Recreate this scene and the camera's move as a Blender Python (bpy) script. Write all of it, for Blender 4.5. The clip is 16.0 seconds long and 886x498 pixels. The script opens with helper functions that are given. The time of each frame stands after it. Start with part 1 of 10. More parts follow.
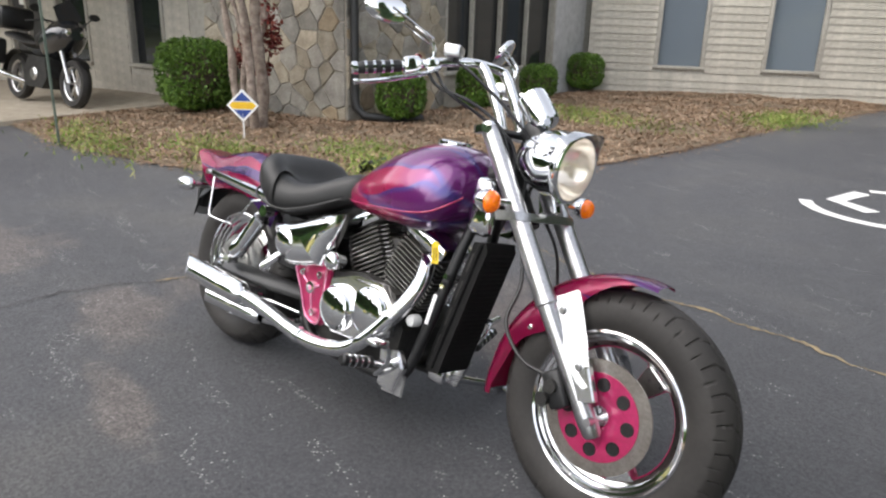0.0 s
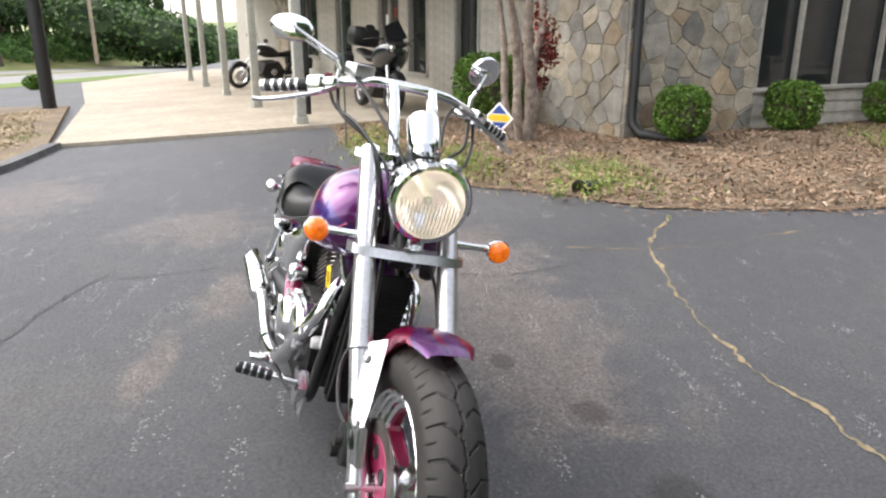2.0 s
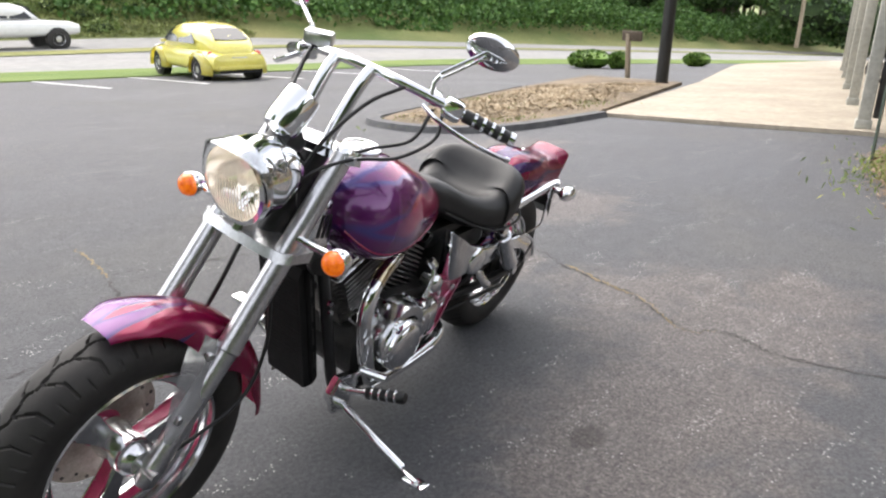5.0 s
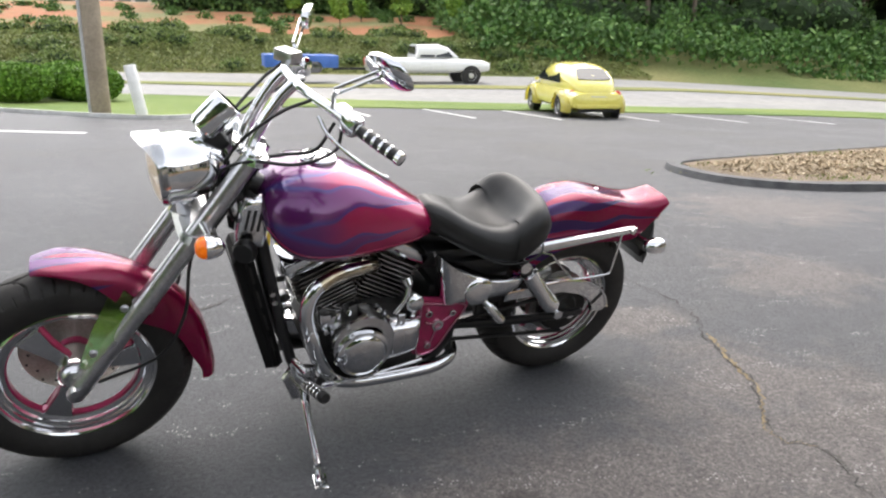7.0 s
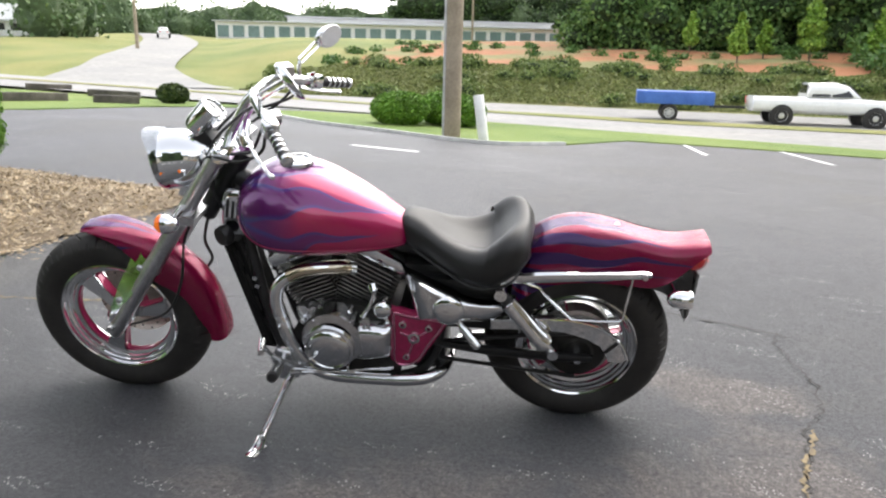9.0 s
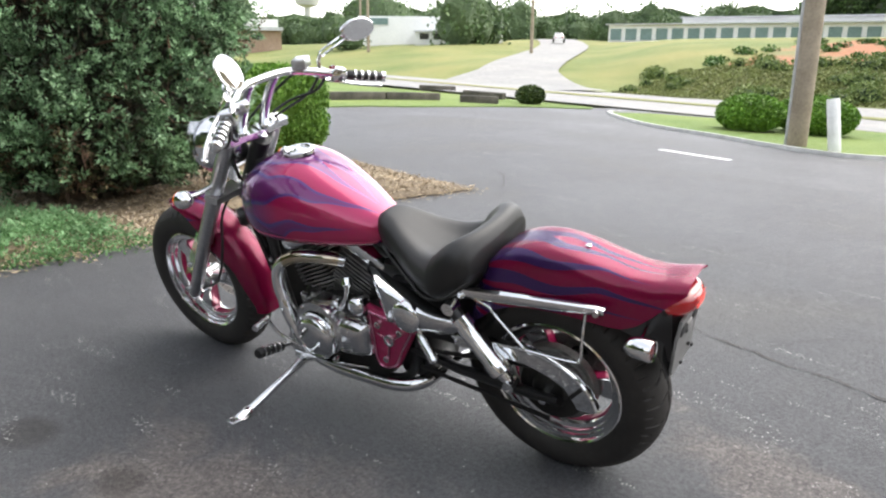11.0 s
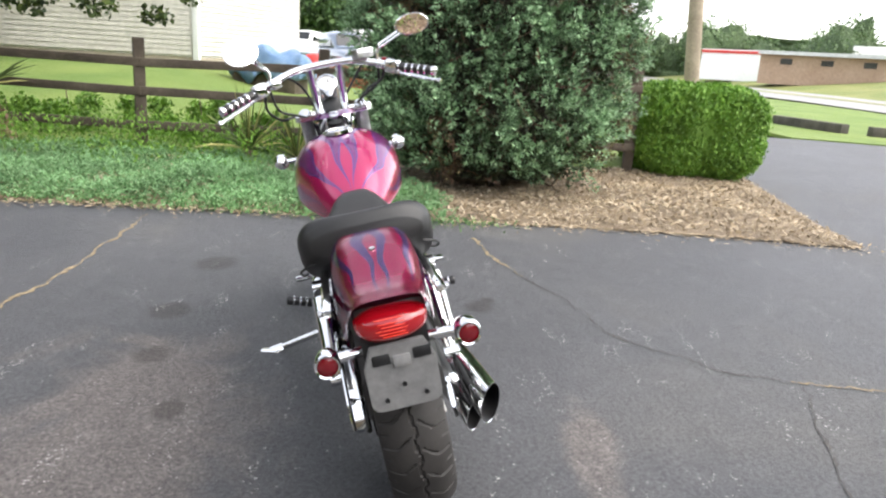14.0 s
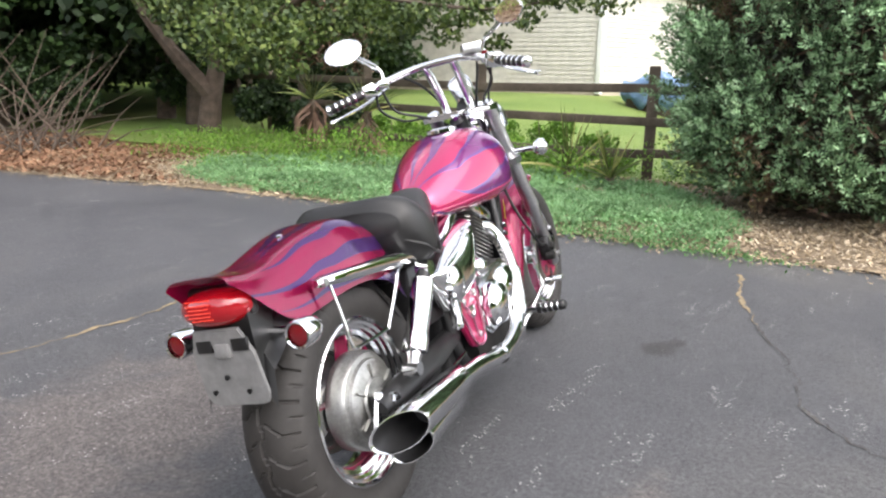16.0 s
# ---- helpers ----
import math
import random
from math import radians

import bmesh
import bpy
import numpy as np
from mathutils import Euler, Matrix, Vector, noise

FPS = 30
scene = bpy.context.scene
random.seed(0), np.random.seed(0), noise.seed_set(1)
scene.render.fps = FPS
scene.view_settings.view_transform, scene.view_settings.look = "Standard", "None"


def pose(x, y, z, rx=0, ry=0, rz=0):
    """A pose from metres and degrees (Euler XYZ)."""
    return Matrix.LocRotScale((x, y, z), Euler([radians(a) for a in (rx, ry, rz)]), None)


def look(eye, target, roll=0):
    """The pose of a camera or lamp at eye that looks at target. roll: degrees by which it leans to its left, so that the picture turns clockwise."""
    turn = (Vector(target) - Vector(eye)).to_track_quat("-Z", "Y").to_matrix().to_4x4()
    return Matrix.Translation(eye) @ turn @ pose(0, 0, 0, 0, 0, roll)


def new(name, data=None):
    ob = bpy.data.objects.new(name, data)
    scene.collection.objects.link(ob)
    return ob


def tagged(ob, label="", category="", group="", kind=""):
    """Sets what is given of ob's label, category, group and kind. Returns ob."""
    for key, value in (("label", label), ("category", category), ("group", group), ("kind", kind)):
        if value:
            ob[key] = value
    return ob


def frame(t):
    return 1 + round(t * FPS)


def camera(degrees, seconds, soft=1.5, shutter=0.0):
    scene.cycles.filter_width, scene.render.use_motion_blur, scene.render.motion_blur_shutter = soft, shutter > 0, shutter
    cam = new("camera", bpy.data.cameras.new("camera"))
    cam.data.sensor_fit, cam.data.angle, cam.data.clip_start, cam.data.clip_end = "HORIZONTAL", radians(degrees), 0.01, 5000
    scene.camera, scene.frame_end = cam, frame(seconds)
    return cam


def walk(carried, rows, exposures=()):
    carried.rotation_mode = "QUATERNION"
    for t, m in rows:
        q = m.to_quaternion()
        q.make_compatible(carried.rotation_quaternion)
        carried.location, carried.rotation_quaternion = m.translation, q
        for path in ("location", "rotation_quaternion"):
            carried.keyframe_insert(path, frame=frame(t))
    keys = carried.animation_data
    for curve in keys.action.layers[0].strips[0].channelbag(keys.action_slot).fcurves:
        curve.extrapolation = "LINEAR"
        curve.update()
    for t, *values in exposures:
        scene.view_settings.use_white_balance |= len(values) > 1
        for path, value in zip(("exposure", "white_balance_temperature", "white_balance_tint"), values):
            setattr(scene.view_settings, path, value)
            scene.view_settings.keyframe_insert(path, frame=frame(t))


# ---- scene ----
cam = camera(62.9, 16.0, 2.25)
PATH = [
    (0, (2.779, -1.093, 1.334), (1.258, 0.047, 0.712), 1.7),
    (0.5, (2.987, -0.786, 1.347), (1.314, 0.12, 0.73), 0.2),
    (1, (3.085, -0.456, 1.347), (1.313, 0.221, 0.714), -0.1),
    (1.5, (3.113, -0.117, 1.378), (1.267, 0.365, 0.778), 0.2),
    (2, (3.122, 0.238, 1.36), (1.228, 0.454, 0.755), 0.0),
    (2.5, (3.044, 0.565, 1.353), (1.147, 0.516, 0.724), 1.0),
    (3, (2.939, 0.876, 1.359), (1.076, 0.523, 0.722), 0.9),
    (3.5, (2.843, 1.214, 1.344), (1.057, 0.56, 0.726), 1.0),
    (4, (2.65, 1.472, 1.326), (0.966, 0.613, 0.672), 1.8),
    (4.2, (2.567, 1.548, 1.335), (0.944, 0.585, 0.671), 1.5),
    (6.3, (1.514, 2.349, 1.304), (0.731, 0.611, 0.699), 0.7),
    (6.5, (1.412, 2.407, 1.299), (0.732, 0.623, 0.704), 0.3),
    (7, (1.103, 2.486, 1.298), (0.638, 0.627, 0.724), 1.3),
    (7.5, (0.783, 2.538, 1.303), (0.553, 0.623, 0.773), 1.9),
    (8, (0.447, 2.6, 1.288), (0.474, 0.67, 0.766), 2.2),
    (8.5, (0.11, 2.552, 1.261), (0.399, 0.637, 0.762), 1.8),
    (9, (-0.199, 2.465, 1.265), (0.351, 0.61, 0.761), 1.4),
    (9.5, (-0.525, 2.354, 1.252), (0.278, 0.589, 0.762), 1.0),
    (10, (-0.778, 2.157, 1.234), (0.246, 0.509, 0.749), 0.9),
    (10.2, (-0.868, 2.071, 1.24), (0.248, 0.486, 0.745), 0.9),
    (12.3, (-1.607, 0.945, 1.254), (0.114, 0.051, 0.763), 1.8),
    (12.5, (-1.66, 0.845, 1.258), (0.104, 0.039, 0.769), 2.4),
    (13, (-1.746, 0.542, 1.257), (0.115, -0.014, 0.778), 2.7),
    (13.5, (-1.797, 0.213, 1.233), (0.119, -0.078, 0.74), 2.8),
    (14, (-1.82, -0.117, 1.218), (0.115, -0.112, 0.713), 3.6),
    (14.5, (-1.705, -0.401, 1.189), (0.218, -0.133, 0.708), 4.0),
    (15, (-1.582, -0.683, 1.173), (0.29, -0.15, 0.714), 3.4),
    (15.5, (-1.46, -0.949, 1.169), (0.317, -0.15, 0.718), 3.0),
    (16, (-1.237, -1.185, 1.132), (0.372, -0.093, 0.662), 1.1),
]
walk(cam, [(t, look(eye, target, roll)) for t, eye, target, roll in PATH], [(0, 1.48, 6650, 11), (1.0, 1.82, 6700, 11), (3.5, 1.95, 6750, 12), (7, 1.83, 6800, 11), (12.5, 1.95, 6700, 10), (16, 2.1, 6700, 13)])

# ---------- light ----------
SUN_AZ, SUN_EL = -105.0, 50.0
world = bpy.data.worlds.new("sky")
scene.world = world
world.use_nodes = True
wn, wl = world.node_tree.nodes, world.node_tree.links
sky = wn.new("ShaderNodeTexSky")
sky.sky_type, sky.sun_disc = "NISHITA", False
sky.sun_elevation, sky.sun_rotation = radians(SUN_EL), radians(90 - SUN_AZ)
sky.air_density, sky.dust_density = 1.0, 1.2
soften = wn.new("ShaderNodeHueSaturation")
soften.inputs["Saturation"].default_value = 0.3
soften.inputs["Value"].default_value = 1.0
wl.new(sky.outputs[0], soften.inputs["Color"])
wl.new(soften.outputs[0], wn["Background"].inputs["Color"])
wn["Background"].inputs["Strength"].default_value = 0.15
sun_data = bpy.data.lights.new("sun", "SUN")
sun_data.energy, sun_data.angle, sun_data.color = 1.0, radians(80), (1.0, 0.96, 0.9)
sun = new("sun", sun_data)
sun.matrix_world = look((0, 0, 0), (-math.cos(radians(SUN_AZ)) * math.cos(radians(SUN_EL)), -math.sin(radians(SUN_AZ)) * math.cos(radians(SUN_EL)), -math.sin(radians(SUN_EL))))


# ---------- materials ----------
def srgb(h):
    v = [int(h[i:i + 2], 16) / 255 for i in (0, 2, 4)]
    return tuple((c / 12.92 if c <= 0.04045 else ((c + 0.055) / 1.055) ** 2.4) for c in v) + (1,)


def node(m, kind, **values):
    n = m.node_tree.nodes.new(kind)
    for k, v in values.items():
        n.inputs[k.replace("_", " ")].default_value = v
    return n


def link(m, a, b):
    m.node_tree.links.new(a, b)


def ramp(m, source, stops, mode="LINEAR"):
    r = m.node_tree.nodes.new("ShaderNodeValToRGB")
    r.color_ramp.interpolation = mode
    els = r.color_ramp.elements
    while len(els) < len(stops):
        els.new(0.5)
    for e, (p, c) in zip(els, stops):
        e.position, e.color = p, c if len(c) == 4 else (*c, 1)
    link(m, source, r.inputs[0])
    return r.outputs[0]


def coords(m, scale=(1, 1, 1), kind="Object", turn=(0, 0, 0)):
    t = m.node_tree.nodes.new("ShaderNodeTexCoord")
    p = m.node_tree.nodes.new("ShaderNodeMapping")
    p.inputs["Scale"].default_value = scale
    p.inputs["Rotation"].default_value = turn
    link(m, t.outputs[kind], p.inputs["Vector"])
    return p.outputs[0]


def noise_out(m, vec, scale, detail=4, rough=0.55, distort=0.0):
    n = node(m, "ShaderNodeTexNoise", Scale=scale, Detail=detail, Roughness=rough, Distortion=distort)
    link(m, vec, n.inputs["Vector"])
    return n.outputs["Fac"]


def mix(m, fac, a, b, kind="MIX"):
    n = m.node_tree.nodes.new("ShaderNodeMix")
    n.data_type, n.blend_type = "RGBA", kind
    for socket, v in ((n.inputs[0], fac), (n.inputs[6], a), (n.inputs[7], b)):
        if hasattr(v, "is_linked"):
            link(m, v, socket)
        else:
            socket.default_value = v if not isinstance(v, tuple) or len(v) == 4 else (*v, 1)
    return n.outputs[2]


def math_out(m, op, a, b=0.0, c=None):
    n = m.node_tree.nodes.new("ShaderNodeMath")
    n.operation = op
    for socket, v in zip(n.inputs, (a, b, c)):
        if v is None:
            continue
        if hasattr(v, "is_linked"):
            link(m, v, socket)
        else:
            socket.default_value = v
    return n.outputs[0]


def bump(m, height, strength, dist):
    b = node(m, "ShaderNodeBump", Strength=strength, Distance=dist)
    link(m, height, b.inputs["Height"])
    link(m, b.outputs[0], m.node_tree.nodes["Principled BSDF"].inputs["Normal"])


def base(name, rough=0.5, metal=0.0, **more):
    m = bpy.data.materials.new(name)
    m.use_nodes = True
    b = m.node_tree.nodes["Principled BSDF"]
    b.inputs["Roughness"].default_value, b.inputs["Metallic"].default_value = rough, metal
    for k, v in more.items():
        b.inputs[k.replace("_", " ")].default_value = v
    return m, b


def speckled(name, c1, c2, scale, rough=0.6, metal=0.0, fine=None, bumps=0.2, dist=0.002, vary=0.0, kind="Object", wide=(0.3, 0.7), **more):
    """Two colours mixed by noise at two scales, with fine relief."""
    m, b = base(name, rough, metal, **more)
    v = coords(m, kind=kind)
    big = noise_out(m, v, scale, 5)
    col = ramp(m, big, [(wide[0], c1), (wide[1], c2)])
    small = noise_out(m, v, fine or scale * 9, 6, 0.7)
    col = mix(m, 0.35, col, ramp(m, small, [(0.3, (0.25, 0.25, 0.25)), (0.75, (0.95, 0.95, 0.95))]), "OVERLAY")
    if vary:
        info = m.node_tree.nodes.new("ShaderNodeObjectInfo")
        hsv = node(m, "ShaderNodeHueSaturation")
        link(m, math_out(m, "MULTIPLY_ADD", info.outputs["Random"], vary, 1 - vary / 2), hsv.inputs["Value"])
        link(m, col, hsv.inputs["Color"])
        col = hsv.outputs[0]
    link(m, col, b.inputs["Base Color"])
    if bumps:
        bump(m, small, bumps, dist)
    return m


def island_leaves(name, c1, c2, c3, rough=0.55, trans=0.0):
    """Leaves whose tone changes from leaf to leaf and from clump to clump."""
    m, b = base(name, rough)
    geo = m.node_tree.nodes.new("ShaderNodeNewGeometry")
    each = ramp(m, geo.outputs["Random Per Island"], [(0.0, c1), (0.55, c2), (1.0, c3)])
    big = noise_out(m, coords(m), 1.7, 3)
    col = mix(m, 0.55, each, ramp(m, big, [(0.35, (0.3, 0.3, 0.3)), (0.65, (0.75, 0.75, 0.75))]), "OVERLAY")
    link(m, col, b.inputs["Base Color"])
    b.inputs["Specular IOR Level"].default_value = 0.3
    return m


# asphalt: dark seal coat with paler worn aggregate, patches and dust
def voronoi(m, vec, scale):
    n = node(m, "ShaderNodeTexVoronoi", Scale=scale)
    link(m, vec, n.inputs["Vector"])
    tone = m.node_tree.nodes.new("ShaderNodeRGBToBW")
    link(m, n.outputs["Color"], tone.inputs[0])
    return tone.outputs[0], n.outputs["Distance"]


def make_asphalt():
    m, b = base("asphalt", 0.75, Specular_IOR_Level=0.25)
    v = coords(m)
    grit = noise_out(m, v, 62, 6, 0.9)
    mid = noise_out(m, v, 9, 6, 0.65)
    big = noise_out(m, v, 0.4, 5, 0.6, 0.6)
    col = ramp(m, big, [(0.34, (0.073, 0.0745, 0.081)), (0.52, (0.09, 0.0915, 0.097)), (0.68, (0.115, 0.114, 0.113))])
    col = mix(m, 0.35, col, ramp(m, mid, [(0.3, (0.34, 0.34, 0.34)), (0.7, (0.66, 0.655, 0.65))]), "OVERLAY")
    # worn places where the seal coat has gone and brown-grey stone shows, plus a paler area at (0.6, 0.98)
    worn = None
    sep = m.node_tree.nodes.new("ShaderNodeSeparateXYZ")
    link(m, v, sep.inputs[0])
    ragged = math_out(m, "MULTIPLY", math_out(m, "SUBTRACT", noise_out(m, v, 2.4, 6, 0.7, 0.8), 0.5), 2.6)
    for x, y, rx, ry in ((0.0, 0.9, 0.75, 0.55), (-0.75, 0.75, 0.75, 0.7), (-1.3, 0.8, 0.5, 0.4), (0.6, 0.98, 0.6, 0.45), (-0.75, 0.3, 0.62, 0.48), (-1.8, -0.9, 0.6, 0.5), (-0.5, -0.45, 0.42, 0.2), (0.35, -0.65, 0.4, 0.1), (-3.0, -2.6, 1.1, 0.8)):
        dx = math_out(m, "POWER", math_out(m, "DIVIDE", math_out(m, "SUBTRACT", sep.outputs[0], x), rx), 2.0)
        dy = math_out(m, "POWER", math_out(m, "DIVIDE", math_out(m, "SUBTRACT", sep.outputs[1], y), ry), 2.0)
        one = math_out(m, "SUBTRACT", 1.0, math_out(m, "ADD", math_out(m, "SQRT", math_out(m, "ADD", dx, dy)), ragged))
        worn = one if worn is None else math_out(m, "MAXIMUM", worn, one)
    wear = ramp(m, worn, [(0.0, (0, 0, 0)), (0.5, (1, 1, 1))])
    tone, gap = voronoi(m, v, 130)
    stones = ramp(m, tone, [(0.15, (0.105, 0.092, 0.086)), (0.45, (0.158, 0.138, 0.127)), (0.7, (0.2, 0.177, 0.162)), (0.9, (0.29, 0.265, 0.243))])
    stones = mix(m, 0.5, stones, ramp(m, mid, [(0.3, (0.35, 0.33, 0.32)), (0.7, (0.68, 0.66, 0.65))]), "OVERLAY")
    col = mix(m, math_out(m, "MULTIPLY", wear, 0.55), col, stones)
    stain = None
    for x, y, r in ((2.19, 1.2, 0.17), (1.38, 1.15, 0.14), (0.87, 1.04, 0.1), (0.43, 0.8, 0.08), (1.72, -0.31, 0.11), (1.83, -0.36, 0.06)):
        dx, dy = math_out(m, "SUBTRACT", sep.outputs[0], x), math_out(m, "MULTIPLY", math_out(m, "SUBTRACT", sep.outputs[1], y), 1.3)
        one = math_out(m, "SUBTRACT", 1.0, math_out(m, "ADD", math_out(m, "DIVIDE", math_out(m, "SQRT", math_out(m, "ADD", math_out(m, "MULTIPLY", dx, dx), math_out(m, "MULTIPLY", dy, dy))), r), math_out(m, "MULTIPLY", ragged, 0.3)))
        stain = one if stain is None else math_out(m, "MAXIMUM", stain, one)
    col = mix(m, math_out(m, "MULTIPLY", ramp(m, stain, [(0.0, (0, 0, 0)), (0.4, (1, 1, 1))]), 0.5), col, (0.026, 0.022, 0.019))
    # bare white stone chips, in streaks and singly
    streak = noise_out(m, coords(m, (1.0, 4.5, 1.0), turn=(0, 0, 0.5)), 2.1, 5, 0.62, 0.5)
    chip_tone, chip_gap = voronoi(m, coords(m, (1.0, 0.7, 1.0), turn=(0, 0, 0.9)), 95)
    chosen = math_out(m, "GREATER_THAN", chip_tone, math_out(m, "MULTIPLY_ADD", math_out(m, "ADD", streak, math_out(m, "MULTIPLY", wear, 0.03)), -6.5, 4.57))
    near = math_out(m, "LESS_THAN", chip_gap, math_out(m, "MULTIPLY_ADD", noise_out(m, v, 150, 2), 0.6, -0.02))
    lone = math_out(m, "GREATER_THAN", noise_out(m, v, 52, 2, 0.5), 0.775)
    spots = math_out(m, "MAXIMUM", math_out(m, "MULTIPLY", chosen, near), lone)
    col = mix(m, math_out(m, "MULTIPLY", spots, 0.75), col, (0.5, 0.49, 0.47))
    col = mix(m, 0.85, col, ramp(m, grit, [(0.34, (0.14, 0.14, 0.14)), (0.5, (0.48, 0.48, 0.48)), (0.66, (0.88, 0.87, 0.86))]), "OVERLAY")
    link(m, col, b.inputs["Base Color"])
    link(m, ramp(m, big, [(0.35, (0.5, 0.5, 0.5)), (0.7, (0.72, 0.72, 0.72))]), b.inputs["Roughness"])
    bump(m, grit, 0.95, 0.009)
    return m


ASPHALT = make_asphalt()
ROADTOP = speckled("worn road surface", (0.22, 0.22, 0.215), (0.28, 0.27, 0.255), 0.3, 0.85, bumps=0.1)
CONCRETE = speckled("pale concrete", (0.3, 0.255, 0.195), (0.385, 0.34, 0.27), 0.9, 0.85, bumps=0.15)
KERB_BLACK = speckled("tarred kerb", (0.06, 0.06, 0.065), (0.13, 0.13, 0.13), 6, 0.8, bumps=0.4, dist=0.01)
KERB_PALE = speckled("pale painted kerb", (0.36, 0.36, 0.34), (0.55, 0.55, 0.53), 6, 0.8)
LAWN = speckled("mown lawn", (0.09, 0.155, 0.025), (0.17, 0.225, 0.05), 0.35, 0.9, fine=30, bumps=0.8, dist=0.03)
DRYGRASS = speckled("dry roadside grass", (0.16, 0.19, 0.05), (0.28, 0.26, 0.1), 0.12, 0.95, fine=14, bumps=0.8, dist=0.05)
MEADOW = speckled("yellow-green meadow", (0.115, 0.155, 0.035), (0.225, 0.215, 0.07), 0.12, 0.95, fine=7, bumps=0.8, dist=0.05)
BANKGRASS = speckled("rough bank turf", (0.09, 0.13, 0.032), (0.21, 0.2, 0.075), 0.16, 0.95, fine=5, bumps=0.8, dist=0.05)
FIELD = speckled("distant field", (0.1, 0.15, 0.04), (0.2, 0.22, 0.08), 0.02, 0.95, fine=0.7)
CLAY = speckled("red clay with sparse grass", (0.33, 0.14, 0.065), (0.19, 0.185, 0.075), 0.16, 0.95, fine=1.7, bumps=0.6, dist=0.1, wide=(0.44, 0.58))
DIRT = speckled("mulch soil", (0.12, 0.09, 0.06), (0.24, 0.185, 0.125), 1.3, 0.95, fine=45, bumps=0.9, dist=0.02)
WHITE_LINE = speckled("white road paint", (0.62, 0.62, 0.6), (0.8, 0.8, 0.78), 4, 0.7)
CRACK = speckled("crack filled with dead grass", (0.29, 0.225, 0.125), (0.13, 0.105, 0.075), 26, 0.95, fine=60)
CRACK_DARK = speckled("open dark crack", (0.028, 0.028, 0.028), (0.085, 0.08, 0.074), 8, 0.95)
SIDING = speckled("taupe painted siding", (0.38, 0.355, 0.3), (0.46, 0.43, 0.37), 0.8, 0.75, vary=0.14, bumps=0.15)
SIDING_W = speckled("cream vinyl siding", (0.45, 0.43, 0.375), (0.5, 0.48, 0.425), 0.5, 0.5, vary=0.04, bumps=0.05)
TRIM = speckled("taupe trim", (0.33, 0.31, 0.27), (0.4, 0.38, 0.33), 1.5, 0.7, bumps=0.1)
PANEL = speckled("grey smooth panel", (0.4, 0.4, 0.4), (0.46, 0.46, 0.45), 0.7, 0.7, bumps=0.05)
MORTAR = speckled("pale stone mortar", (0.33, 0.295, 0.24), (0.44, 0.395, 0.325), 5, 0.9, bumps=0.5, dist=0.01)
STONES = [speckled("field stone " + n, a, b, 5, 0.85, vary=0.5, bumps=0.7, dist=0.012) for n, a, b in (
    ("grey", (0.2, 0.185, 0.16), (0.37, 0.345, 0.3)), ("tan", (0.26, 0.22, 0.16), (0.45, 0.395, 0.31)),
    ("rust", (0.25, 0.185, 0.115), (0.4, 0.32, 0.22)), ("slate", (0.15, 0.142, 0.127), (0.29, 0.272, 0.24)))]
# near-black colour stands in for the shade of unlit rooms
ROOM_SHADE = speckled("dark interior", (0.03, 0.03, 0.03), (0.06, 0.058, 0.055), 0.6, 0.9)
BLIND = speckled("drawn grey blind", (0.2, 0.235, 0.27), (0.26, 0.295, 0.33), 1.2, 0.9, bumps=0)
BARK = speckled("bark", (0.1, 0.075, 0.055), (0.2, 0.16, 0.12), 6, 0.95, bumps=0.9, dist=0.02)
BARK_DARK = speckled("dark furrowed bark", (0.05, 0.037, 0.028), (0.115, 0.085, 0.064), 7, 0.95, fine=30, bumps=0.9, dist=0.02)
BARK_PALE = speckled("smooth pale bark", (0.14, 0.1, 0.08), (0.36, 0.3, 0.25), 14, 0.8, fine=40, bumps=0.6, dist=0.01)
WOOD_OLD = speckled("weathered fence wood", (0.055, 0.042, 0.03), (0.12, 0.095, 0.07), 3, 0.9, bumps=0.6, dist=0.01)
POLEWOOD = speckled("weathered utility pole wood", (0.22, 0.18, 0.13), (0.34, 0.28, 0.21), 2, 0.9, bumps=0.5, dist=0.01)
POSTPAINT = speckled("greyish painted post", (0.33, 0.33, 0.29), (0.43, 0.42, 0.37), 1.5, 0.75)
TIMBER = speckled("grey landscape timber", (0.045, 0.04, 0.034), (0.11, 0.098, 0.082), 3, 0.9, bumps=0.6, dist=0.02)
BLACKPIPE = speckled("black plastic pipe", (0.015, 0.015, 0.015), (0.03, 0.03, 0.03), 5, 0.45)
CHROME, _b = base("chrome", 0.05, 1.0, Base_Color=(0.78, 0.79, 0.8, 1))
CHROMERIM = speckled("bright polished rim", (0.74, 0.74, 0.75), (0.82, 0.82, 0.83), 14, 0.1, 1.0, bumps=0.02)
ALLOY = speckled("brushed alloy", (0.5, 0.5, 0.51), (0.62, 0.62, 0.63), 12, 0.3, 1.0, bumps=0.04)
POLISHED = speckled("polished aluminium", (0.68, 0.68, 0.69), (0.76, 0.76, 0.77), 10, 0.16, 1.0, bumps=0.03)
BLACKMETAL = speckled("satin black metal", (0.006, 0.006, 0.0065), (0.013, 0.013, 0.0135), 9, 0.4, 0.0, bumps=0.1)
ENGINE = speckled("dark engine metal", (0.016, 0.016, 0.016), (0.045, 0.043, 0.04), 14, 0.5, 0.5, bumps=0.2)
RUBBER = speckled("tyre rubber", (0.012, 0.0105, 0.0095), (0.026, 0.0235, 0.0215), 7, 0.68, bumps=0.25)
SMOKEGLASS, _b = base("dark window glass", 0.04, 0.0, Base_Color=(0.02, 0.022, 0.024, 1), IOR=1.5)
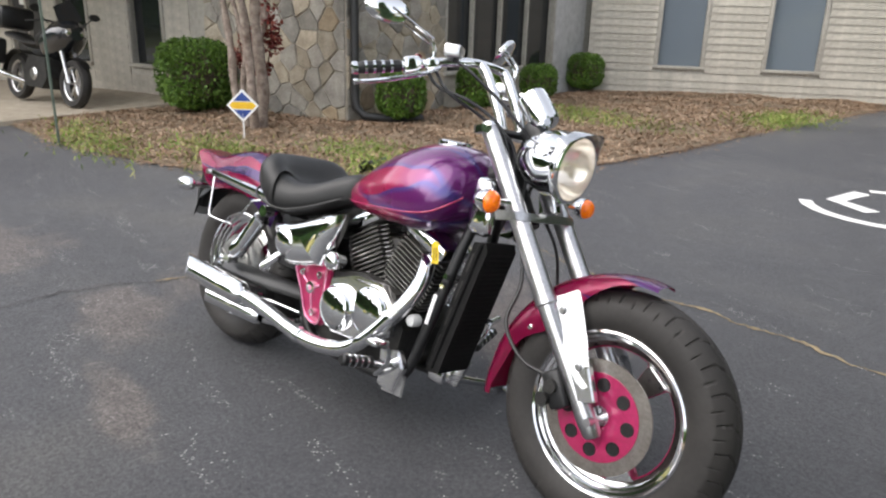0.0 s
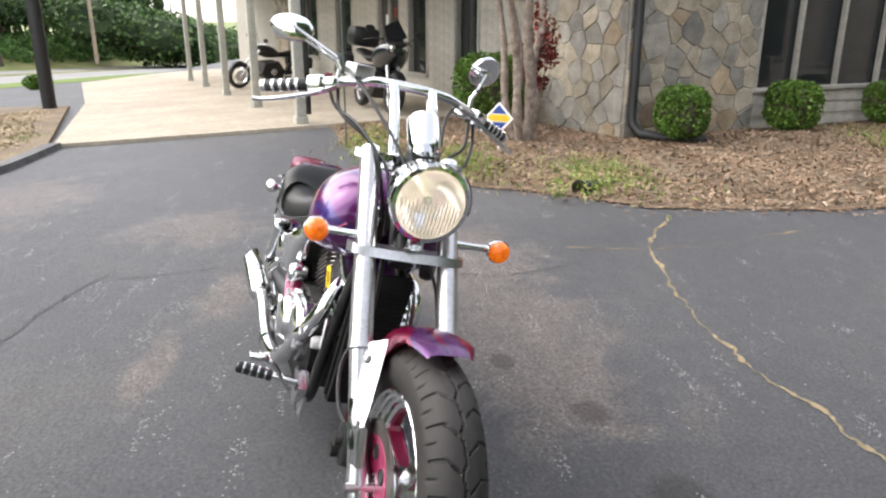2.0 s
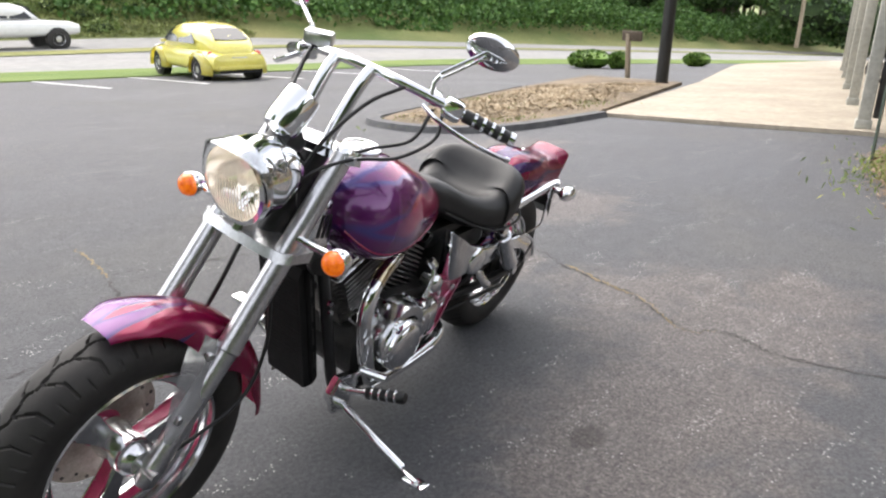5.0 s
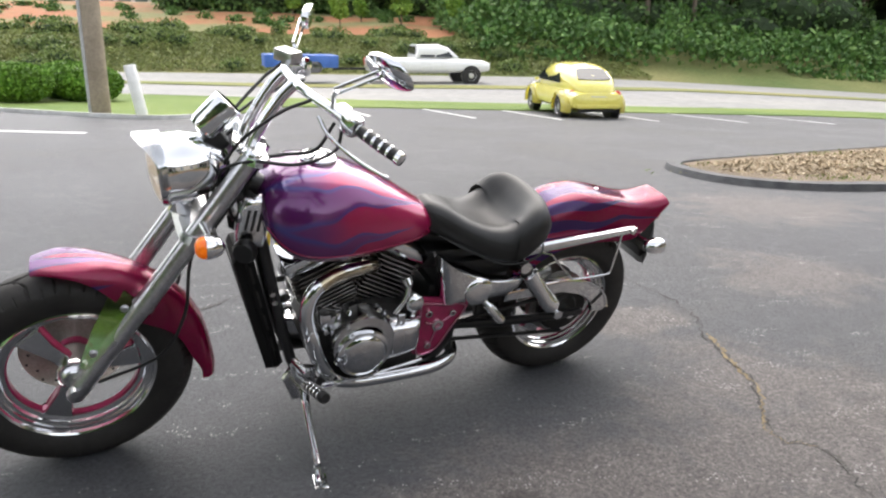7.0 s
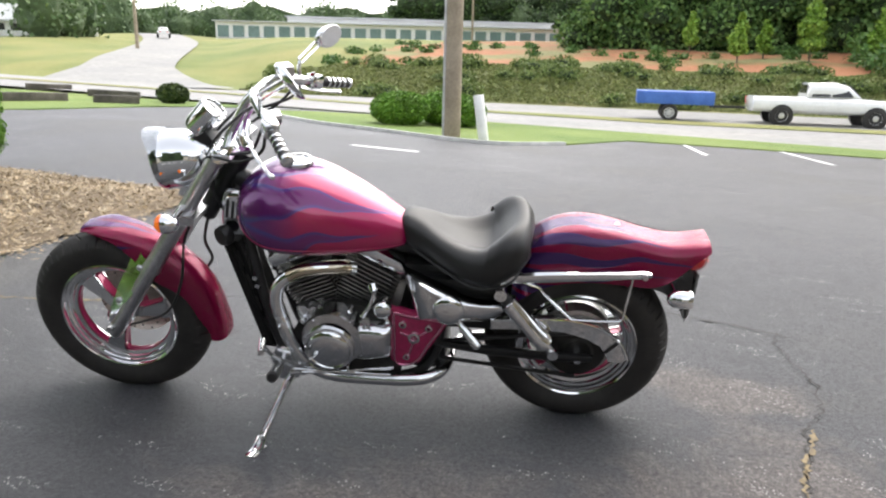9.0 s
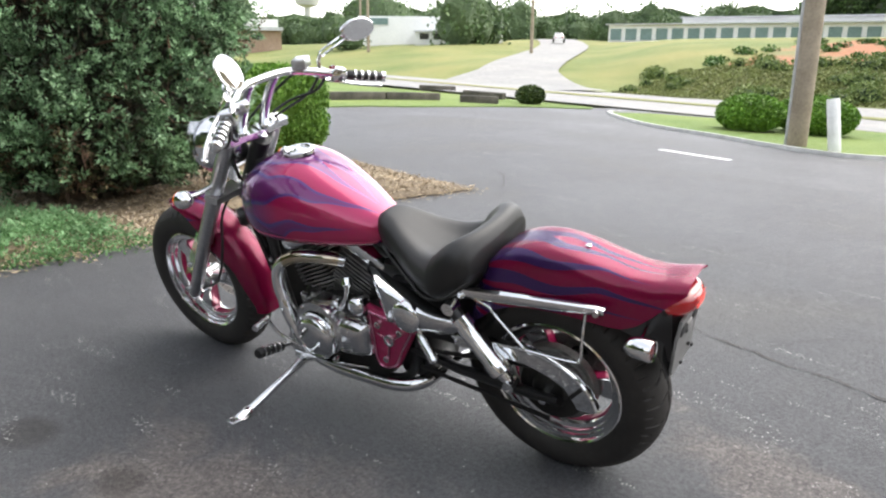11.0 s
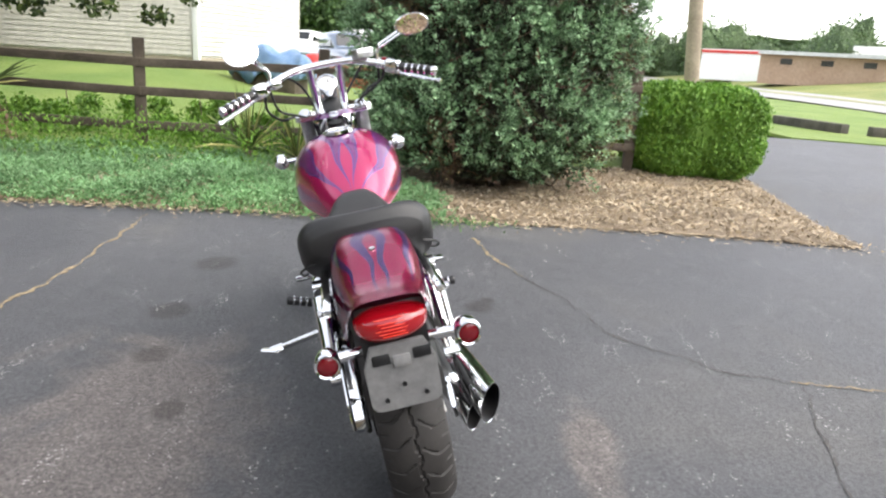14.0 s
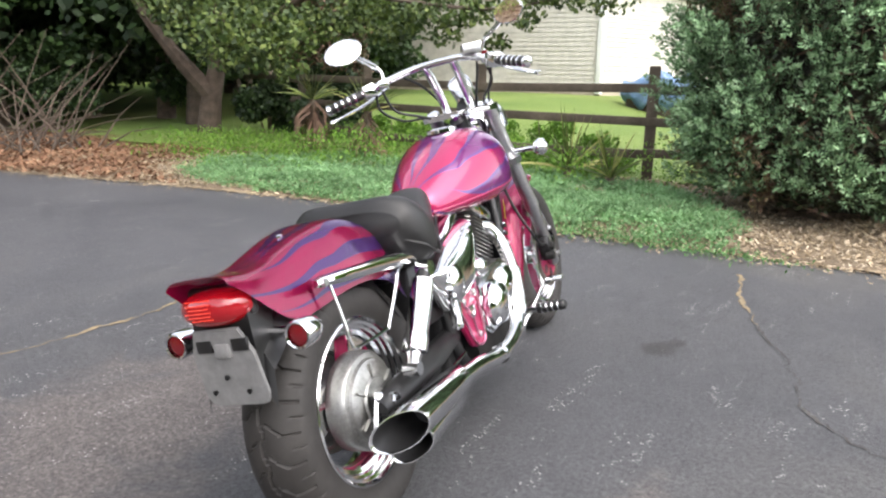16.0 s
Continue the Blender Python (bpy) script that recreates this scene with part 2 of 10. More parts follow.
LEAF_HEDGE = island_leaves("hedge leaves", (0.035, 0.08, 0.01), (0.08, 0.155, 0.022), (0.145, 0.24, 0.038))
LEAF_ARB = island_leaves("arborvitae leaves", (0.07, 0.16, 0.018), (0.12, 0.25, 0.028), (0.19, 0.33, 0.05))
LEAF_JUN = island_leaves("juniper sprays", (0.03, 0.065, 0.03), (0.062, 0.115, 0.052), (0.11, 0.18, 0.09))
# dark greens that paint the shade between the outer sprays
LEAF_JUNDEEP = island_leaves("inner juniper sprays darkened as shade", (0.018, 0.03, 0.013), (0.035, 0.05, 0.021), (0.06, 0.062, 0.03))
LEAF_JUND = island_leaves("dead brown juniper twigs", (0.05, 0.03, 0.02), (0.12, 0.07, 0.045), (0.2, 0.12, 0.08))
LEAF_COVER = island_leaves("creeping juniper", (0.06, 0.135, 0.042), (0.1, 0.215, 0.072), (0.155, 0.285, 0.105))
LEAF_TREE = island_leaves("broad leaves", (0.018, 0.036, 0.009), (0.044, 0.075, 0.017), (0.1, 0.13, 0.036))
LEAF_FAR = island_leaves("woodland leaves", (0.026, 0.058, 0.016), (0.055, 0.112, 0.028), (0.105, 0.172, 0.05))
LEAF_BRIGHT = island_leaves("young bright leaves", (0.09, 0.18, 0.02), (0.17, 0.3, 0.04), (0.28, 0.42, 0.08))
LEAF_RED = island_leaves("maroon leaves", (0.09, 0.012, 0.012), (0.16, 0.025, 0.02), (0.24, 0.06, 0.04))
LEAF_WEED = island_leaves("weeds", (0.1, 0.17, 0.03), (0.19, 0.27, 0.055), (0.36, 0.33, 0.12))
LEAF_BANK = island_leaves("rough bank growth", (0.12, 0.135, 0.045), (0.165, 0.2, 0.06), (0.24, 0.25, 0.09))
CHIPS = island_leaves("wood chips", (0.19, 0.14, 0.082), (0.36, 0.28, 0.182), (0.56, 0.47, 0.345), 0.9)
CHIPS_RED = island_leaves("pine straw and bark", (0.13, 0.078, 0.048), (0.25, 0.165, 0.105), (0.42, 0.32, 0.23), 0.9)


# ---------- mesh helpers ----------
def part(name, bm, material, parent=None, label="", sharp=38, smooth=True, m=None):
    """Links a bmesh as one mesh object."""
    me = bpy.data.meshes.new(name)
    bmesh.ops.recalc_face_normals(bm, faces=bm.faces[:])
    if smooth:
        lim = radians(sharp)
        for f in bm.faces:
            f.smooth = True
        for e in bm.edges:
            if len(e.link_faces) == 2 and e.calc_face_angle(0) > lim:
                e.smooth = False
    bm.to_mesh(me)
    bm.free()
    for one in material if isinstance(material, (list, tuple)) else (material,):
        me.materials.append(one)
    ob = new(name, me)
    if parent is not None:
        ob.parent = parent
    if m is not None:
        ob.matrix_basis = m
    if label:
        ob["label"] = label
    return ob


def raw(name, verts, faces, material, parent=None, smooth=False):
    me = bpy.data.meshes.new(name)
    me.from_pydata([tuple(map(float, v)) for v in verts], [], [tuple(map(int, f)) for f in faces])
    me.materials.append(material)
    if smooth:
        me.polygons.foreach_set("use_smooth", [True] * len(me.polygons))
    ob = new(name, me)
    if parent is not None:
        ob.parent = parent
    return ob


def thing(name, label, category, m=None, group="", kind=""):
    ob = new(name)
    ob.empty_display_size = 0.1
    if m is not None:
        ob.matrix_basis = m
    return tagged(ob, label, category, group, kind)


def box(c, s, bevel=0.0, bm=None, m=None):
    bm = bm or bmesh.new()
    t = Matrix.Translation(c) @ Matrix.Diagonal((*s, 1))
    r = bmesh.ops.create_cube(bm, size=1, matrix=(m @ t) if m else t)
    if bevel:
        es = list({e for v in r["verts"] for e in v.link_edges})
        bmesh.ops.bevel(bm, geom=es, offset=bevel, segments=2, affect="EDGES", profile=0.5)
    return bm


def curve_through(pts, k=6):
    """Catmull-Rom points through the given ones."""
    p = [Vector(q) for q in pts]
    p = [2 * p[0] - p[1]] + p + [2 * p[-1] - p[-2]]
    out = []
    for i in range(1, len(p) - 2):
        for j in range(k):
            t = j / k
            a, b, c, d = p[i - 1:i + 3]
            out.append(0.5 * ((2 * b) + (c - a) * t + (2 * a - 5 * b + 4 * c - d) * t * t + (3 * b - a - 3 * c + d) * t ** 3))
    return out + [p[-2]]


def tube(pts, r, n=12, bm=None, caps=True, flat=1.0):
    """A round bar along the points; r a number or one a point."""
    bm = bm or bmesh.new()
    pts = [Vector(p) for p in pts]
    rs = r if isinstance(r, (list, tuple)) else [r] * len(pts)
    rings, up = [], None
    for i, p in enumerate(pts):
        d = (pts[min(i + 1, len(pts) - 1)] - pts[max(i - 1, 0)]).normalized()
        if up is None:
            up = d.orthogonal().normalized()
        up = (up - d * up.dot(d)).normalized()
        side = d.cross(up)
        rings.append([bm.verts.new(p + rs[i] * (math.cos(a) * up + flat * math.sin(a) * side)) for a in (2 * math.pi * j / n for j in range(n))])
    for a, b in zip(rings, rings[1:]):
        for j in range(n):
            bm.faces.new((a[j], a[(j + 1) % n], b[(j + 1) % n], b[j]))
    if caps:
        bm.faces.new(rings[0][::-1])
        bm.faces.new(rings[-1])
    return bm


def rod(a, b, r, n=16, bm=None, r2=None):
    return tube([a, b], [r, r if r2 is None else r2], n, bm)


def lathe(profile, n=48, m=None, bm=None, closed=False):
    """Spins (radius, along) pairs round the local y axis."""
    bm = bm or bmesh.new()
    rings = []
    for r, y in profile:
        ring = []
        for j in range(n if r > 1e-6 else 1):
            a = 2 * math.pi * j / n
            v = Vector((r * math.cos(a), y, r * math.sin(a)))
            ring.append(bm.verts.new(m @ v if m else v))
        rings.append(ring)
    pairs = list(zip(rings, rings[1:])) + ([(rings[-1], rings[0])] if closed else [])
    for a, b in pairs:
        for j in range(n):
            k = (j + 1) % n
            if len(a) == 1 and len(b) == 1:
                continue
            if len(a) == 1:
                bm.faces.new((a[0], b[k], b[j]))
            elif len(b) == 1:
                bm.faces.new((a[j], a[k], b[0]))
            else:
                bm.faces.new((a[j], a[k], b[k], b[j]))
    return bm


def loft(rings, bm=None, caps=True, closed=True):
    bm = bm or bmesh.new()
    vs = [[bm.verts.new(p) for p in ring] for ring in rings]
    n = len(vs[0])
    for a, b in zip(vs, vs[1:]):
        for j in range(n if closed else n - 1):
            bm.faces.new((a[j], a[(j + 1) % n], b[(j + 1) % n], b[j]))
    if caps:
        bm.faces.new(vs[0][::-1])
        bm.faces.new(vs[-1])
    return bm


def slab(outline, thick, m=None, bevel=0.0, bm=None):
    """A flat outline in local x, z made thick along y, centred."""
    bm = bm or bmesh.new()
    made = []
    for s in (-0.5, 0.5):
        made.append([bm.verts.new((m or Matrix()) @ Vector((x, s * thick, z))) for x, z in outline])
    a, b = made
    n = len(outline)
    fs = [bm.faces.new(a), bm.faces.new(b[::-1])]
    for j in range(n):
        fs.append(bm.faces.new((a[j], b[j], b[(j + 1) % n], a[(j + 1) % n])))
    if bevel:
        bmesh.ops.bevel(bm, geom=list({e for f in fs[:2] for e in f.edges}), offset=bevel, segments=2, affect="EDGES")
    return bm


def ground_z(x, y):
    """The lot falls away towards the road, and the road runs downhill past the porch."""
    return -0.045 * min(20.0, max(0.0, -0.45 * x - 0.89 * y - 2.5)) - road_drop(x) * ease(-y - 0.06 * x, 8.0, 17.0)


def ease(t, a, b):
    t = max(0.0, min(1.0, (t - a) / (b - a)))
    return t * t * (3 - 2 * t)


def road_drop(x):
    """How far the road has come down at x."""
    d = max(0.0, min(130.0, -x - 14.0))
    return 0.045 * d * d / (d + 5.0)


def edge_distance(outline, x, y):
    """How far a point lies from an outline."""
    best = 1e9
    for (x1, y1), (x2, y2) in zip(outline, outline[1:] + outline[:1]):
        dx, dy = x2 - x1, y2 - y1
        t = max(0.0, min(1.0, ((x - x1) * dx + (y - y1) * dy) / (dx * dx + dy * dy)))
        best = min(best, math.hypot(x - x1 - t * dx, y - y1 - t * dy))
    return best


def sheet(name, outline, lift, material, step=1.0, bulge=0.0, label="", category="", rough=0.0, skirt=0.0):
    """A piece of ground with the given outline that follows the lie of the land, with a raised middle if wanted."""
    bm = bmesh.new()
    bm.faces.new([bm.verts.new((x, y, 0)) for x, y in outline])
    xs, ys = [p[0] for p in outline], [p[1] for p in outline]
    for axis, lo, hi in ((0, min(xs), max(xs)), (1, min(ys), max(ys))):
        k = math.floor(lo / step) * step + step
        while k < hi - 1e-6:
            co, no = [0, 0, 0], [0, 0, 0]
            co[axis], no[axis] = k, 1
            bmesh.ops.bisect_plane(bm, geom=bm.verts[:] + bm.edges[:] + bm.faces[:], plane_co=co, plane_no=no)
            k += step
    rim = [v for v in bm.verts if v.is_boundary]
    for v in bm.verts:
        x, y = v.co.x, v.co.y
        z = ground_z(x, y) + lift
        if (bulge or rough) and not v.is_boundary:
            z += (bulge + rough * noise.noise((x * 1.3, y * 1.3, 0.3))) * min(1.0, edge_distance(outline, x, y) / 0.7)
        v.co.z = z
    if skirt:
        es = [e for e in bm.edges if e.is_boundary]
        r = bmesh.ops.extrude_edge_only(bm, edges=es)
        for v in r["geom"]:
            if isinstance(v, bmesh.types.BMVert):
                v.co.z -= skirt
    return tagged(part(name, bm, material), label, category, kind="structure")


def leaves(name, centres, size, material, parent=None, spread=0.0, rng=None, up=0.0, long=1.6, flat=False):
    """Many small pointed leaves, one at each centre, turned at random."""
    rng = rng or np.random.default_rng(5)
    c = np.asarray(centres, float)
    n = len(c)
    a = rng.normal(size=(n, 3))
    a[:, 2] += up
    if flat:
        a[:, 2] *= 0.08
    a /= np.linalg.norm(a, axis=1)[:, None]
    b = np.cross(a, rng.normal(size=(n, 3)))
    if flat:
        b = np.stack([-a[:, 1], a[:, 0], rng.normal(0, 0.15, n)], 1)
    b /= np.linalg.norm(b, axis=1)[:, None]
    s = size * rng.uniform(0.6, 1.4, (n, 1))
    v = np.concatenate([c - a * s * long * 0.5, c + b * s * 0.5, c + a * s * long * 0.5, c - b * s * 0.5], 1).reshape(-1, 3)
    f = np.arange(4 * n).reshape(-1, 4)
    me = bpy.data.meshes.new(name)
    me.from_pydata(v.tolist(), [], f.tolist())
    me.materials.append(material)
    ob = new(name, me)
    if parent is not None:
        ob.parent = parent
    return ob


def in_blobs(rng, blobs, n, shell=0.35):
    """Points near the skins of ellipsoids (x, y, z, rx, ry, rz), shared by size."""
    w = np.array([b[3] * b[4] + b[4] * b[5] + b[3] * b[5] for b in blobs])
    pick = rng.choice(len(blobs), n, p=w / w.sum())
    d = rng.normal(size=(n, 3))
    d /= np.linalg.norm(d, axis=1)[:, None]
    r = 1 - shell * rng.uniform(0, 1, (n, 1)) ** 1.5
    b = np.array([bl[:6] for bl in blobs])[pick]
    return b[:, :3] + d * r * b[:, 3:]


def inside(outline, x, y):
    hit, n = False, len(outline)
    for i in range(n):
        (x1, y1), (x2, y2) = outline[i], outline[(i + 1) % n]
        if (y1 > y) != (y2 > y) and x < (x2 - x1) * (y - y1) / (y2 - y1) + x1:
            hit = not hit
    return hit


def scatter(rng, outline, n):
    xs, ys = [p[0] for p in outline], [p[1] for p in outline]
    out = []
    while len(out) < n:
        x, y = rng.uniform(min(xs), max(xs)), rng.uniform(min(ys), max(ys))
        if inside(outline, x, y):
            out.append((x, y))
    return np.array(out)


# ---------- ground ----------
def build_ground():
    bm = bmesh.new()
    ticks = [-2500, -900, -400, -200, -144, -120, -100, -80, -60, -45, -36, -30, -25, -20, -16, -12, -6, 0, 6, 12, 20, 30, 45, 60, 80, 120, 200, 400, 900, 2500]
    grid = [[bm.verts.new((x, y, ground_z(x, y) - (0.06 if y > -12 else 0.3))) for x in ticks] for y in ticks]
    for a, b in zip(grid, grid[1:]):
        for j in range(len(ticks) - 1):
            bm.faces.new((a[j], a[j + 1], b[j + 1], b[j]))
    tagged(part("ground", bm, FIELD), "wide green and brown open land under the whole place", "ground", kind="structure")


build_ground()
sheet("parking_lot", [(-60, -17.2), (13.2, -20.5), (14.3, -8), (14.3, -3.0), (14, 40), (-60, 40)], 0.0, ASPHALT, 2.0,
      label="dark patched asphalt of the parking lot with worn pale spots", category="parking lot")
STRIP = [(-60, -12.6), (-20, -15.3), (-2, -15.6), (0.6, -15.3), (1.7, -12.4), (2.8, -11.2), (4.2, -11.6), (5.6, -12.4), (8.2, -13.8), (11.4, -17.2), (10.8, -18.6), (8, -19.8), (-20, -18.1), (-60, -15.2)]
sheet("grass_strip", STRIP, 0.025, LAWN, 2.0, label="mown green grass strip between the lot and the road", category="grass", skirt=0.08, rough=0.03)
CORNER = [(14.4, -7.6), (13.6, -11), (13.9, -15.6), (12.8, -18.2), (13.5, -19.3), (70, -22), (70, -7)]
sheet("grass_corner", CORNER, 0.025, LAWN, 2.0, label="mown green grass beside the driveway with old timbers on it", category="grass", skirt=0.08, rough=0.03)


def band(name, line, width, lift, material, label, category, height=0.0):
    """A strip of paint or a low kerb along a line on the ground."""
    bm = bmesh.new()
    pts = [Vector((x, y, 0)) for x, y in line]
    rows = []
    for i, p in enumerate(pts):
        d = (pts[min(i + 1, len(pts) - 1)] - pts[max(i - 1, 0)]).normalized()
        s = Vector((-d.y, d.x, 0)) * width / 2
        row = []
        for q, h in ((p - s, lift), (p - s * 0.8, lift + height), (p + s * 0.8, lift + height), (p + s, lift)):
            row.append(bm.verts.new((q.x, q.y, ground_z(q.x, q.y) + h)))
        rows.append(row)
    for a, b in zip(rows, rows[1:]):
        for j in range(3):
            bm.faces.new((a[j], a[j + 1], b[j + 1], b[j]))
    return tagged(part(name, bm, material), label, category, kind="structure")


band("kerb_strip", [(p.x, p.y) for p in curve_through([(1.7, -12.4, 0), (2.8, -11.15, 0), (4.2, -11.55, 0), (5.6, -12.35, 0), (8.2, -13.75, 0), (11.4, -17.1, 0), (10.9, -18.6, 0)], 4)],
     0.12, 0.0, KERB_PALE, "low pale painted kerb round the end of the grass strip", "kerb", 0.07)

# road: two carriageways with a dry median
for nm, y0, y1, mt, lb, ct in (("road_near", -19.4, -26.6, ROADTOP, "pale worn asphalt of the near carriageway", "road"), ("median", -26.6, -28.4, DRYGRASS, "narrow dry grass median of the road", "median"),
                               ("road_far", -28.4, -35.5, ROADTOP, "pale worn asphalt of the far carriageway", "road")):
    bm = bmesh.new()
    rows = []
    for x in [-300, -200, -144, -120, -100, -80, -60, -45, -36, -30, -25, -20, -16, -12, -6, 0, 10, 20, 30, 45, 60, 80, 120, 200, 300]:
        sw = -0.0006 * x * abs(x) * 0.2
        rows.append([bm.verts.new((x, y + sw - 0.06 * x, ground_z(x, y) + (0.05 if mt is DRYGRASS else 0.02))) for y in (y0, y1)])
    for a, b in zip(rows, rows[1:]):
        bm.faces.new((a[0], a[1], b[1], b[0]))
    tagged(part(nm, bm, mt), lb, ct, kind="structure")

# land beyond the road: one lie of the land for bank, clay, meadow and side road
def far_edge(x):
    return -35.5 - 0.00012 * x * abs(x) - 0.06 * x


def ramp_value(table, d):
    for (a, u), (b, w) in zip(table, table[1:]):
        if d <= b:
            return u + (w - u) * (d - a) / (b - a)
    return table[-1][1]


# centre of the side road: place, half width and height
SIDE_LINE = curve_through([(29.0, -31.5, -0.66), (32.5, -36.0, -0.6), (37.5, -42.5, -0.05), (42.5, -50.3, 0.8), (49.9, -62.3, 1.6), (58.5, -75.9, 2.5), (69.5, -90.1, 3.4), (83.0, -105.0, 4.4), (96.0, -118.0, 4.3)], 6)
SIDE = [(p.x, p.y, 6.5 - 3.2 * min(1.0, i / 14), p.z) for i, p in enumerate(SIDE_LINE)]


def land_z(x, y):
    """Height of the land beyond the road."""
    d = max(0.0, far_edge(x) - y)
    g = ground_z(x, -35.5)
    left = ramp_value([(0, -0.92), (1.5, -0.7), (5, 0.5), (7.5, 0.85), (10, 1.0), (14, 1.4), (24, 2.3), (40, 3.3), (62, 4.1), (80, 4.6), (130, 5.2)], d) - road_drop(x)
    right = ramp_value([(0, g - 0.02), (4, g + 0.35), (12, 1.35), (20, 2.4), (40, 3.5), (130, 5.0)], d)
    k = ease(x, 14, 34)
    z = left * (1 - k) + right * k + 0.14 * ease(d, 0, 6) * noise.noise((x * 0.11, y * 0.11, 1.0))
    if x > 15:
        px, py, w, pz = min(SIDE, key=lambda s: (s[0] - x) ** 2 + (s[1] - y) ** 2)
        q = ease(math.hypot(px - x, py - y), w + 1.5, w + 10)
        z = z * q + (pz - 0.05) * (1 - q)
        edge = ease(d, 0.0, 5.0)
        z = z * edge + (g - 0.02) * (1 - edge)
    return z


def land(name, xs, ds, material, label, category):
    bm = bmesh.new()
    rows = [[bm.verts.new((x, far_edge(x) - d, land_z(x, far_edge(x) - d))) for d in ds] for x in xs]
    for a, b in zip(rows, rows[1:]):
        for j in range(len(a) - 1):
            bm.faces.new((a[j], a[j + 1], b[j + 1], b[j]))
    return tagged(part(name, bm, material), label, category, kind="structure")


land("bank", [x * 3 - 161 for x in range(62)], [0, 1, 2, 3, 4.5, 6, 7.5, 9], BANKGRASS, "overgrown green and brown bank along the far side of the road", "bank")
land("clay_ground", [x * 4 - 161 for x in range(47)], [9, 11, 14, 17, 20, 24, 32, 40, 62, 90, 140], CLAY, "bare red clay ground above the bank", "ground")
land("meadow", [22 + x * 3 for x in range(76)], [0, 1.5, 3, 5, 7, 9, 12, 15, 18, 21, 24, 28, 32, 36, 40, 45, 50, 55, 60, 66, 72, 80, 100, 140], MEADOW, "yellow-green grassy rise beyond the junction", "bank")
bm = bmesh.new()
rows = []
for i, (x, y, w, z) in enumerate(SIDE):
    nx, ny = SIDE[min(i + 1, len(SIDE) - 1)][0] - SIDE[max(i - 1, 0)][0], SIDE[min(i + 1, len(SIDE) - 1)][1] - SIDE[max(i - 1, 0)][1]
    k = math.hypot(nx, ny)
    sx, sy = -ny / k * w, nx / k * w
    rows.append([bm.verts.new((x + q * sx, y + q * sy, z + 0.06)) for q in (-1, -0.5, 0, 0.5, 1)])
for a, b in zip(rows, rows[1:]):
    for j in range(4):
        bm.faces.new((a[j], a[j + 1], b[j + 1], b[j]))
tagged(part("side_road", bm, ROADTOP), "pale side road curving up and away from the junction", "road", kind="structure")

# paint and marks on the lot
for i, (a, b) in enumerate([((-0.7, -15.4), (-1.05, -12.6)), ((-2.8, -15.5), (-3.3, -12.5)), ((-4.9, -15.5), (-5.25, -12.4)), ((-7.3, -15.5), (-7.6, -12.4)), ((-9.6, -15.5), (-9.9, -12.4)), ((-12, -15.5), (-12.3, -12.4))]):
    band("parking_line", [a, b], 0.11, 0.006, WHITE_LINE, "worn white parking bay line on the asphalt", "road marking")
band("arrow_marking", [(3.5, -8.48), (4.0, -8.55), (4.75, -8.7)], 0.17, 0.006, WHITE_LINE, "white painted direction arrow on the asphalt", "road marking")
ring = [(0.55 + 0.62 * math.cos(a), 4.85 + 0.62 * math.sin(a)) for a in [radians(d) for d in range(-150, 140, 14)]]
band("accessible_marking", ring, 0.1, 0.006, WHITE_LINE, "white painted accessible parking symbol on the asphalt", "road marking")
band("accessible_marking", [(0.15, 5.2), (0.15, 4.75), (0.5, 4.6)], 0.14, 0.006, WHITE_LINE, "white painted accessible parking symbol on the asphalt", "road marking")
band("bay_line", [(-0.2, 8.2), (3.2, 8.9)], 0.1, 0.006, WHITE_LINE, "worn white parking bay line on the asphalt", "road marking")


def crack(line, width, material, label):
    """A jagged strip a few millimetres above the surface."""
    rng = random.Random(int(line[0][0] * 1000) + len(line))
    pts = curve_through([(x, y, 0) for x, y in line], 22)
    bm = bmesh.new()
    rows = []
    wob = 0.0
    for i, p in enumerate(pts):
        d = (pts[min(i + 1, len(pts) - 1)] - pts[max(i - 1, 0)]).normalized()
        wob = 0.75 * wob + rng.uniform(-0.011, 0.011)
        w = width * (0.25 + 0.75 * abs(noise.noise((p.x * 7, p.y * 7, 2.0)) * 1.6)) * rng.uniform(0.4, 1.2) * (1.0 if width < 0.013 else max(0.22, min(1.0, 0.8 + 2.0 * noise.noise((p.x * 3.1, p.y * 3.1, 8.0)))))
        row = []
        for s in (-1, 1):
            x, y = p.x - d.y * (wob + s * w), p.y + d.x * (wob + s * w)
            row.append(bm.verts.new((x, y, ground_z(x, y) + 0.004)))
        rows.append(row)
    for a, b in zip(rows, rows[1:]):
        bm.faces.new((a[0], a[1], b[1], b[0]))
    tagged(part("pavement_crack", bm, material, smooth=False), label, "crack", kind="structure")


GRASSY = "jagged crack in the asphalt filled with dead yellow grass"
crack([(-1.74, 2.44), (-1.3, 2.15), (-1.0, 2.0), (-0.6, 1.92), (-0.15, 1.83), (0.38, 1.79), (0.78, 1.83), (1.13, 1.87), (1.39, 1.9), (1.79, 1.9), (2.5, 1.96), (3.3, 2.06)], 0.0286, CRACK, GRASSY)
crack([(-1.08, 1.5), (-1.02, 1.75), (-1.0, 2.0), (-1.05, 2.5), (-1.27, 3.2)], 0.0163, CRACK, GRASSY)
crack([(-0.83, -1.23), (-0.81, -1.0), (-0.9, -0.64), (-0.87, -0.37), (-0.8, -0.15), (-0.75, 0.08), (-0.71, 0.3), (-0.57, 0.54), (-0.55, 0.65), (-0.63, 0.72), (-0.64, 0.85), (-0.61, 0.99), (-0.72, 1.4)], 0.008, CRACK_DARK, "thin dark crack in the asphalt")
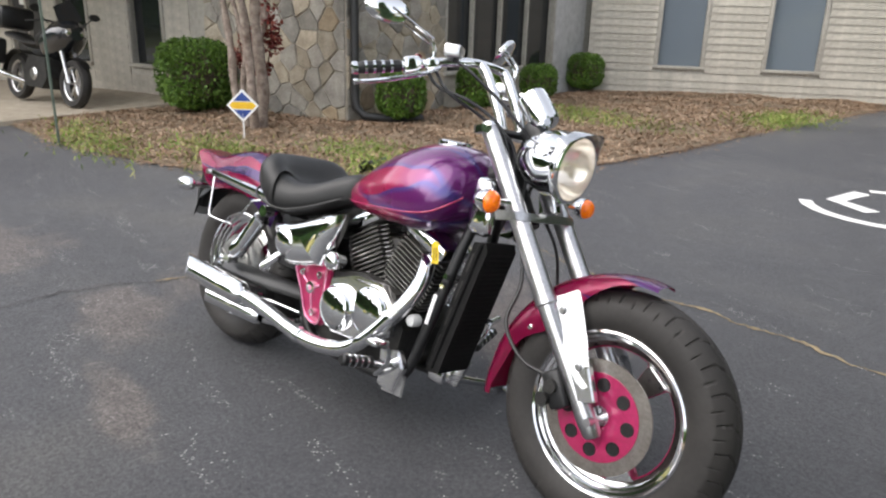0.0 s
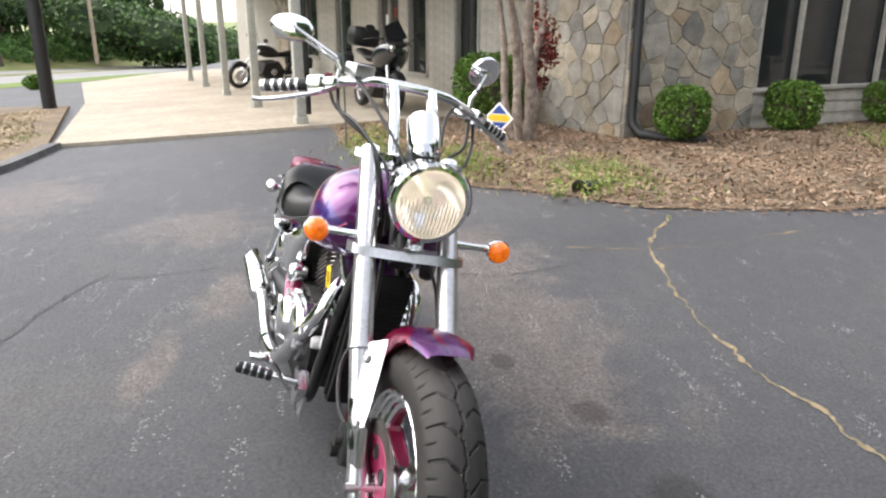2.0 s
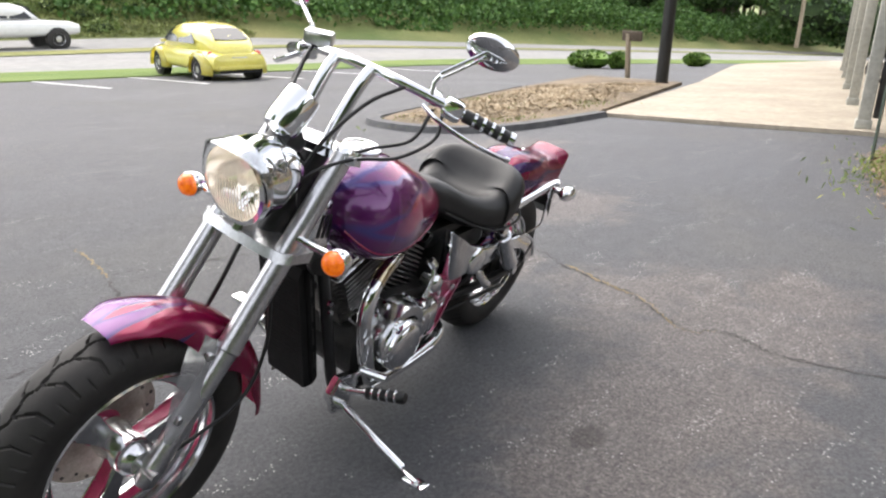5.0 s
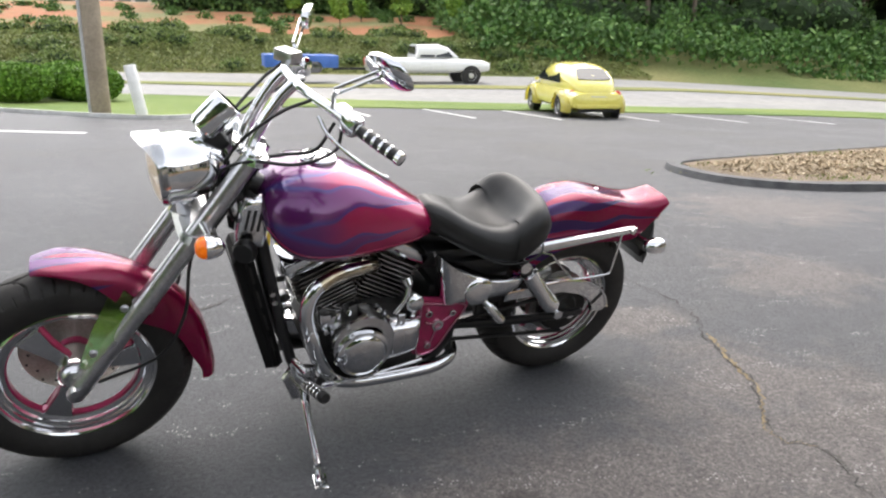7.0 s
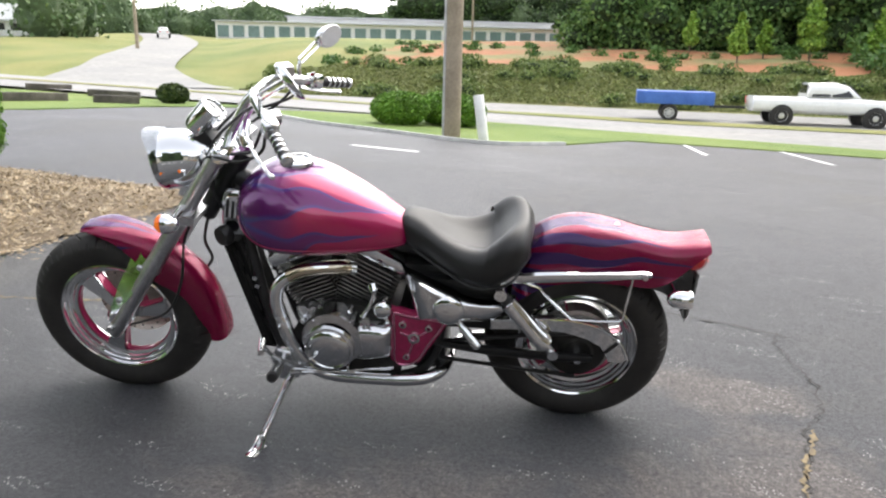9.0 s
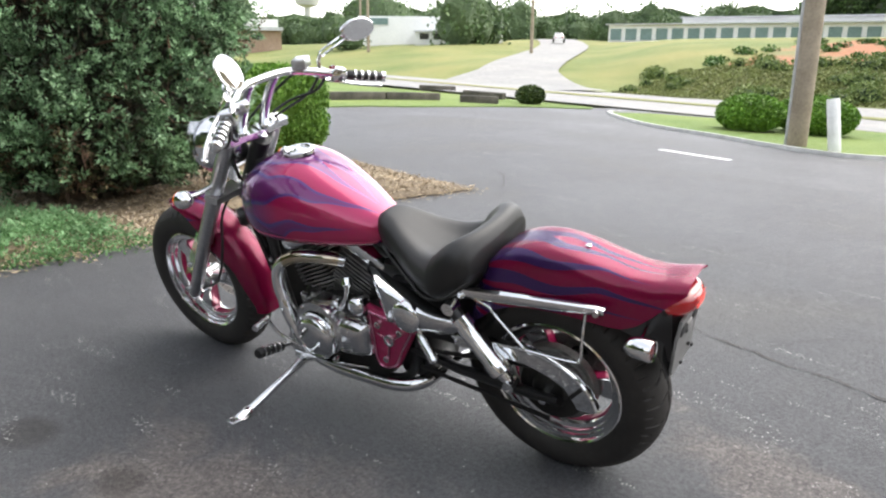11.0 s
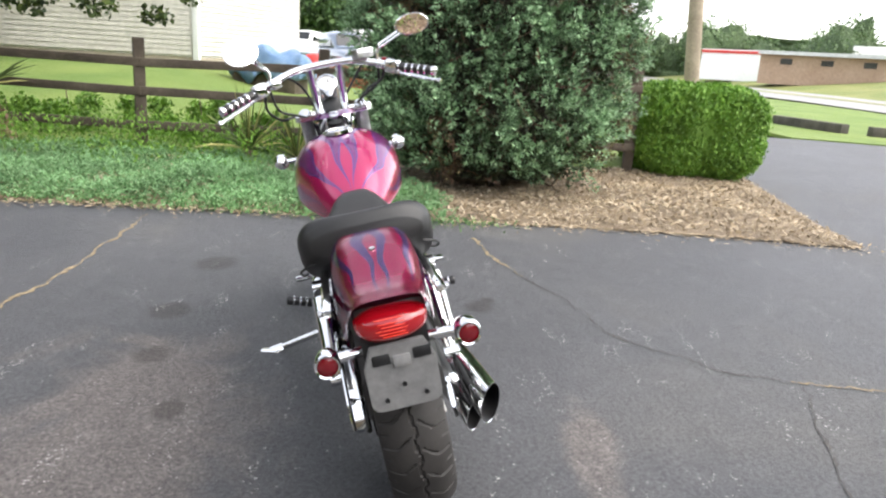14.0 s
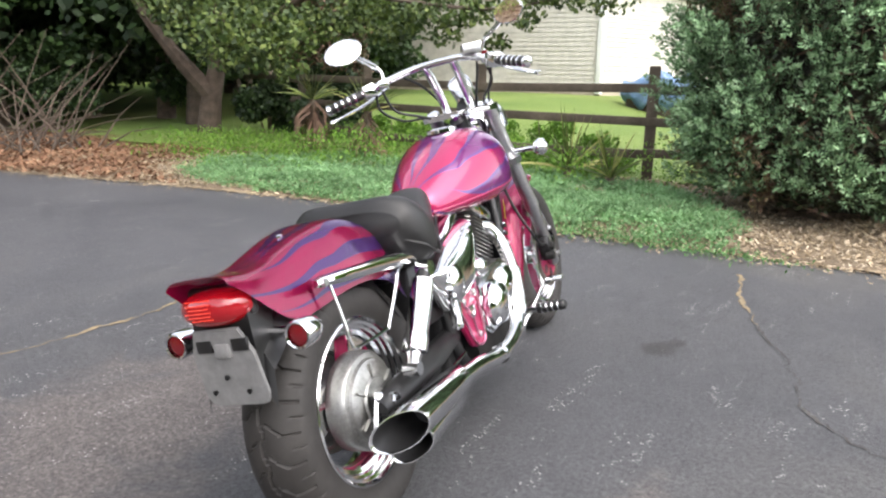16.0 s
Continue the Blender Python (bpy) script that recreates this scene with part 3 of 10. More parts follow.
crack([(-0.82, -0.2), (-0.76, 0.07), (-0.715, 0.3), (-0.58, 0.535), (-0.56, 0.65), (-0.64, 0.73)], 0.014, CRACK, GRASSY)
crack([(3.2, -0.3), (2.69, -0.44), (2.3, -0.6)], 0.0306, CRACK, GRASSY)
crack([(2.4, -0.54), (1.96, -0.75), (1.7, -0.85), (1.43, -0.93), (1.29, -1.08), (1.19, -1.21), (1.06, -1.36), (1.02, -1.56)], 0.0095, CRACK_DARK, "thin dark crack in the asphalt")
crack([(1.02, -1.56), (0.87, -1.62), (0.37, -1.45), (-0.04, -1.36), (-0.38, -1.33), (-0.9, -1.2)], 0.008, CRACK_DARK, "thin dark crack in the asphalt")
crack([(1.0, -1.6), (0.98, -1.85), (0.97, -2.13)], 0.0204, CRACK, GRASSY)
crack([(3.5, -3.6), (4.1, -4.25), (4.5, -4.45)], 0.0126, CRACK_DARK, "thin dark crack in the asphalt")
crack([(0.0, -1.5), (-0.3, -1.9), (-0.9, -2.0)], 0.0050, CRACK_DARK, "thin dark crack in the asphalt")


# concrete porch
U, V2 = Vector((-0.948, -0.318)), Vector((-0.318, 0.948))


def at_uv(o, u, v):
    return (o[0] + U.x * u + V2.x * v, o[1] + U.y * u + V2.y * v)


P0 = (-6.85, -0.5)
PORCH = [(-6.2, -3.5), (-6.45, -1.8), (-6.7, -0.5), (-6.75, -0.1), (-7.35, 1.85), at_uv((-7.0, 2.5), 0, 0), at_uv((-7.0, 2.5), 24, 0), at_uv((-6.2, -3.5), 24, 0), at_uv((-6.2, -3.5), 7, 0.3)]
sheet("porch_floor", PORCH, 0.05, CONCRETE, 1.5, label="pale tan concrete walkway under the porch", category="walkway", skirt=0.1)
ISLAND = [(-3.6, -4.95), (-3.45, -4.45), (-3.6, -3.9), (-4.1, -3.55), (-5.0, -3.5), (-6.15, -3.55), (-12.5, -5.6), (-13, -8.3), (-9, -7.1), (-6, -6.0), (-4.2, -5.3)]
sheet("planting_island", ISLAND, 0.06, DIRT, 0.5, 0.04, "low planting island of wood chips and sparse grass", "planting bed", 0.05, 0.08)
band("kerb_island", [(p.x, p.y) for p in curve_through([(-6.2, -3.5, 0), (-5.0, -3.42, 0), (-4.1, -3.47, 0), (-3.52, -3.85, 0), (-3.37, -4.45, 0), (-3.55, -5.05, 0), (-4.2, -5.4, 0), (-6, -6.1, 0), (-9, -7.2, 0)], 4)],
     0.2, 0.0, KERB_BLACK, "black tarred asphalt kerb round the planting island", "kerb", 0.07)

# bed in front of the building
WALL_A, CORNER_A, STONE_L = (-5.14, 3.3), (-6.75, 9.25), (-7.0, 2.5)
BED_W = [(-6.75, -0.15), (-5.4, 0.0), (-4.6, 0.25), (-3.7, 0.6), (-2.9, 1.1), (-2.45, 1.85), (-1.95, 2.4), (-1.75, 3.7), (-1.85, 5.5), (-2.3, 8.5), (-2.6, 12.2), (-3.5, 14.2), CORNER_A, WALL_A, STONE_L, (-7.35, 1.85)]
sheet("bed_building", BED_W, 0.012, DIRT, 0.45, 0.05, "mulched planting bed of brown bark along the building", "planting bed", 0.06)
BED_E = [(3.66, -3.35), (3.74, -2.4), (3.77, -1.3), (3.7, -0.4), (3.58, 1.5), (3.45, 3.4), (3.15, 5.0), (2.6, 7.2), (1.0, 14), (12, 22), (14.2, 4), (8.6, -2.4), (8.2, -3.95), (6.2, -3.65), (4.5, -3.4)]
sheet("bed_hedge", BED_E, 0.012, DIRT, 0.6, 0.05, "mulched bed of pale wood chips under the evergreens", "planting bed", 0.05)
YARD = [(6.9, -2.6), (6.2, 1.0), (5.6, 4.0), (4.9, 8.5), (6, 40), (60, 40), (60, -6), (14.5, -5.5)]
yard = sheet("yard", YARD, 0.1, LAWN, 2.0, 0.05, "bright green mown lawn behind the rail fence", "lawn", 0.05)
for v in yard.data.vertices:
    v.co.z += 0.5 * ease(v.co.x, 7.5, 15.0) * ease(v.co.y, 3.0, 6.5)


def chips(name, outline, n, size, material, label, lift, zf=0.35, seed=3, near=None):
    """Loose flat chips lying on a bed."""
    rng = np.random.default_rng(seed)
    p = scatter(rng, outline, n)
    k = np.array([min(1.0, edge_distance(outline, x, y) / 0.7) for x, y in p])
    keep = rng.uniform(0, 1, n) < 0.25 + 3 * k
    p, k = p[keep], k[keep]
    n = len(p)
    z = np.array([ground_z(x, y) for x, y in p]) + 0.018 + rng.uniform(0, 0.02, n) + k * (lift + 0.05 * np.array([noise.noise((x * 1.3, y * 1.3, 0.3)) for x, y in p]))
    a = rng.uniform(0, 6.283, n)
    s = size * rng.uniform(0.4, 1.5, n)
    w = s * rng.uniform(0.12, 0.36, n)
    tz = rng.normal(0, zf, (n, 2))
    d = np.stack([np.cos(a), np.sin(a), tz[:, 0]], 1) * s[:, None] * 0.5
    e = np.stack([-np.sin(a), np.cos(a), tz[:, 1]], 1) * w[:, None] * 0.5
    c = np.stack([p[:, 0], p[:, 1], z], 1)
    v = np.concatenate([c - d - e, c + d - e, c + d + e, c - d + e], 1).reshape(-1, 3)
    me = bpy.data.meshes.new(name)
    me.from_pydata(v.tolist(), [], np.arange(4 * n).reshape(-1, 4).tolist())
    me.materials.append(material)
    return tagged(new(name, me), label, "mulch", kind="stuff")


chips("mulch_chips", BED_W, 100000, 0.038, CHIPS_RED, "loose brown bark and pine straw mulch on the bed", 0.04, seed=4)
NEAR_E = [(3.66, -3.35), (3.74, -2.4), (3.77, -1.3), (3.7, -0.4), (3.58, 1.5), (3.45, 3.4), (3.15, 5.0), (2.6, 7.2), (2.0, 10), (6, 10), (7.0, 0.0), (7.9, -2.2), (8.0, -3.95), (6.2, -3.65), (4.5, -3.4)]
chips("wood_chips", NEAR_E, 105000, 0.03, CHIPS, "loose pale wood chips under the evergreens", 0.05, seed=5)
chips("wood_chips", ISLAND[:7] + ISLAND[8:], 46000, 0.042, CHIPS, "loose pale wood chips on the planting island", 0.1, seed=6)


def litter(name, line, n, size, spread, material, label, seed):
    """Stray chips and straw scattered over the edge of a bed."""
    rng = np.random.default_rng(seed)
    line = np.array(line, float)
    seg = np.diff(line, axis=0)
    long = np.hypot(seg[:, 0], seg[:, 1])
    k = rng.choice(len(seg), n, p=long / long.sum())
    p = line[k] + seg[k] * rng.uniform(0, 1, (n, 1)) + rng.normal(0, 1, (n, 2)) * spread * rng.uniform(0.1, 1, (n, 1)) ** 2
    z = np.array([ground_z(x, y) for x, y in p]) + 0.008 + rng.uniform(0, 0.012, n)
    return tagged(leaves(name, np.column_stack([p, z]), size, material, rng=rng, long=2.6, flat=True), label, "litter", kind="stuff")


def tufts(name, spots, n, size, material, label, category, lift=0.05, seed=1, tall=2.6):
    rng = np.random.default_rng(seed)
    c = []
    for x, y, rx, ry, h in spots:
        k = int(n * rx * ry / sum(s[2] * s[3] for s in spots))
        d = rng.normal(size=(k, 2)) * (rx * 0.5, ry * 0.5)
        for dx, dy in d:
            c.append((x + dx, y + dy, ground_z(x, y) + lift + rng.uniform(0, h)))
    return tagged(leaves(name, c, size, material, rng=rng, up=1.2, long=tall), label, category, kind="stuff")


tufts("weed_patch", [(-3.0, 2.35, 0.8, 0.5, 0.08), (-3.7, 1.2, 0.9, 0.4, 0.08), (-2.45, 2.1, 0.25, 0.2, 0.12), (-5.0, 0.45, 1.2, 0.4, 0.05), (-3.9, 6.3, 1.3, 0.6, 0.08), (-2.35, 8.4, 0.5, 0.9, 0.14), (-2.25, 1.75, 0.2, 0.14, 0.16), (-4.8, -4.3, 1.2, 0.4, 0.06), (-3.95, -4.5, 0.4, 0.3, 0.05), (-4.6, -3.7, 0.6, 0.15, 0.05), (-6.0, -4.2, 1.2, 0.35, 0.05), (-6.5, -5.4, 1.2, 0.4, 0.06)],
      15000, 0.0105, LEAF_WEED, "scattered green and yellow weeds growing in the bed", "weeds", 0.03, 1, 5.5)

litter("edge_litter", BED_E[:8], 5200, 0.016, 0.16, CHIPS, "stray wood chips and straw along the asphalt edge", 61)
litter("edge_litter", BED_W[1:11], 5200, 0.016, 0.15, CHIPS_RED, "stray bark and straw along the asphalt edge", 62)


# ---------- the building ----------
def wall_frame(a, d):
    """A wall's own axes: x along it, y out of it towards the lot, z up."""
    d = Vector((d[0], d[1], 0)).normalized()
    n = Vector((d.y, -d.x, 0))
    return Matrix(((d.x, n.x, 0, a[0]), (d.y, n.y, 0, a[1]), (0, 0, 1, 0), (0, 0, 0, 1)))


DIR_B, DIR_C = (-0.29, 0.956), (0.754, 0.657)
DIR_A = (STONE_L[0] - WALL_A[0], STONE_L[1] - WALL_A[1])
FB, FC = wall_frame(WALL_A, DIR_B), wall_frame(CORNER_A, DIR_C)
FD_ = wall_frame(STONE_L, (U.x, U.y))
flip = pose(0, 0, 0, 0, 0, 180)
TOP = 3.0


def wall_with_openings(name, m, length, openings, material, label, thick=0.2, out=1, z0=-1.2):
    """A wall of given thickness behind its face, with real openings (x0, x1, z0, z1)."""
    bm = bmesh.new()
    xs = sorted({0.0, length, *[o[0] for o in openings], *[o[1] for o in openings]})
    zs = sorted({z0, TOP, *[o[2] for o in openings], *[o[3] for o in openings]})
    for a, b in zip(xs, xs[1:]):
        for c, d in zip(zs, zs[1:]):
            mx, mz = (a + b) / 2, (c + d) / 2
            if any(o[0] < mx < o[1] and o[2] < mz < o[3] for o in openings):
                continue
            box(((a + b) / 2, -out * thick / 2, (c + d) / 2), (b - a, thick, d - c), 0, bm)
    bmesh.ops.remove_doubles(bm, verts=bm.verts[:], dist=0.0005)
    ob = part(name, bm, material, m=m, smooth=False)
    return tagged(ob, label, "wall", kind="structure")


BOARD_ME = {}


def siding(wall, x0, x1, z0, z1, pitch, out, material, m):
    """Lapped boards, each an object of its own on a shared mesh of its length."""
    z = z0
    while z < z1 - 0.02:
        key = (round(x1 - x0, 2), pitch, out, material.name)
        if key not in BOARD_ME:
            bm = bmesh.new()
            L = x1 - x0
            vs = [[bm.verts.new((x, out * y, zz)) for y, zz in ((0.0, 0.0), (0.021, 0.0), (0.019, 0.012), (0.004, pitch), (0.0, pitch))] for x in (0.002, L - 0.002)]
            for j in range(5):
                bm.faces.new((vs[0][j], vs[0][(j + 1) % 5], vs[1][(j + 1) % 5], vs[1][j]))
            bm.faces.new(vs[0][::-1])
            bm.faces.new(vs[1])
            bmesh.ops.recalc_face_normals(bm, faces=bm.faces[:])
            me = bpy.data.meshes.new("siding_board")
            bm.to_mesh(me)
            bm.free()
            me.materials.append(material)
            BOARD_ME[key] = me
        ob = new("siding_board", BOARD_ME[key])
        ob.parent = wall
        ob.matrix_basis = Matrix.Translation((x0, 0, z))
        z += pitch


def window(name, m, x0, x1, z0, z1, out, panes, blind, label):
    """A framed window set in its opening, with mullions and a painted-dark room panel or blind behind."""
    w = tagged(part(name, box(((x0 + x1) / 2, -out * 0.21, (z0 + z1) / 2), (x1 - x0 + 0.3, 0.02, z1 - z0 + 0.3)), BLIND if blind else ROOM_SHADE, m=m), label, "window", kind="structure")
    part("window_glass", box(((x0 + x1) / 2, -out * 0.1, (z0 + z1) / 2), (x1 - x0, 0.006, z1 - z0)), SMOKEGLASS if not blind else BLINDGLASS, w, "flat window pane")
    fr = 0.05
    for a, b, c, d in ((x0 - fr, x0 + 0.012, z0 - fr, z1), (x1 - 0.012, x1 + fr, z0 - fr, z1)):
        part("window_frame", box(((a + b) / 2, out * -0.02, (c + d) / 2), (b - a, 0.09, d - c), 0.004), TRIM, w)
    part("window_sill", box(((x0 + x1) / 2, out * 0.002, z0 - 0.02), (x1 - x0 + 2 * fr + 0.02, 0.12, 0.05), 0.006), TRIM, w)
    for p in panes:
        part("mullion", box((p, out * -0.05, (z0 + z1) / 2), (0.045, 0.07, z1 - z0), 0.004), TRIM, w)
    return w


BLINDGLASS, _b = base("window glass over blind", 0.06, 0.0, Base_Color=(0.16, 0.19, 0.22, 1))

# walls B and C face the lot on their local +y side
wb_ = wall_with_openings("wall_entry", FB, 6.62, [(2.0, 5.08, 0.5, 2.4)], TRIM, "taupe building wall with a wide window strip")
siding(wb_, 1.97, 5.13, 0.02, 0.47, 0.15, 1, SIDING, FB)
window("window_1", FB, 2.0, 5.08, 0.52, 2.4, 1, (2.7, 3.46, 4.26), False, "wide dark window with pale mullions above lap siding")
part("panel", box((5.7, 0.012, 1.1), (1.12, 0.03, 3.4), 0.004), PANEL, wb_, "smooth grey corner panel")
wc_ = wall_with_openings("wall_office", FC, 13.0, [(1.24, 2.0, 0.5, 2.4), (3.08, 3.92, 0.5, 2.4), (5.6, 6.5, 0.5, 2.4)], TRIM, "taupe lap-sided building wall with blinded windows")
for a, b in ((0.0, 1.17), (2.07, 3.01), (3.99, 5.53), (6.57, 13.0)):
    siding(wc_, a, b, 0.42, 2.5, 0.128, 1, SIDING, FC)
siding(wc_, 0.0, 13.0, 0.02, 0.42, 0.128, 1, SIDING, FC)
for i, (a, b) in enumerate(((1.24, 2.0), (3.08, 3.92), (5.6, 6.5))):
    window("window_%d" % (i + 2), FC, a, b, 0.52, 2.4, 1, (), True, "tall window with a drawn grey-blue blind")
part("base_board", box((6.5, 0.01, -0.02), (13.0, 0.05, 0.12), 0.005), TRIM, wc_)
# porch wall: its face looks towards local -y
wd_ = wall_with_openings("wall_porch", FD_, 22.0, [(1.32, 2.12, 0.45, 2.4), (3.25, 4.1, 0.4, 2.4), (4.6, 5.7, 0.1, 2.2), (7.4, 8.6, 0.4, 2.4), (10.2, 11.6, 0.4, 2.4)], TRIM, "taupe lap-sided porch wall with dark windows", out=-1)
for a, b in ((0.7, 1.25), (2.19, 3.18), (4.17, 4.55), (5.76, 7.33), (8.67, 10.13), (11.67, 13.0)):
    siding(wd_, a, b, -0.2, 2.5, 0.17, -1, SIDING, FD_)
for a, b in ((1.25, 2.19), (3.18, 4.17), (7.33, 8.67), (10.13, 11.67)):
    siding(wd_, a, b, -0.2, 0.3, 0.17, -1, SIDING, FD_)
for i, (a, b, z) in enumerate(((1.32, 2.12, 0.47), (3.25, 4.1, 0.42), (7.4, 8.6, 0.42), (10.2, 11.6, 0.42))):
    window("window_%d" % (i + 5), FD_, a, b, z, 2.4, -1, (), False, "dark porch window in a taupe frame")
dr = tagged(part("door_1", box((5.15, 0.1, 1.12), (1.08, 0.05, 2.14), 0.006), ROOM_SHADE, m=FD_), "dark glazed shop door under the porch", "door", kind="structure")
part("door_frame", box((5.15, 0.05, 1.12), (0.06, 0.08, 2.1), 0.004), TRIM, dr)
part("door_notice", box((5.3, 0.068, 1.35), (0.28, 0.004, 0.2)), WHITE_LINE, dr, "small white notice")
part("door_notice", box((4.9, 0.068, 1.48), (0.16, 0.004, 0.2)), LEAF_RED, dr, "small red notice")
# unseen roof slab and eaves over porch and wings, added to shade walls
bm = bmesh.new()
roof_pts = [at_uv(P0, -0.2, -0.3), at_uv(P0, 17.5, -0.3), at_uv(STONE_L, 22, 6), (CORNER_A[0] - 6, CORNER_A[1] + 9), (CORNER_A[0] + 9.9, CORNER_A[1] + 8.4), (CORNER_A[0] + 10.1, CORNER_A[1] + 8.0), (CORNER_A[0] + 0.35, CORNER_A[1] - 0.1), (WALL_A[0] + 0.35, WALL_A[1] - 0.1), (STONE_L[0] + 0.5, STONE_L[1] - 0.3)]
tv = [[bm.verts.new((x, y, z)) for x, y in roof_pts] for z in (TOP, TOP + 0.25)]
bm.faces.new(tv[0][::-1])
bm.faces.new(tv[1])
for j in range(len(roof_pts)):
    bm.faces.new((tv[0][j], tv[0][(j + 1) % len(roof_pts)], tv[1][(j + 1) % len(roof_pts)], tv[1][j]))
tagged(part("ceiling", bm, TRIM, smooth=False), "unseen flat porch ceiling and eaves added to shade the walls", "ceiling", kind="structure")


def clip_cell(poly, p, q):
    """The part of a polygon that lies nearer to p than to q, each drawn larger by its weight."""
    nx, nz = q[0] - p[0], q[1] - p[1]
    k = 0.5 + (p[2] - q[2]) / (2 * (nx * nx + nz * nz))
    mx, mz = p[0] + nx * k, p[1] + nz * k
    out = []
    for a, b in zip(poly, poly[1:] + poly[:1]):
        da, db = (a[0] - mx) * nx + (a[1] - mz) * nz, (b[0] - mx) * nx + (b[1] - mz) * nz
        if da <= 0:
            out.append(a)
        if (da < 0 < db) or (db < 0 < da):
            k = da / (da - db)
            out.append((a[0] + (b[0] - a[0]) * k, a[1] + (b[1] - a[1]) * k))
    return out


def stone_face(name, m, length, z0, z1, out, seed, label):
    """Flat angular stones fitted close together; each stone is a piece of its own."""
    rng = random.Random(seed)
    wall = tagged(part(name, box((length / 2, -out * 0.11, (z0 + z1) / 2), (length, 0.2, z1 - z0)), MORTAR, m=m, smooth=False), label, "wall", kind="structure")
    seeds = []
    for _ in range(4000):
        c = (rng.uniform(0, length), rng.uniform(z0, z1))
        gap = rng.choice((0.16, 0.21, 0.27, 0.34, 0.42))
        c += (0.55 * (gap - 0.16) ** 2,)
        if all(math.hypot((c[0] - s[0]) * 0.85, c[1] - s[1]) > gap for s in seeds):
            seeds.append(c)
    for c in seeds:
        cell = [(0.0, z0), (length, z0), (length, z1), (0.0, z1)]
        for s in seeds:
            if s is not c and len(cell) > 2 and abs(s[0] - c[0]) < 1.2 and abs(s[1] - c[1]) < 1.2:
                cell = clip_cell(cell, c, s)
        if len(cell) < 3:
            continue
        cx, cz = sum(p[0] for p in cell) / len(cell), sum(p[1] for p in cell) / len(cell)
        size = max(math.hypot(p[0] - cx, p[1] - cz) for p in cell)
        k1, k2 = 1 - 0.007 / size, 1 - 0.022 / size
        lift, tx, tz = rng.uniform(0.004, 0.014), rng.uniform(-0.07, 0.07), rng.uniform(-0.07, 0.07)
        bm = bmesh.new()
        n = len(cell)
        low = [bm.verts.new((cx + (px - cx) * k1, -out * 0.02, cz + (pz - cz) * k1)) for px, pz in cell]
        mid = [bm.verts.new((cx + (px - cx) * k1, out * (lift - 0.01 + tx * (px - cx) + tz * (pz - cz)), cz + (pz - cz) * k1)) for px, pz in cell]
        top = [bm.verts.new((cx + (px - cx) * k2, out * (lift + tx * (px - cx) + tz * (pz - cz)), cz + (pz - cz) * k2)) for px, pz in cell]
        for r1, r2 in ((low, mid), (mid, top)):
            for k in range(n):
                bm.faces.new((r1[k], r1[(k + 1) % n], r2[(k + 1) % n], r2[k]))
        bm.faces.new(top)
        part("stone", bm, STONES[rng.choices((0, 1, 2, 3), (4, 6, 1.4, 1.6))[0]], wall, smooth=False)
    return wall


stone_face("wall_stone_entry", FB @ pose(0, 0.02, 0), 1.97, -0.1, 2.3, 1, 11, "rough grey and tan field stone wall beside the window")
stone_face("wall_stone_porch", wall_frame(WALL_A, DIR_A) @ pose(0, -0.02, 0), 2.35, -0.1, 2.3, -1, 12, "rough grey and tan field stone wall beside the porch")
stone_face("wall_stone_end", FD_ @ pose(13.0, -0.15, 0), 1.6, -0.7, 2.3, -1, 13, "rough field stone pier at the end of the porch")

# downspout and drain
dsx = FB @ Vector((0.05, 0.1, 0))
dp = thing("downspout", "black metal downspout with an elbow by the stone wall", "downspout")
part("pipe", tube([(dsx.x, dsx.y, 2.9), (dsx.x, dsx.y, 0.32), (dsx.x + 0.02, dsx.y, 0.2), (dsx.x + 0.1, dsx.y + 0.06, 0.1), (dsx.x + 0.28, dsx.y + 0.3, 0.07), (dsx.x + 0.35, dsx.y + 0.75, 0.06)], 0.052, 12), BLACKPIPE, dp)
for z in (0.45, 1.3, 2.2):
    part("strap", tube([(dsx.x, dsx.y, z), (dsx.x, dsx.y, z + 0.04)], 0.058, 12), BLACKPIPE, dp)
dn = thing("drain_pipe", "black corrugated drain pipe lying half buried in the mulch", "pipe")
pts = [Vector((-2.42, 1.97, 0.06)).lerp(Vector((-2.95, 2.68, -0.02)), i / 60) for i in range(61)]
part("pipe", tube(pts, [0.062 if i % 2 else 0.054 for i in range(61)], 14, caps=False), BLACKPIPE, dn)
part("collar", tube([pts[0], pts[1], pts[2]], [0.07, 0.07, 0.06], 16, caps=False), BLACKPIPE, dn)

# porch posts
for i, (x, y) in enumerate([(-7.0, -0.56), (-9.92, -1.53), (-13.25, -2.6), (-16.9, -3.75), (-20.5, -4.9)]):
    z = ground_z(x, y) + 0.05
    pt = thing("porch_post", "square grey-green painted porch post", "post", pose(x, y, z, 0, 0, 18), "porch posts")
    part("shaft", box((0, 0, (TOP - z) / 2), (0.13, 0.13, TOP - z), 0.006), POSTPAINT, pt)
    part("plinth", box((0, 0, 0.05), (0.17, 0.17, 0.1), 0.008), POSTPAINT, pt)
    if i == 0:
        part("gutter_pipe", box((0.02, 0.11, (TOP - z) / 2 + 0.05), (0.07, 0.06, TOP - z - 0.15), 0.008), BLACKPIPE, pt, "dark gutter pipe")

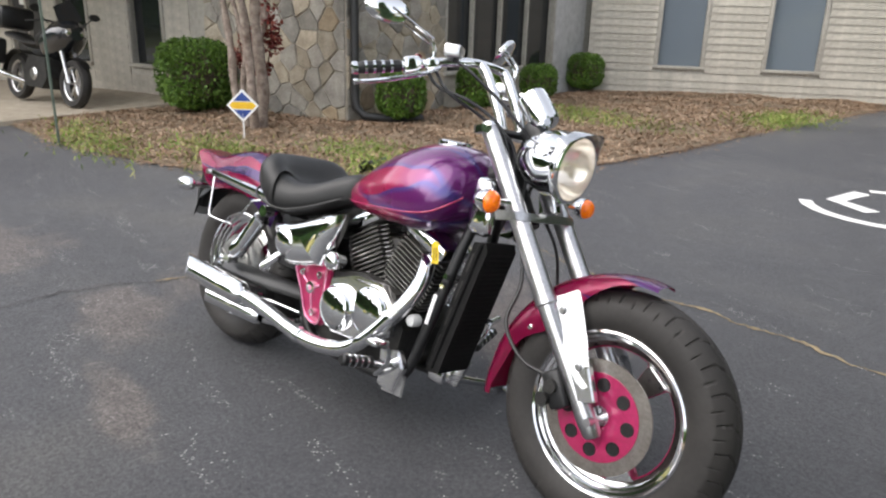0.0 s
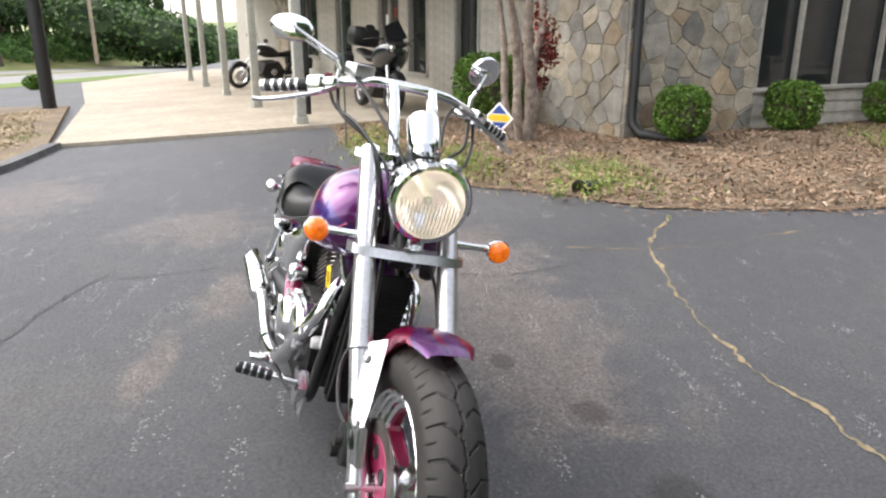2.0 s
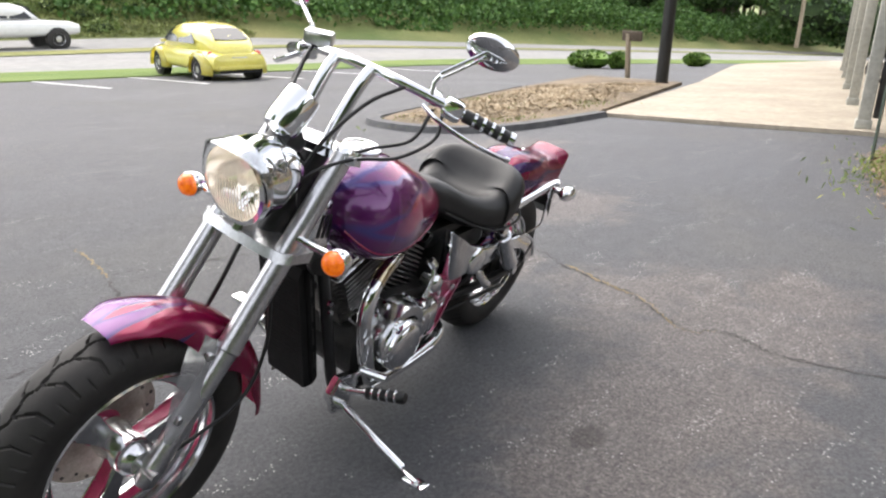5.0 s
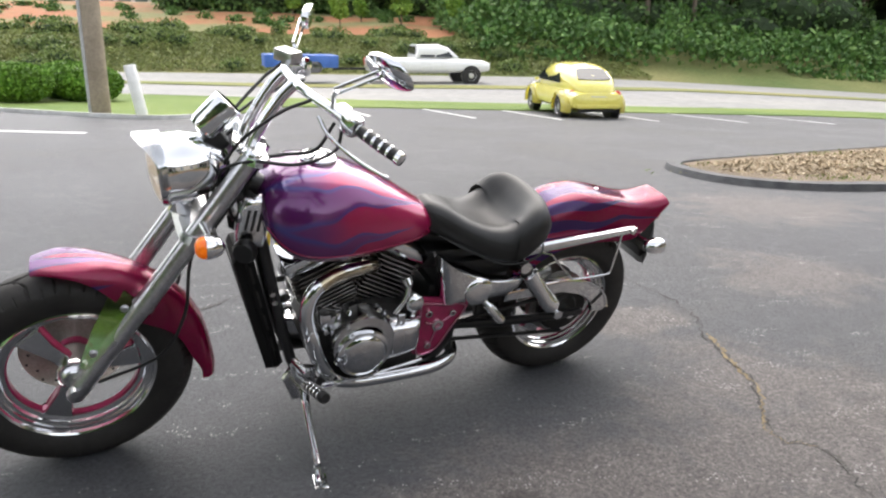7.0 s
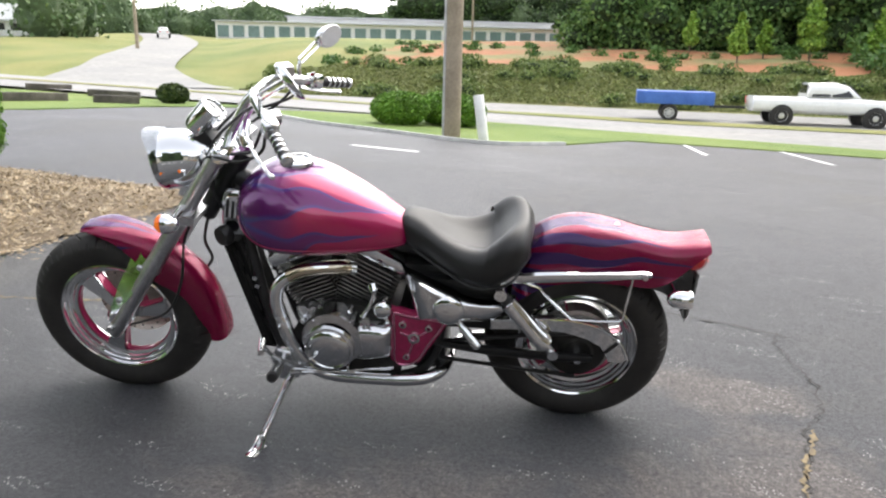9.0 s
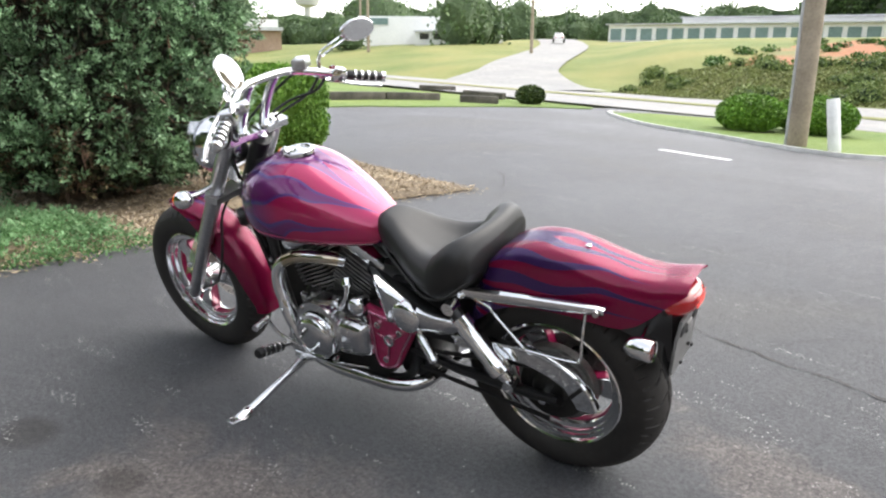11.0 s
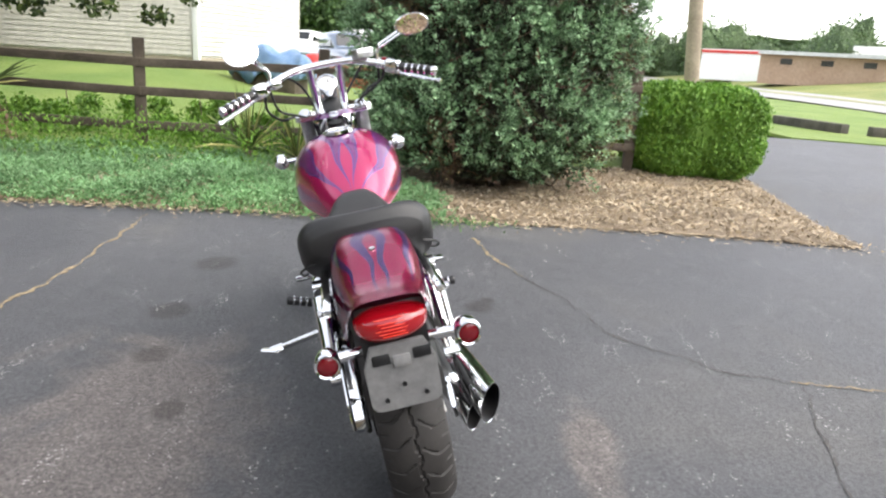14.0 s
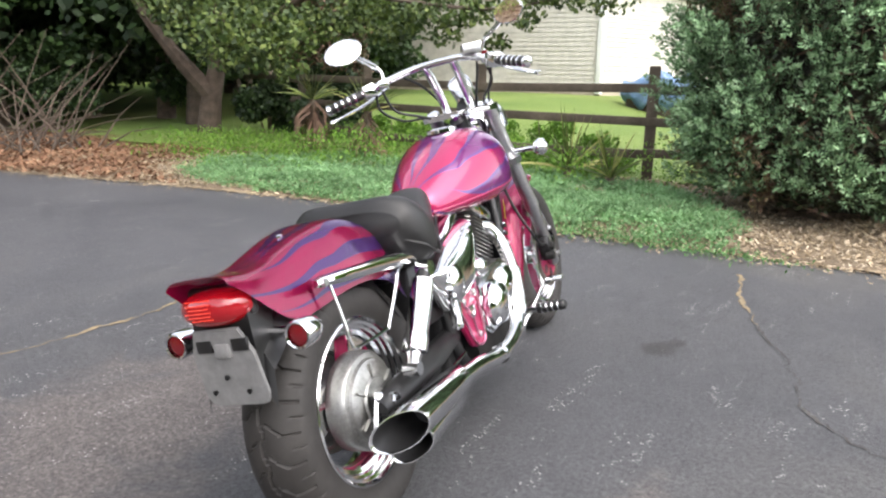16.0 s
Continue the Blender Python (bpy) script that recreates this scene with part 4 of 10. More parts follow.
# sign stake and yard sign
sp = thing("sign_stake", "thin green steel sign stake in the mulch", "sign post", pose(-5.05, 0.08, 0.0))
GREENSTEEL = speckled("green steel", (0.07, 0.1, 0.08), (0.12, 0.15, 0.12), 8, 0.6, 0.3)
part("stake", slab([(-0.022, 0), (0.022, 0), (0.022, 2.5), (-0.022, 2.5)], 0.018), GREENSTEEL, sp)
ys = thing("yard_sign", "small diamond yard sign, white edge with blue and yellow bands", "sign", pose(-4.36, 1.68, 0.0, 0, 0, 52))
SIGNBLUE = speckled("sign blue", (0.02, 0.05, 0.22), (0.03, 0.07, 0.27), 5, 0.4, bumps=0)
SIGNYEL = speckled("sign yellow", (0.7, 0.4, 0.02), (0.78, 0.48, 0.03), 5, 0.4, bumps=0)
SIGNWHITE = speckled("sign white", (0.78, 0.78, 0.78), (0.84, 0.84, 0.84), 5, 0.4, bumps=0)
D = 0.165
part("board", slab([(0, -D), (D, 0), (0, D), (-D, 0)], 0.008, pose(0, 0, 0.38)), SIGNWHITE, ys)
k = 0.135
for s in (1, -1):
    part("blue_band", slab([(-k * 0.67, s * k * 0.33), (k * 0.67, s * k * 0.33), (0, s * k)], 0.004, pose(0, -0.005, 0.38)), SIGNBLUE, ys)
    part("blue_band", slab([(-k * 0.67, s * k * 0.33), (k * 0.67, s * k * 0.33), (0, s * k)], 0.004, pose(0, 0.005, 0.38)), SIGNBLUE, ys)
    part("yellow_band", slab([(-k, 0), (-k * 0.74, k * 0.26), (k * 0.74, k * 0.26), (k, 0), (k * 0.74, -k * 0.26), (-k * 0.74, -k * 0.26)], 0.004, pose(0, s * 0.005, 0.38)), SIGNYEL, ys)
part("stake", rod((0, 0, 0), (0, 0, 0.3), 0.008, 8), SIGNWHITE, ys)


# ---------- plants ----------
def clipped_bush(x, y, w, h, seed, label):
    rng = np.random.default_rng(seed)
    z = ground_z(x, y) + 0.05
    b = thing("boxwood_bush", label, "bush", pose(x, y, z), "clipped bushes")
    n = int(5200 * w * h / 0.36)
    d = rng.normal(size=(n, 3))
    d /= np.linalg.norm(d, axis=1)[:, None]
    d = np.sign(d) * np.abs(d) ** 0.72
    d /= np.maximum(1.0, np.abs(d).max(1))[:, None]
    r = 1 - 0.3 * rng.uniform(0, 1, (n, 1)) ** 2 + 0.03 * rng.normal(size=(n, 1))
    p = d * r * (w / 2, w / 2, h / 2) + (0, 0, h / 2 + 0.03)
    leaves("crown", p, 0.026, LEAF_HEDGE, b, rng=rng, long=1.5)
    # solid dark core closes the view through the leaves
    part("dark_core", lathe([(0, -0.42 * h), (0.36 * w, -0.3 * h), (0.4 * w, 0.2 * h), (0.2 * w, 0.38 * h), (0, 0.4 * h)], 16, pose(0, 0, h / 2, 90, 0, 0)), BARK_DARK, b, "dark solid core behind the leaves")
    part("stem", rod((0, 0, -0.05), (0, 0, 0.2), 0.03, 8), BARK, b)


for i, (x, y, w, h) in enumerate([(-6.55, 1.95, 0.92, 0.86), (-4.75, 3.84, 0.56, 0.58), (-5.22, 5.45, 0.6, 0.58), (-5.78, 7.12, 0.54, 0.52), (-6.55, 9.0, 0.62, 0.62)]):
    clipped_bush(x, y, w, h, 20 + i, "clipped round green bush in the mulch bed")

cm = thing("crape_myrtle", "small tree with several smooth pale trunks by the stone wall", "tree", pose(-5.0, 2.1, 0.0))
rng0 = random.Random(8)
for i, (a, b, r) in enumerate(((0.07, 0.0, 0.055), (-0.1, 0.08, 0.05), (0.13, -0.11, 0.045), (-0.04, -0.14, 0.04), (-0.17, -0.03, 0.03))):
    p = [(a * 0.6, b * 0.6, -0.05)]
    for q in range(1, 8):
        z = 0.42 * q
        p.append((a * (0.8 + 0.42 * q) + rng0.uniform(-0.05, 0.05), b * (0.8 + 0.45 * q) + rng0.uniform(-0.05, 0.05), z))
    pts = curve_through(p, 5)
    part("trunk", tube(pts, [r * (1.25 - 0.75 * k / len(pts)) * (1 + 0.12 * math.sin(k * 1.3 + i)) for k in range(len(pts))], 12), BARK_PALE, cm)
    e = Vector(p[4])
    part("trunk", tube(curve_through([tuple(e), tuple(e + Vector((rng0.uniform(-0.25, 0.25), rng0.uniform(-0.25, 0.25), 0.5))), tuple(e + Vector((rng0.uniform(-0.5, 0.5), rng0.uniform(-0.5, 0.5), 1.2)))], 4), [r * 0.5 * (1 - 0.07 * k) for k in range(9)], 8), BARK_PALE, cm)
rngc = np.random.default_rng(3)
leaves("crown", in_blobs(rngc, [(0, 0, 3.0, 0.9, 0.9, 0.5), (0.4, 0.3, 3.2, 0.6, 0.6, 0.4)], 3500), 0.05, LEAF_TREE, cm, rng=rngc)
rm = thing("maroon_shrub", "thin shrub with maroon leaves against the stone wall", "shrub", pose(-5.5, 2.27, 0.0))
for a in (-0.1, 0.05, 0.16):
    part("stem", tube(curve_through([(0, 0, 0), (a, a * 0.4, 0.5), (a * 1.8, a, 1.1)], 4), 0.008, 6), BARK, rm)
leaves("foliage", in_blobs(rngc, [(-0.22, -0.05, 0.75, 0.12, 0.12, 0.12), (-0.1, 0, 0.98, 0.14, 0.12, 0.14), (0.05, 0, 0.85, 0.12, 0.12, 0.1), (0.24, 0.1, 1.2, 0.18, 0.16, 0.22), (0.3, 0.12, 0.95, 0.14, 0.12, 0.14), (0.14, 0.05, 0.66, 0.14, 0.12, 0.1), (0.12, 0.06, 1.42, 0.12, 0.1, 0.16)], 1300, 0.95), 0.034, LEAF_RED, rm, rng=rngc)


def sprays(name, roots, dirs, lengths, widths, n, size, materials, parent, rng, split=0.55):
    """Feathery sprays of small scale leaves; the younger leaves near the tips go to a second mesh."""
    roots, dirs = np.asarray(roots, float), np.asarray(dirs, float)
    dirs = dirs / np.linalg.norm(dirs, axis=1)[:, None]
    m = len(roots)
    k = np.repeat(np.arange(m), n)
    u = rng.uniform(0, 1, (m * n, 1)) ** 0.75
    side = np.cross(dirs[k], rng.normal(size=(m * n, 3)))
    side /= np.linalg.norm(side, axis=1)[:, None]
    w = np.asarray(widths, float)[k][:, None] * np.sqrt(rng.uniform(0, 1, (m * n, 1))) * np.minimum(1.0, u * 3 + 0.2) * np.sqrt(1.04 - u)
    c = roots[k] + dirs[k] * np.asarray(lengths, float)[k][:, None] * u + side * w
    a = dirs[k] + 0.75 * side + 0.35 * rng.normal(size=(m * n, 3))
    a /= np.linalg.norm(a, axis=1)[:, None]
    b = np.cross(a, rng.normal(size=(m * n, 3)))
    b /= np.linalg.norm(b, axis=1)[:, None]
    s = size * rng.uniform(0.6, 1.35, (m * n, 1))
    v = np.stack([c - a * s * 0.6, c + b * s * 0.42, c + a * s * 1.5, c - b * s * 0.42], 1)
    tips = u[:, 0] > split + 0.12 * rng.normal(size=m * n)
    out = []
    for mask, mat, nm in ((~tips, materials[0], name), (tips, materials[1], "tip_" + name)):
        q = v[mask].reshape(-1, 3)
        me = bpy.data.meshes.new(nm)
        me.from_pydata(q.tolist(), [], np.arange(len(q)).reshape(-1, 4).tolist())
        me.materials.append(mat)
        ob = new(nm, me)
        if parent is not None:
            ob.parent = parent
        out.append(ob)
    return out


LEAF_JUNTIP = island_leaves("pale juniper tips", (0.12, 0.22, 0.105), (0.2, 0.325, 0.165), (0.29, 0.425, 0.245))
LEAF_JUNBROWN = island_leaves("rusty juniper sprays", (0.07, 0.05, 0.025), (0.13, 0.095, 0.045), (0.17, 0.17, 0.08))
# core colour, dark for the shade in the juniper's gaps
JUNDARK = speckled("juniper inside painted as shade", (0.012, 0.013, 0.008), (0.035, 0.028, 0.018), 3, 0.95, fine=25, bumps=0.8, dist=0.05)


def juniper():
    rng = np.random.default_rng(31)
    j = thing("juniper", "huge ragged blue-green juniper with brown gaps beside the lot", "shrub", pose(5.4, -0.5, 0.03))

    def girth(a, z):
        low = 0.66 + 0.34 * ease(z, 0.1, 0.75)
        return 1.5 * low * (1 - 0.3 * max(0, z - 1.5) / 2.6) + 0.2 * noise.noise((1.6 * math.cos(a), 1.6 * math.sin(a), z * 1.3)) + 0.1 * noise.noise((4 * math.cos(a), 4 * math.sin(a), z * 3.1))

    roots, dirs, lens, wids, brown = [], [], [], [], []
    for k in range(520):
        a = 2 * math.pi * ((k * 0.5698403) % 1.0) + rng.uniform(-0.12, 0.12)
        z = 0.3 + 4.3 * ((k * 0.7548777) % 1.0)
        rr = girth(a, z) * rng.uniform(0.76, 1.03) - 0.2
        out = np.array([math.cos(a) * 0.78, math.sin(a) * 0.93, 0])
        c = out * rr + (0, 0, z - 0.08)
        rusty = noise.noise((3.0 * math.cos(a), 3.0 * math.sin(a), z * 1.1 + 7)) > 0.28 or rng.uniform() < 0.07
        for _ in range(12):
            d = out * 0.9 + rng.normal(size=3) * 0.5 + (0, 0, 0.5)
            roots.append(c + rng.normal(size=3) * 0.06)
            dirs.append(d)
            lens.append(rng.uniform(0.17, 0.34))
            wids.append(rng.uniform(0.05, 0.085))
            brown.append(rusty)
    roots, dirs, lens, wids, brown = (np.array(q) for q in (roots, dirs, lens, wids, brown))
    g = ~brown
    sprays("foliage", roots[g], dirs[g], lens[g], wids[g], 46, 0.0185, (LEAF_JUN, LEAF_JUNTIP), j, rng, 0.55)
    sprays("dead_foliage", roots[brown], dirs[brown], lens[brown], wids[brown], 40, 0.016, (LEAF_JUND, LEAF_JUNBROWN), j, rng, 0.6)
    # solid core whose dark colour is the shade seen between sprays
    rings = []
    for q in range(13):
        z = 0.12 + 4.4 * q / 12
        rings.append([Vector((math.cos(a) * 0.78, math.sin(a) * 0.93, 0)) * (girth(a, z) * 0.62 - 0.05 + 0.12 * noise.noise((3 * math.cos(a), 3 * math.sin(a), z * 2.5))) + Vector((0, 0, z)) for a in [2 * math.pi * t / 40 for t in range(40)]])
    part("dark_core", loft(rings), JUNDARK, j, "dark core painted as the shade inside the juniper")
    for k in range(22):
        a = 2 * math.pi * k / 22 + rng.uniform(-0.1, 0.1)
        e = Vector((0.7 * math.cos(a), 0.85 * math.sin(a), rng.uniform(0.25, 0.6)))
        part("limb", tube(curve_through([(0.15 * math.cos(a), 0.15 * math.sin(a), -0.05), tuple(e * 0.6), tuple(e)], 4), [0.045 - 0.004 * q for q in range(9)], 7), BARK, j)
    # inner leaves in shade-dark green around the core
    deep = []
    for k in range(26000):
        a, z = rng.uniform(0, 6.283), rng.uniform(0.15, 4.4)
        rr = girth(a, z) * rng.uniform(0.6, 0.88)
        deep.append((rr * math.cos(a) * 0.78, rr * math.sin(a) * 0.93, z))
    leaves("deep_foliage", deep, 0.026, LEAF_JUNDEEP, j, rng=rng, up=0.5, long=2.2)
    twig = []
    for k in range(1500):
        a, z = rng.uniform(0, 6.283), rng.uniform(0.1, 3.2)
        rr = girth(a, z) * rng.uniform(0.6, 0.86)
        twig.append((rr * math.cos(a) * 0.78, rr * math.sin(a) * 0.93, z))
    leaves("bare_wood", twig, 0.022, LEAF_JUND, j, rng=rng, long=9.0)


juniper()


def arborvitae():
    rng = np.random.default_rng(33)
    h = thing("arborvitae_hedge", "clipped bright green arborvitae hedge beside the juniper", "hedge", pose(7.15, -3.0, 0.05))
    n = 105000
    d = rng.normal(size=(n, 3))
    d /= np.linalg.norm(d, axis=1)[:, None]
    d = np.sign(d) * np.abs(d) ** 0.6
    d /= np.maximum(1.0, np.abs(d).max(1))[:, None]
    r = 1 - 0.22 * rng.uniform(0, 1, (n, 1)) ** 2 + 0.03 * rng.normal(size=(n, 1))
    leaves("foliage", d * r * (0.72, 0.8, 0.55) + (0, 0, 0.53), 0.0165, LEAF_ARB, h, rng=rng, up=1.5, long=2.8)
    part("inner_wood", box((0, 0, 0.46), (1.08, 1.25, 0.8), 0.15), LEAF_ARB, h, "dense inner foliage")


arborvitae()
COVER = [(3.6, -0.1), (3.7, 0.6), (3.62, 1.6), (3.52, 3.2), (3.42, 4.4), (3.5, 5.4), (4.3, 6.1), (5.2, 5.7), (6.0, 4.9), (6.3, 3.6), (6.1, 2.2), (5.7, 0.9), (5.2, 0.3), (4.5, -0.05)]
LEAF_COVERTIP = island_leaves("pale creeping tips", (0.12, 0.25, 0.1), (0.18, 0.33, 0.145), (0.25, 0.41, 0.2))
rngv = np.random.default_rng(41)
pc = scatter(rngv, COVER, 8200)
hz = np.array([(0.045 + 0.11 * max(0, noise.noise((x * 1.7, y * 1.7, 5.0)) + 0.4)) * min(1.0, 0.25 + edge_distance(COVER, x, y) / 0.35) for x, y in pc])
turn_ = rngv.uniform(0, 6.283, len(pc))
for ob_ in sprays("ground_cover", np.column_stack([pc, hz * 0.75 + 0.015]), np.column_stack([np.cos(turn_), np.sin(turn_), rngv.uniform(0.05, 0.6, len(pc))]), rngv.uniform(0.1, 0.2, len(pc)), rngv.uniform(0.03, 0.05, len(pc)), 24, 0.0125, (LEAF_COVER, LEAF_COVERTIP), None, rngv, 0.45):
    tagged(ob_, "mat of pale blue-green creeping juniper", "ground cover", kind="stuff")
tufts("weeds", [(5.6, 1.9, 0.7, 0.5, 0.4), (5.4, 3.0, 0.8, 0.9, 0.5), (5.2, 4.4, 0.9, 0.9, 0.45), (5.9, 0.9, 0.4, 0.5, 0.5), (4.8, 5.4, 0.9, 1.0, 0.35), (5.0, 6.8, 1.0, 1.0, 0.3), (6.6, 3.6, 0.8, 1.6, 0.3), (6.9, 5.2, 0.8, 1.2, 0.4), (6.4, 2.6, 0.6, 1.2, 0.25)], 16000, 0.017, LEAF_ARB, "tall weeds and seedlings along the fence", "weeds", 0.06, 9, 2.2)
tufts("edge_grass", [(3.55, y, 0.16, 0.5, 0.05) for y in (-0.1, 0.5, 1.1, 1.7, 2.3, 2.9, 3.5, 4.1)], 3000, 0.011, LEAF_COVER, "thin dry grass along the asphalt edge", "grass", 0.02, 10, 2.6)
STRAW = [(3.2, 5.0), (2.95, 5.8), (2.55, 7.2), (1.2, 12), (7.0, 12), (7.2, 8.6), (6.0, 6.6), (4.3, 6.0), (3.5, 5.4)]
LEAF_STRAW = island_leaves("pine straw", (0.11, 0.055, 0.033), (0.2, 0.105, 0.06), (0.31, 0.19, 0.115), 0.9)
chips("pine_straw", STRAW, 42000, 0.06, LEAF_STRAW, "red-brown pine straw under the trees", 0.06, seed=12)


def spiky(x, y, s, n, seed, label, stem=0.0):
    rng = random.Random(seed)
    t = thing("yucca", label, "plant", pose(x, y, 0.1))
    for k in range(n):
        a, e = rng.uniform(0, 6.28), rng.uniform(0.3, 1.35)
        L = s * rng.uniform(0.7, 1.1)
        d = Vector((math.cos(a) * math.cos(e), math.sin(a) * math.cos(e), math.sin(e)))
        p = [Vector((0, 0, 0.1 * s + stem)) + d * L * q + Vector((0, 0, -0.25 * L * (q * q) * math.cos(e))) for q in (0, 0.35, 0.7, 1.0)]
        part("leaf", tube(p, [0.016 * s, 0.022 * s, 0.016 * s, 0.001], 4, flat=0.25), LEAF_TREE if k % 3 else LEAF_WEED, t)
    part("base", rod((0, 0, -0.1), (0, 0, 0.12 * s + stem), 0.06 * s, 8), BARK, t)
    for k in range(int(stem * 130)):
        a, z = rng.uniform(0, 6.28), rng.uniform(0.2, 1.0) * stem + 0.05
        L, out = rng.uniform(0.5, 1.0) * (z + 0.1), rng.uniform(0.08, 0.26)
        p = [Vector((0.04 * math.cos(a), 0.04 * math.sin(a), z)), Vector((out * math.cos(a), out * math.sin(a), z - 0.3 * L)), Vector((out * 1.15 * math.cos(a), out * 1.15 * math.sin(a), max(0.0, z - L)))]
        part("dead_leaf", tube(p, [0.014, 0.016, 0.003], 4, flat=0.25), LEAF_JUND, t, "dead brown hanging leaf")


spiky(5.75, 2.0, 0.75, 34, 1, "spiky grey-green yucca by the fence")
spiky(5.55, 1.45, 0.6, 26, 2, "small spiky yucca by the fence")
spiky(5.7, 4.7, 0.6, 40, 3, "large spiky yucca over a skirt of dead leaves", 0.5)
spiky(5.85, 5.75, 0.62, 40, 4, "tall spiky yucca over a skirt of dead leaves", 0.6)

# rail fence
FENCE = [(6.75, -2.2), (6.5, -0.55), (6.2, 1.31), (5.92, 3.19), (6.2, 5.1), (6.9, 7.0), (7.9, 8.8), (9.0, 10.6), (10.2, 12.4)]
fn = thing("rail_fence", "dark weathered three-rail wooden fence", "fence")
for i, (x, y) in enumerate(FENCE):
    part("post", box((0, 0, 0.53), (0.11, 0.11, 1.38), 0.012, m=pose(x, y, 0.03, 0, 1.5 * math.sin(i * 2.1), 10 * i)), WOOD_OLD, fn)
for i, (a, b) in enumerate(zip(FENCE, FENCE[1:])):
    for z in (0.36, 0.7, 1.02):
        p, q = Vector((*a, z + 0.02 * math.sin(i * 3 + z * 9))), Vector((*b, z + 0.02 * math.sin(i * 5 + z * 7)))
        d = (q - p).normalized()
        m = Matrix.Translation((p + q) / 2) @ d.to_track_quat("X", "Z").to_matrix().to_4x4()
        part("rail", box((0, 0.06, 0), ((q - p).length + 0.1, 0.04, 0.09), 0.008, m=m), WOOD_OLD, fn)


def tree(name, x, y, z, trunk, limbs, blobs, n, size, mat, label, seed, bark=BARK):
    rng = np.random.default_rng(seed)
    t = thing(name, label, "tree", pose(x, y, z))
    part("trunk", tube(curve_through(trunk[0], 5), trunk[1], 12), bark, t)
    for p, r in limbs:
        pts = curve_through(p, 4)
        part("limb", tube(pts, [r * (1 - 0.8 * i / (len(pts) - 1)) for i in range(len(pts))], 8), bark, t)
    leaves("crown", in_blobs(rng, blobs, n, 0.75), size, mat, t, rng=rng, long=1.5)
    return t


def taper(r0, r1, n):
    return [r0 + (r1 - r0) * i / (n - 1) for i in range(n)]


LEAF_MAPLE = island_leaves("maple leaves", (0.016, 0.032, 0.007), (0.045, 0.075, 0.015), (0.115, 0.15, 0.036))
tree("maple_tree", 5.9, 7.0, 0.0, ([(0.4, 1.5, -0.1), (0.42, 1.5, 0.2), (0.48, 1.48, 0.7), (0.55, 1.4, 1.2), (0.5, 1.25, 2.0), (0.4, 1.1, 3.4)], [0.3, 0.25, 0.22, 0.2, 0.19] + taper(0.19, 0.07, 21)),
     [([(0.47, 1.48, 0.75), (0.05, 1.8, 1.4), (-0.35, 2.1, 2.2), (-0.6, 2.2, 3.2)], 0.15), ([(0.52, 1.4, 1.4), (0.4, -1.0, 2.2), (0.4, -2.6, 2.3)], 0.07), ([(0.5, 1.4, 1.5), (-0.9, -0.4, 2.3), (-1.6, -1.4, 2.2)], 0.06), ([(0.5, 1.3, 2.0), (0.9, -1.9, 2.7), (1.5, -3.6, 2.4), (1.8, -4.6, 2.0)], 0.05), ([(0.5, 1.3, 1.7), (-0.7, -1.6, 2.2), (-0.9, -2.8, 1.95), (-0.3, -4.0, 1.8), (0.05, -4.6, 1.9)], 0.045)],
     [(-0.9, -0.9, 2.4, 0.9, 0.8, 0.5), (-1.3, -1.3, 1.95, 0.55, 0.5, 0.3), (-1.6, -0.5, 1.85, 0.4, 0.4, 0.25), (-1.4, -1.8, 1.75, 0.4, 0.4, 0.22), (-1.15, -2.15, 1.62, 0.28, 0.28, 0.16), (-1.0, -2.9, 1.85, 0.35, 0.35, 0.2), (0.3, -1.9, 2.25, 0.8, 0.9, 0.4), (-0.5, -3.7, 1.66, 0.18, 0.2, 0.12), (-0.3, -3.95, 1.8, 0.22, 0.22, 0.14), (-0.1, -4.4, 1.66, 0.12, 0.14, 0.08), (0.05, -4.6, 1.95, 0.2, 0.25, 0.12), (0.4, -2.8, 2.1, 0.6, 0.7, 0.35), (0.2, -2.2, 1.8, 0.4, 0.5, 0.2), (1.4, -3.5, 2.2, 0.5, 0.7, 0.25), (1.7, -4.5, 2.05, 0.35, 0.5, 0.2), (-0.6, 0.6, 2.9, 1.2, 1.2, 0.7), (0.6, 0.4, 3.6, 1.7, 1.7, 0.8), (-1.3, 0.1, 2.2, 0.5, 0.6, 0.3), (-1.6, 0.9, 2.4, 0.6, 0.6, 0.35),
      (-2.25, -2.17, 1.52, 0.55, 0.55, 0.28), (-2.13, -2.28, 1.30, 0.44, 0.44, 0.22), (-1.88, -2.55, 1.42, 0.44, 0.44, 0.22), (-1.87, -2.71, 1.13, 0.24, 0.24, 0.12), (-1.29, -2.62, 1.63, 0.44, 0.44, 0.22), (-1.07, -2.90, 1.66, 0.39, 0.39, 0.19), (-0.88, -3.16, 1.52, 0.28, 0.28, 0.14), (-0.67, -3.48, 1.72, 0.39, 0.39, 0.19), (-0.56, -3.68, 1.51, 0.22, 0.22, 0.11), (-0.13, -4.04, 1.47, 0.20, 0.20, 0.10), (-0.03, -4.25, 1.80, 0.33, 0.33, 0.17), (0.15, -4.69, 1.95, 0.28, 0.28, 0.14), (-0.42, -3.92, 1.70, 0.22, 0.22, 0.11)],
     25000, 0.043, LEAF_MAPLE, "forked broad-leaved tree with drooping sprays over the fence", 51, BARK_DARK)
# leaf colour lowered to carry the deep shade behind the fence
LEAF_SHADE = island_leaves("tree leaves darkened for shade", (0.007, 0.018, 0.006), (0.018, 0.04, 0.011), (0.04, 0.072, 0.02))
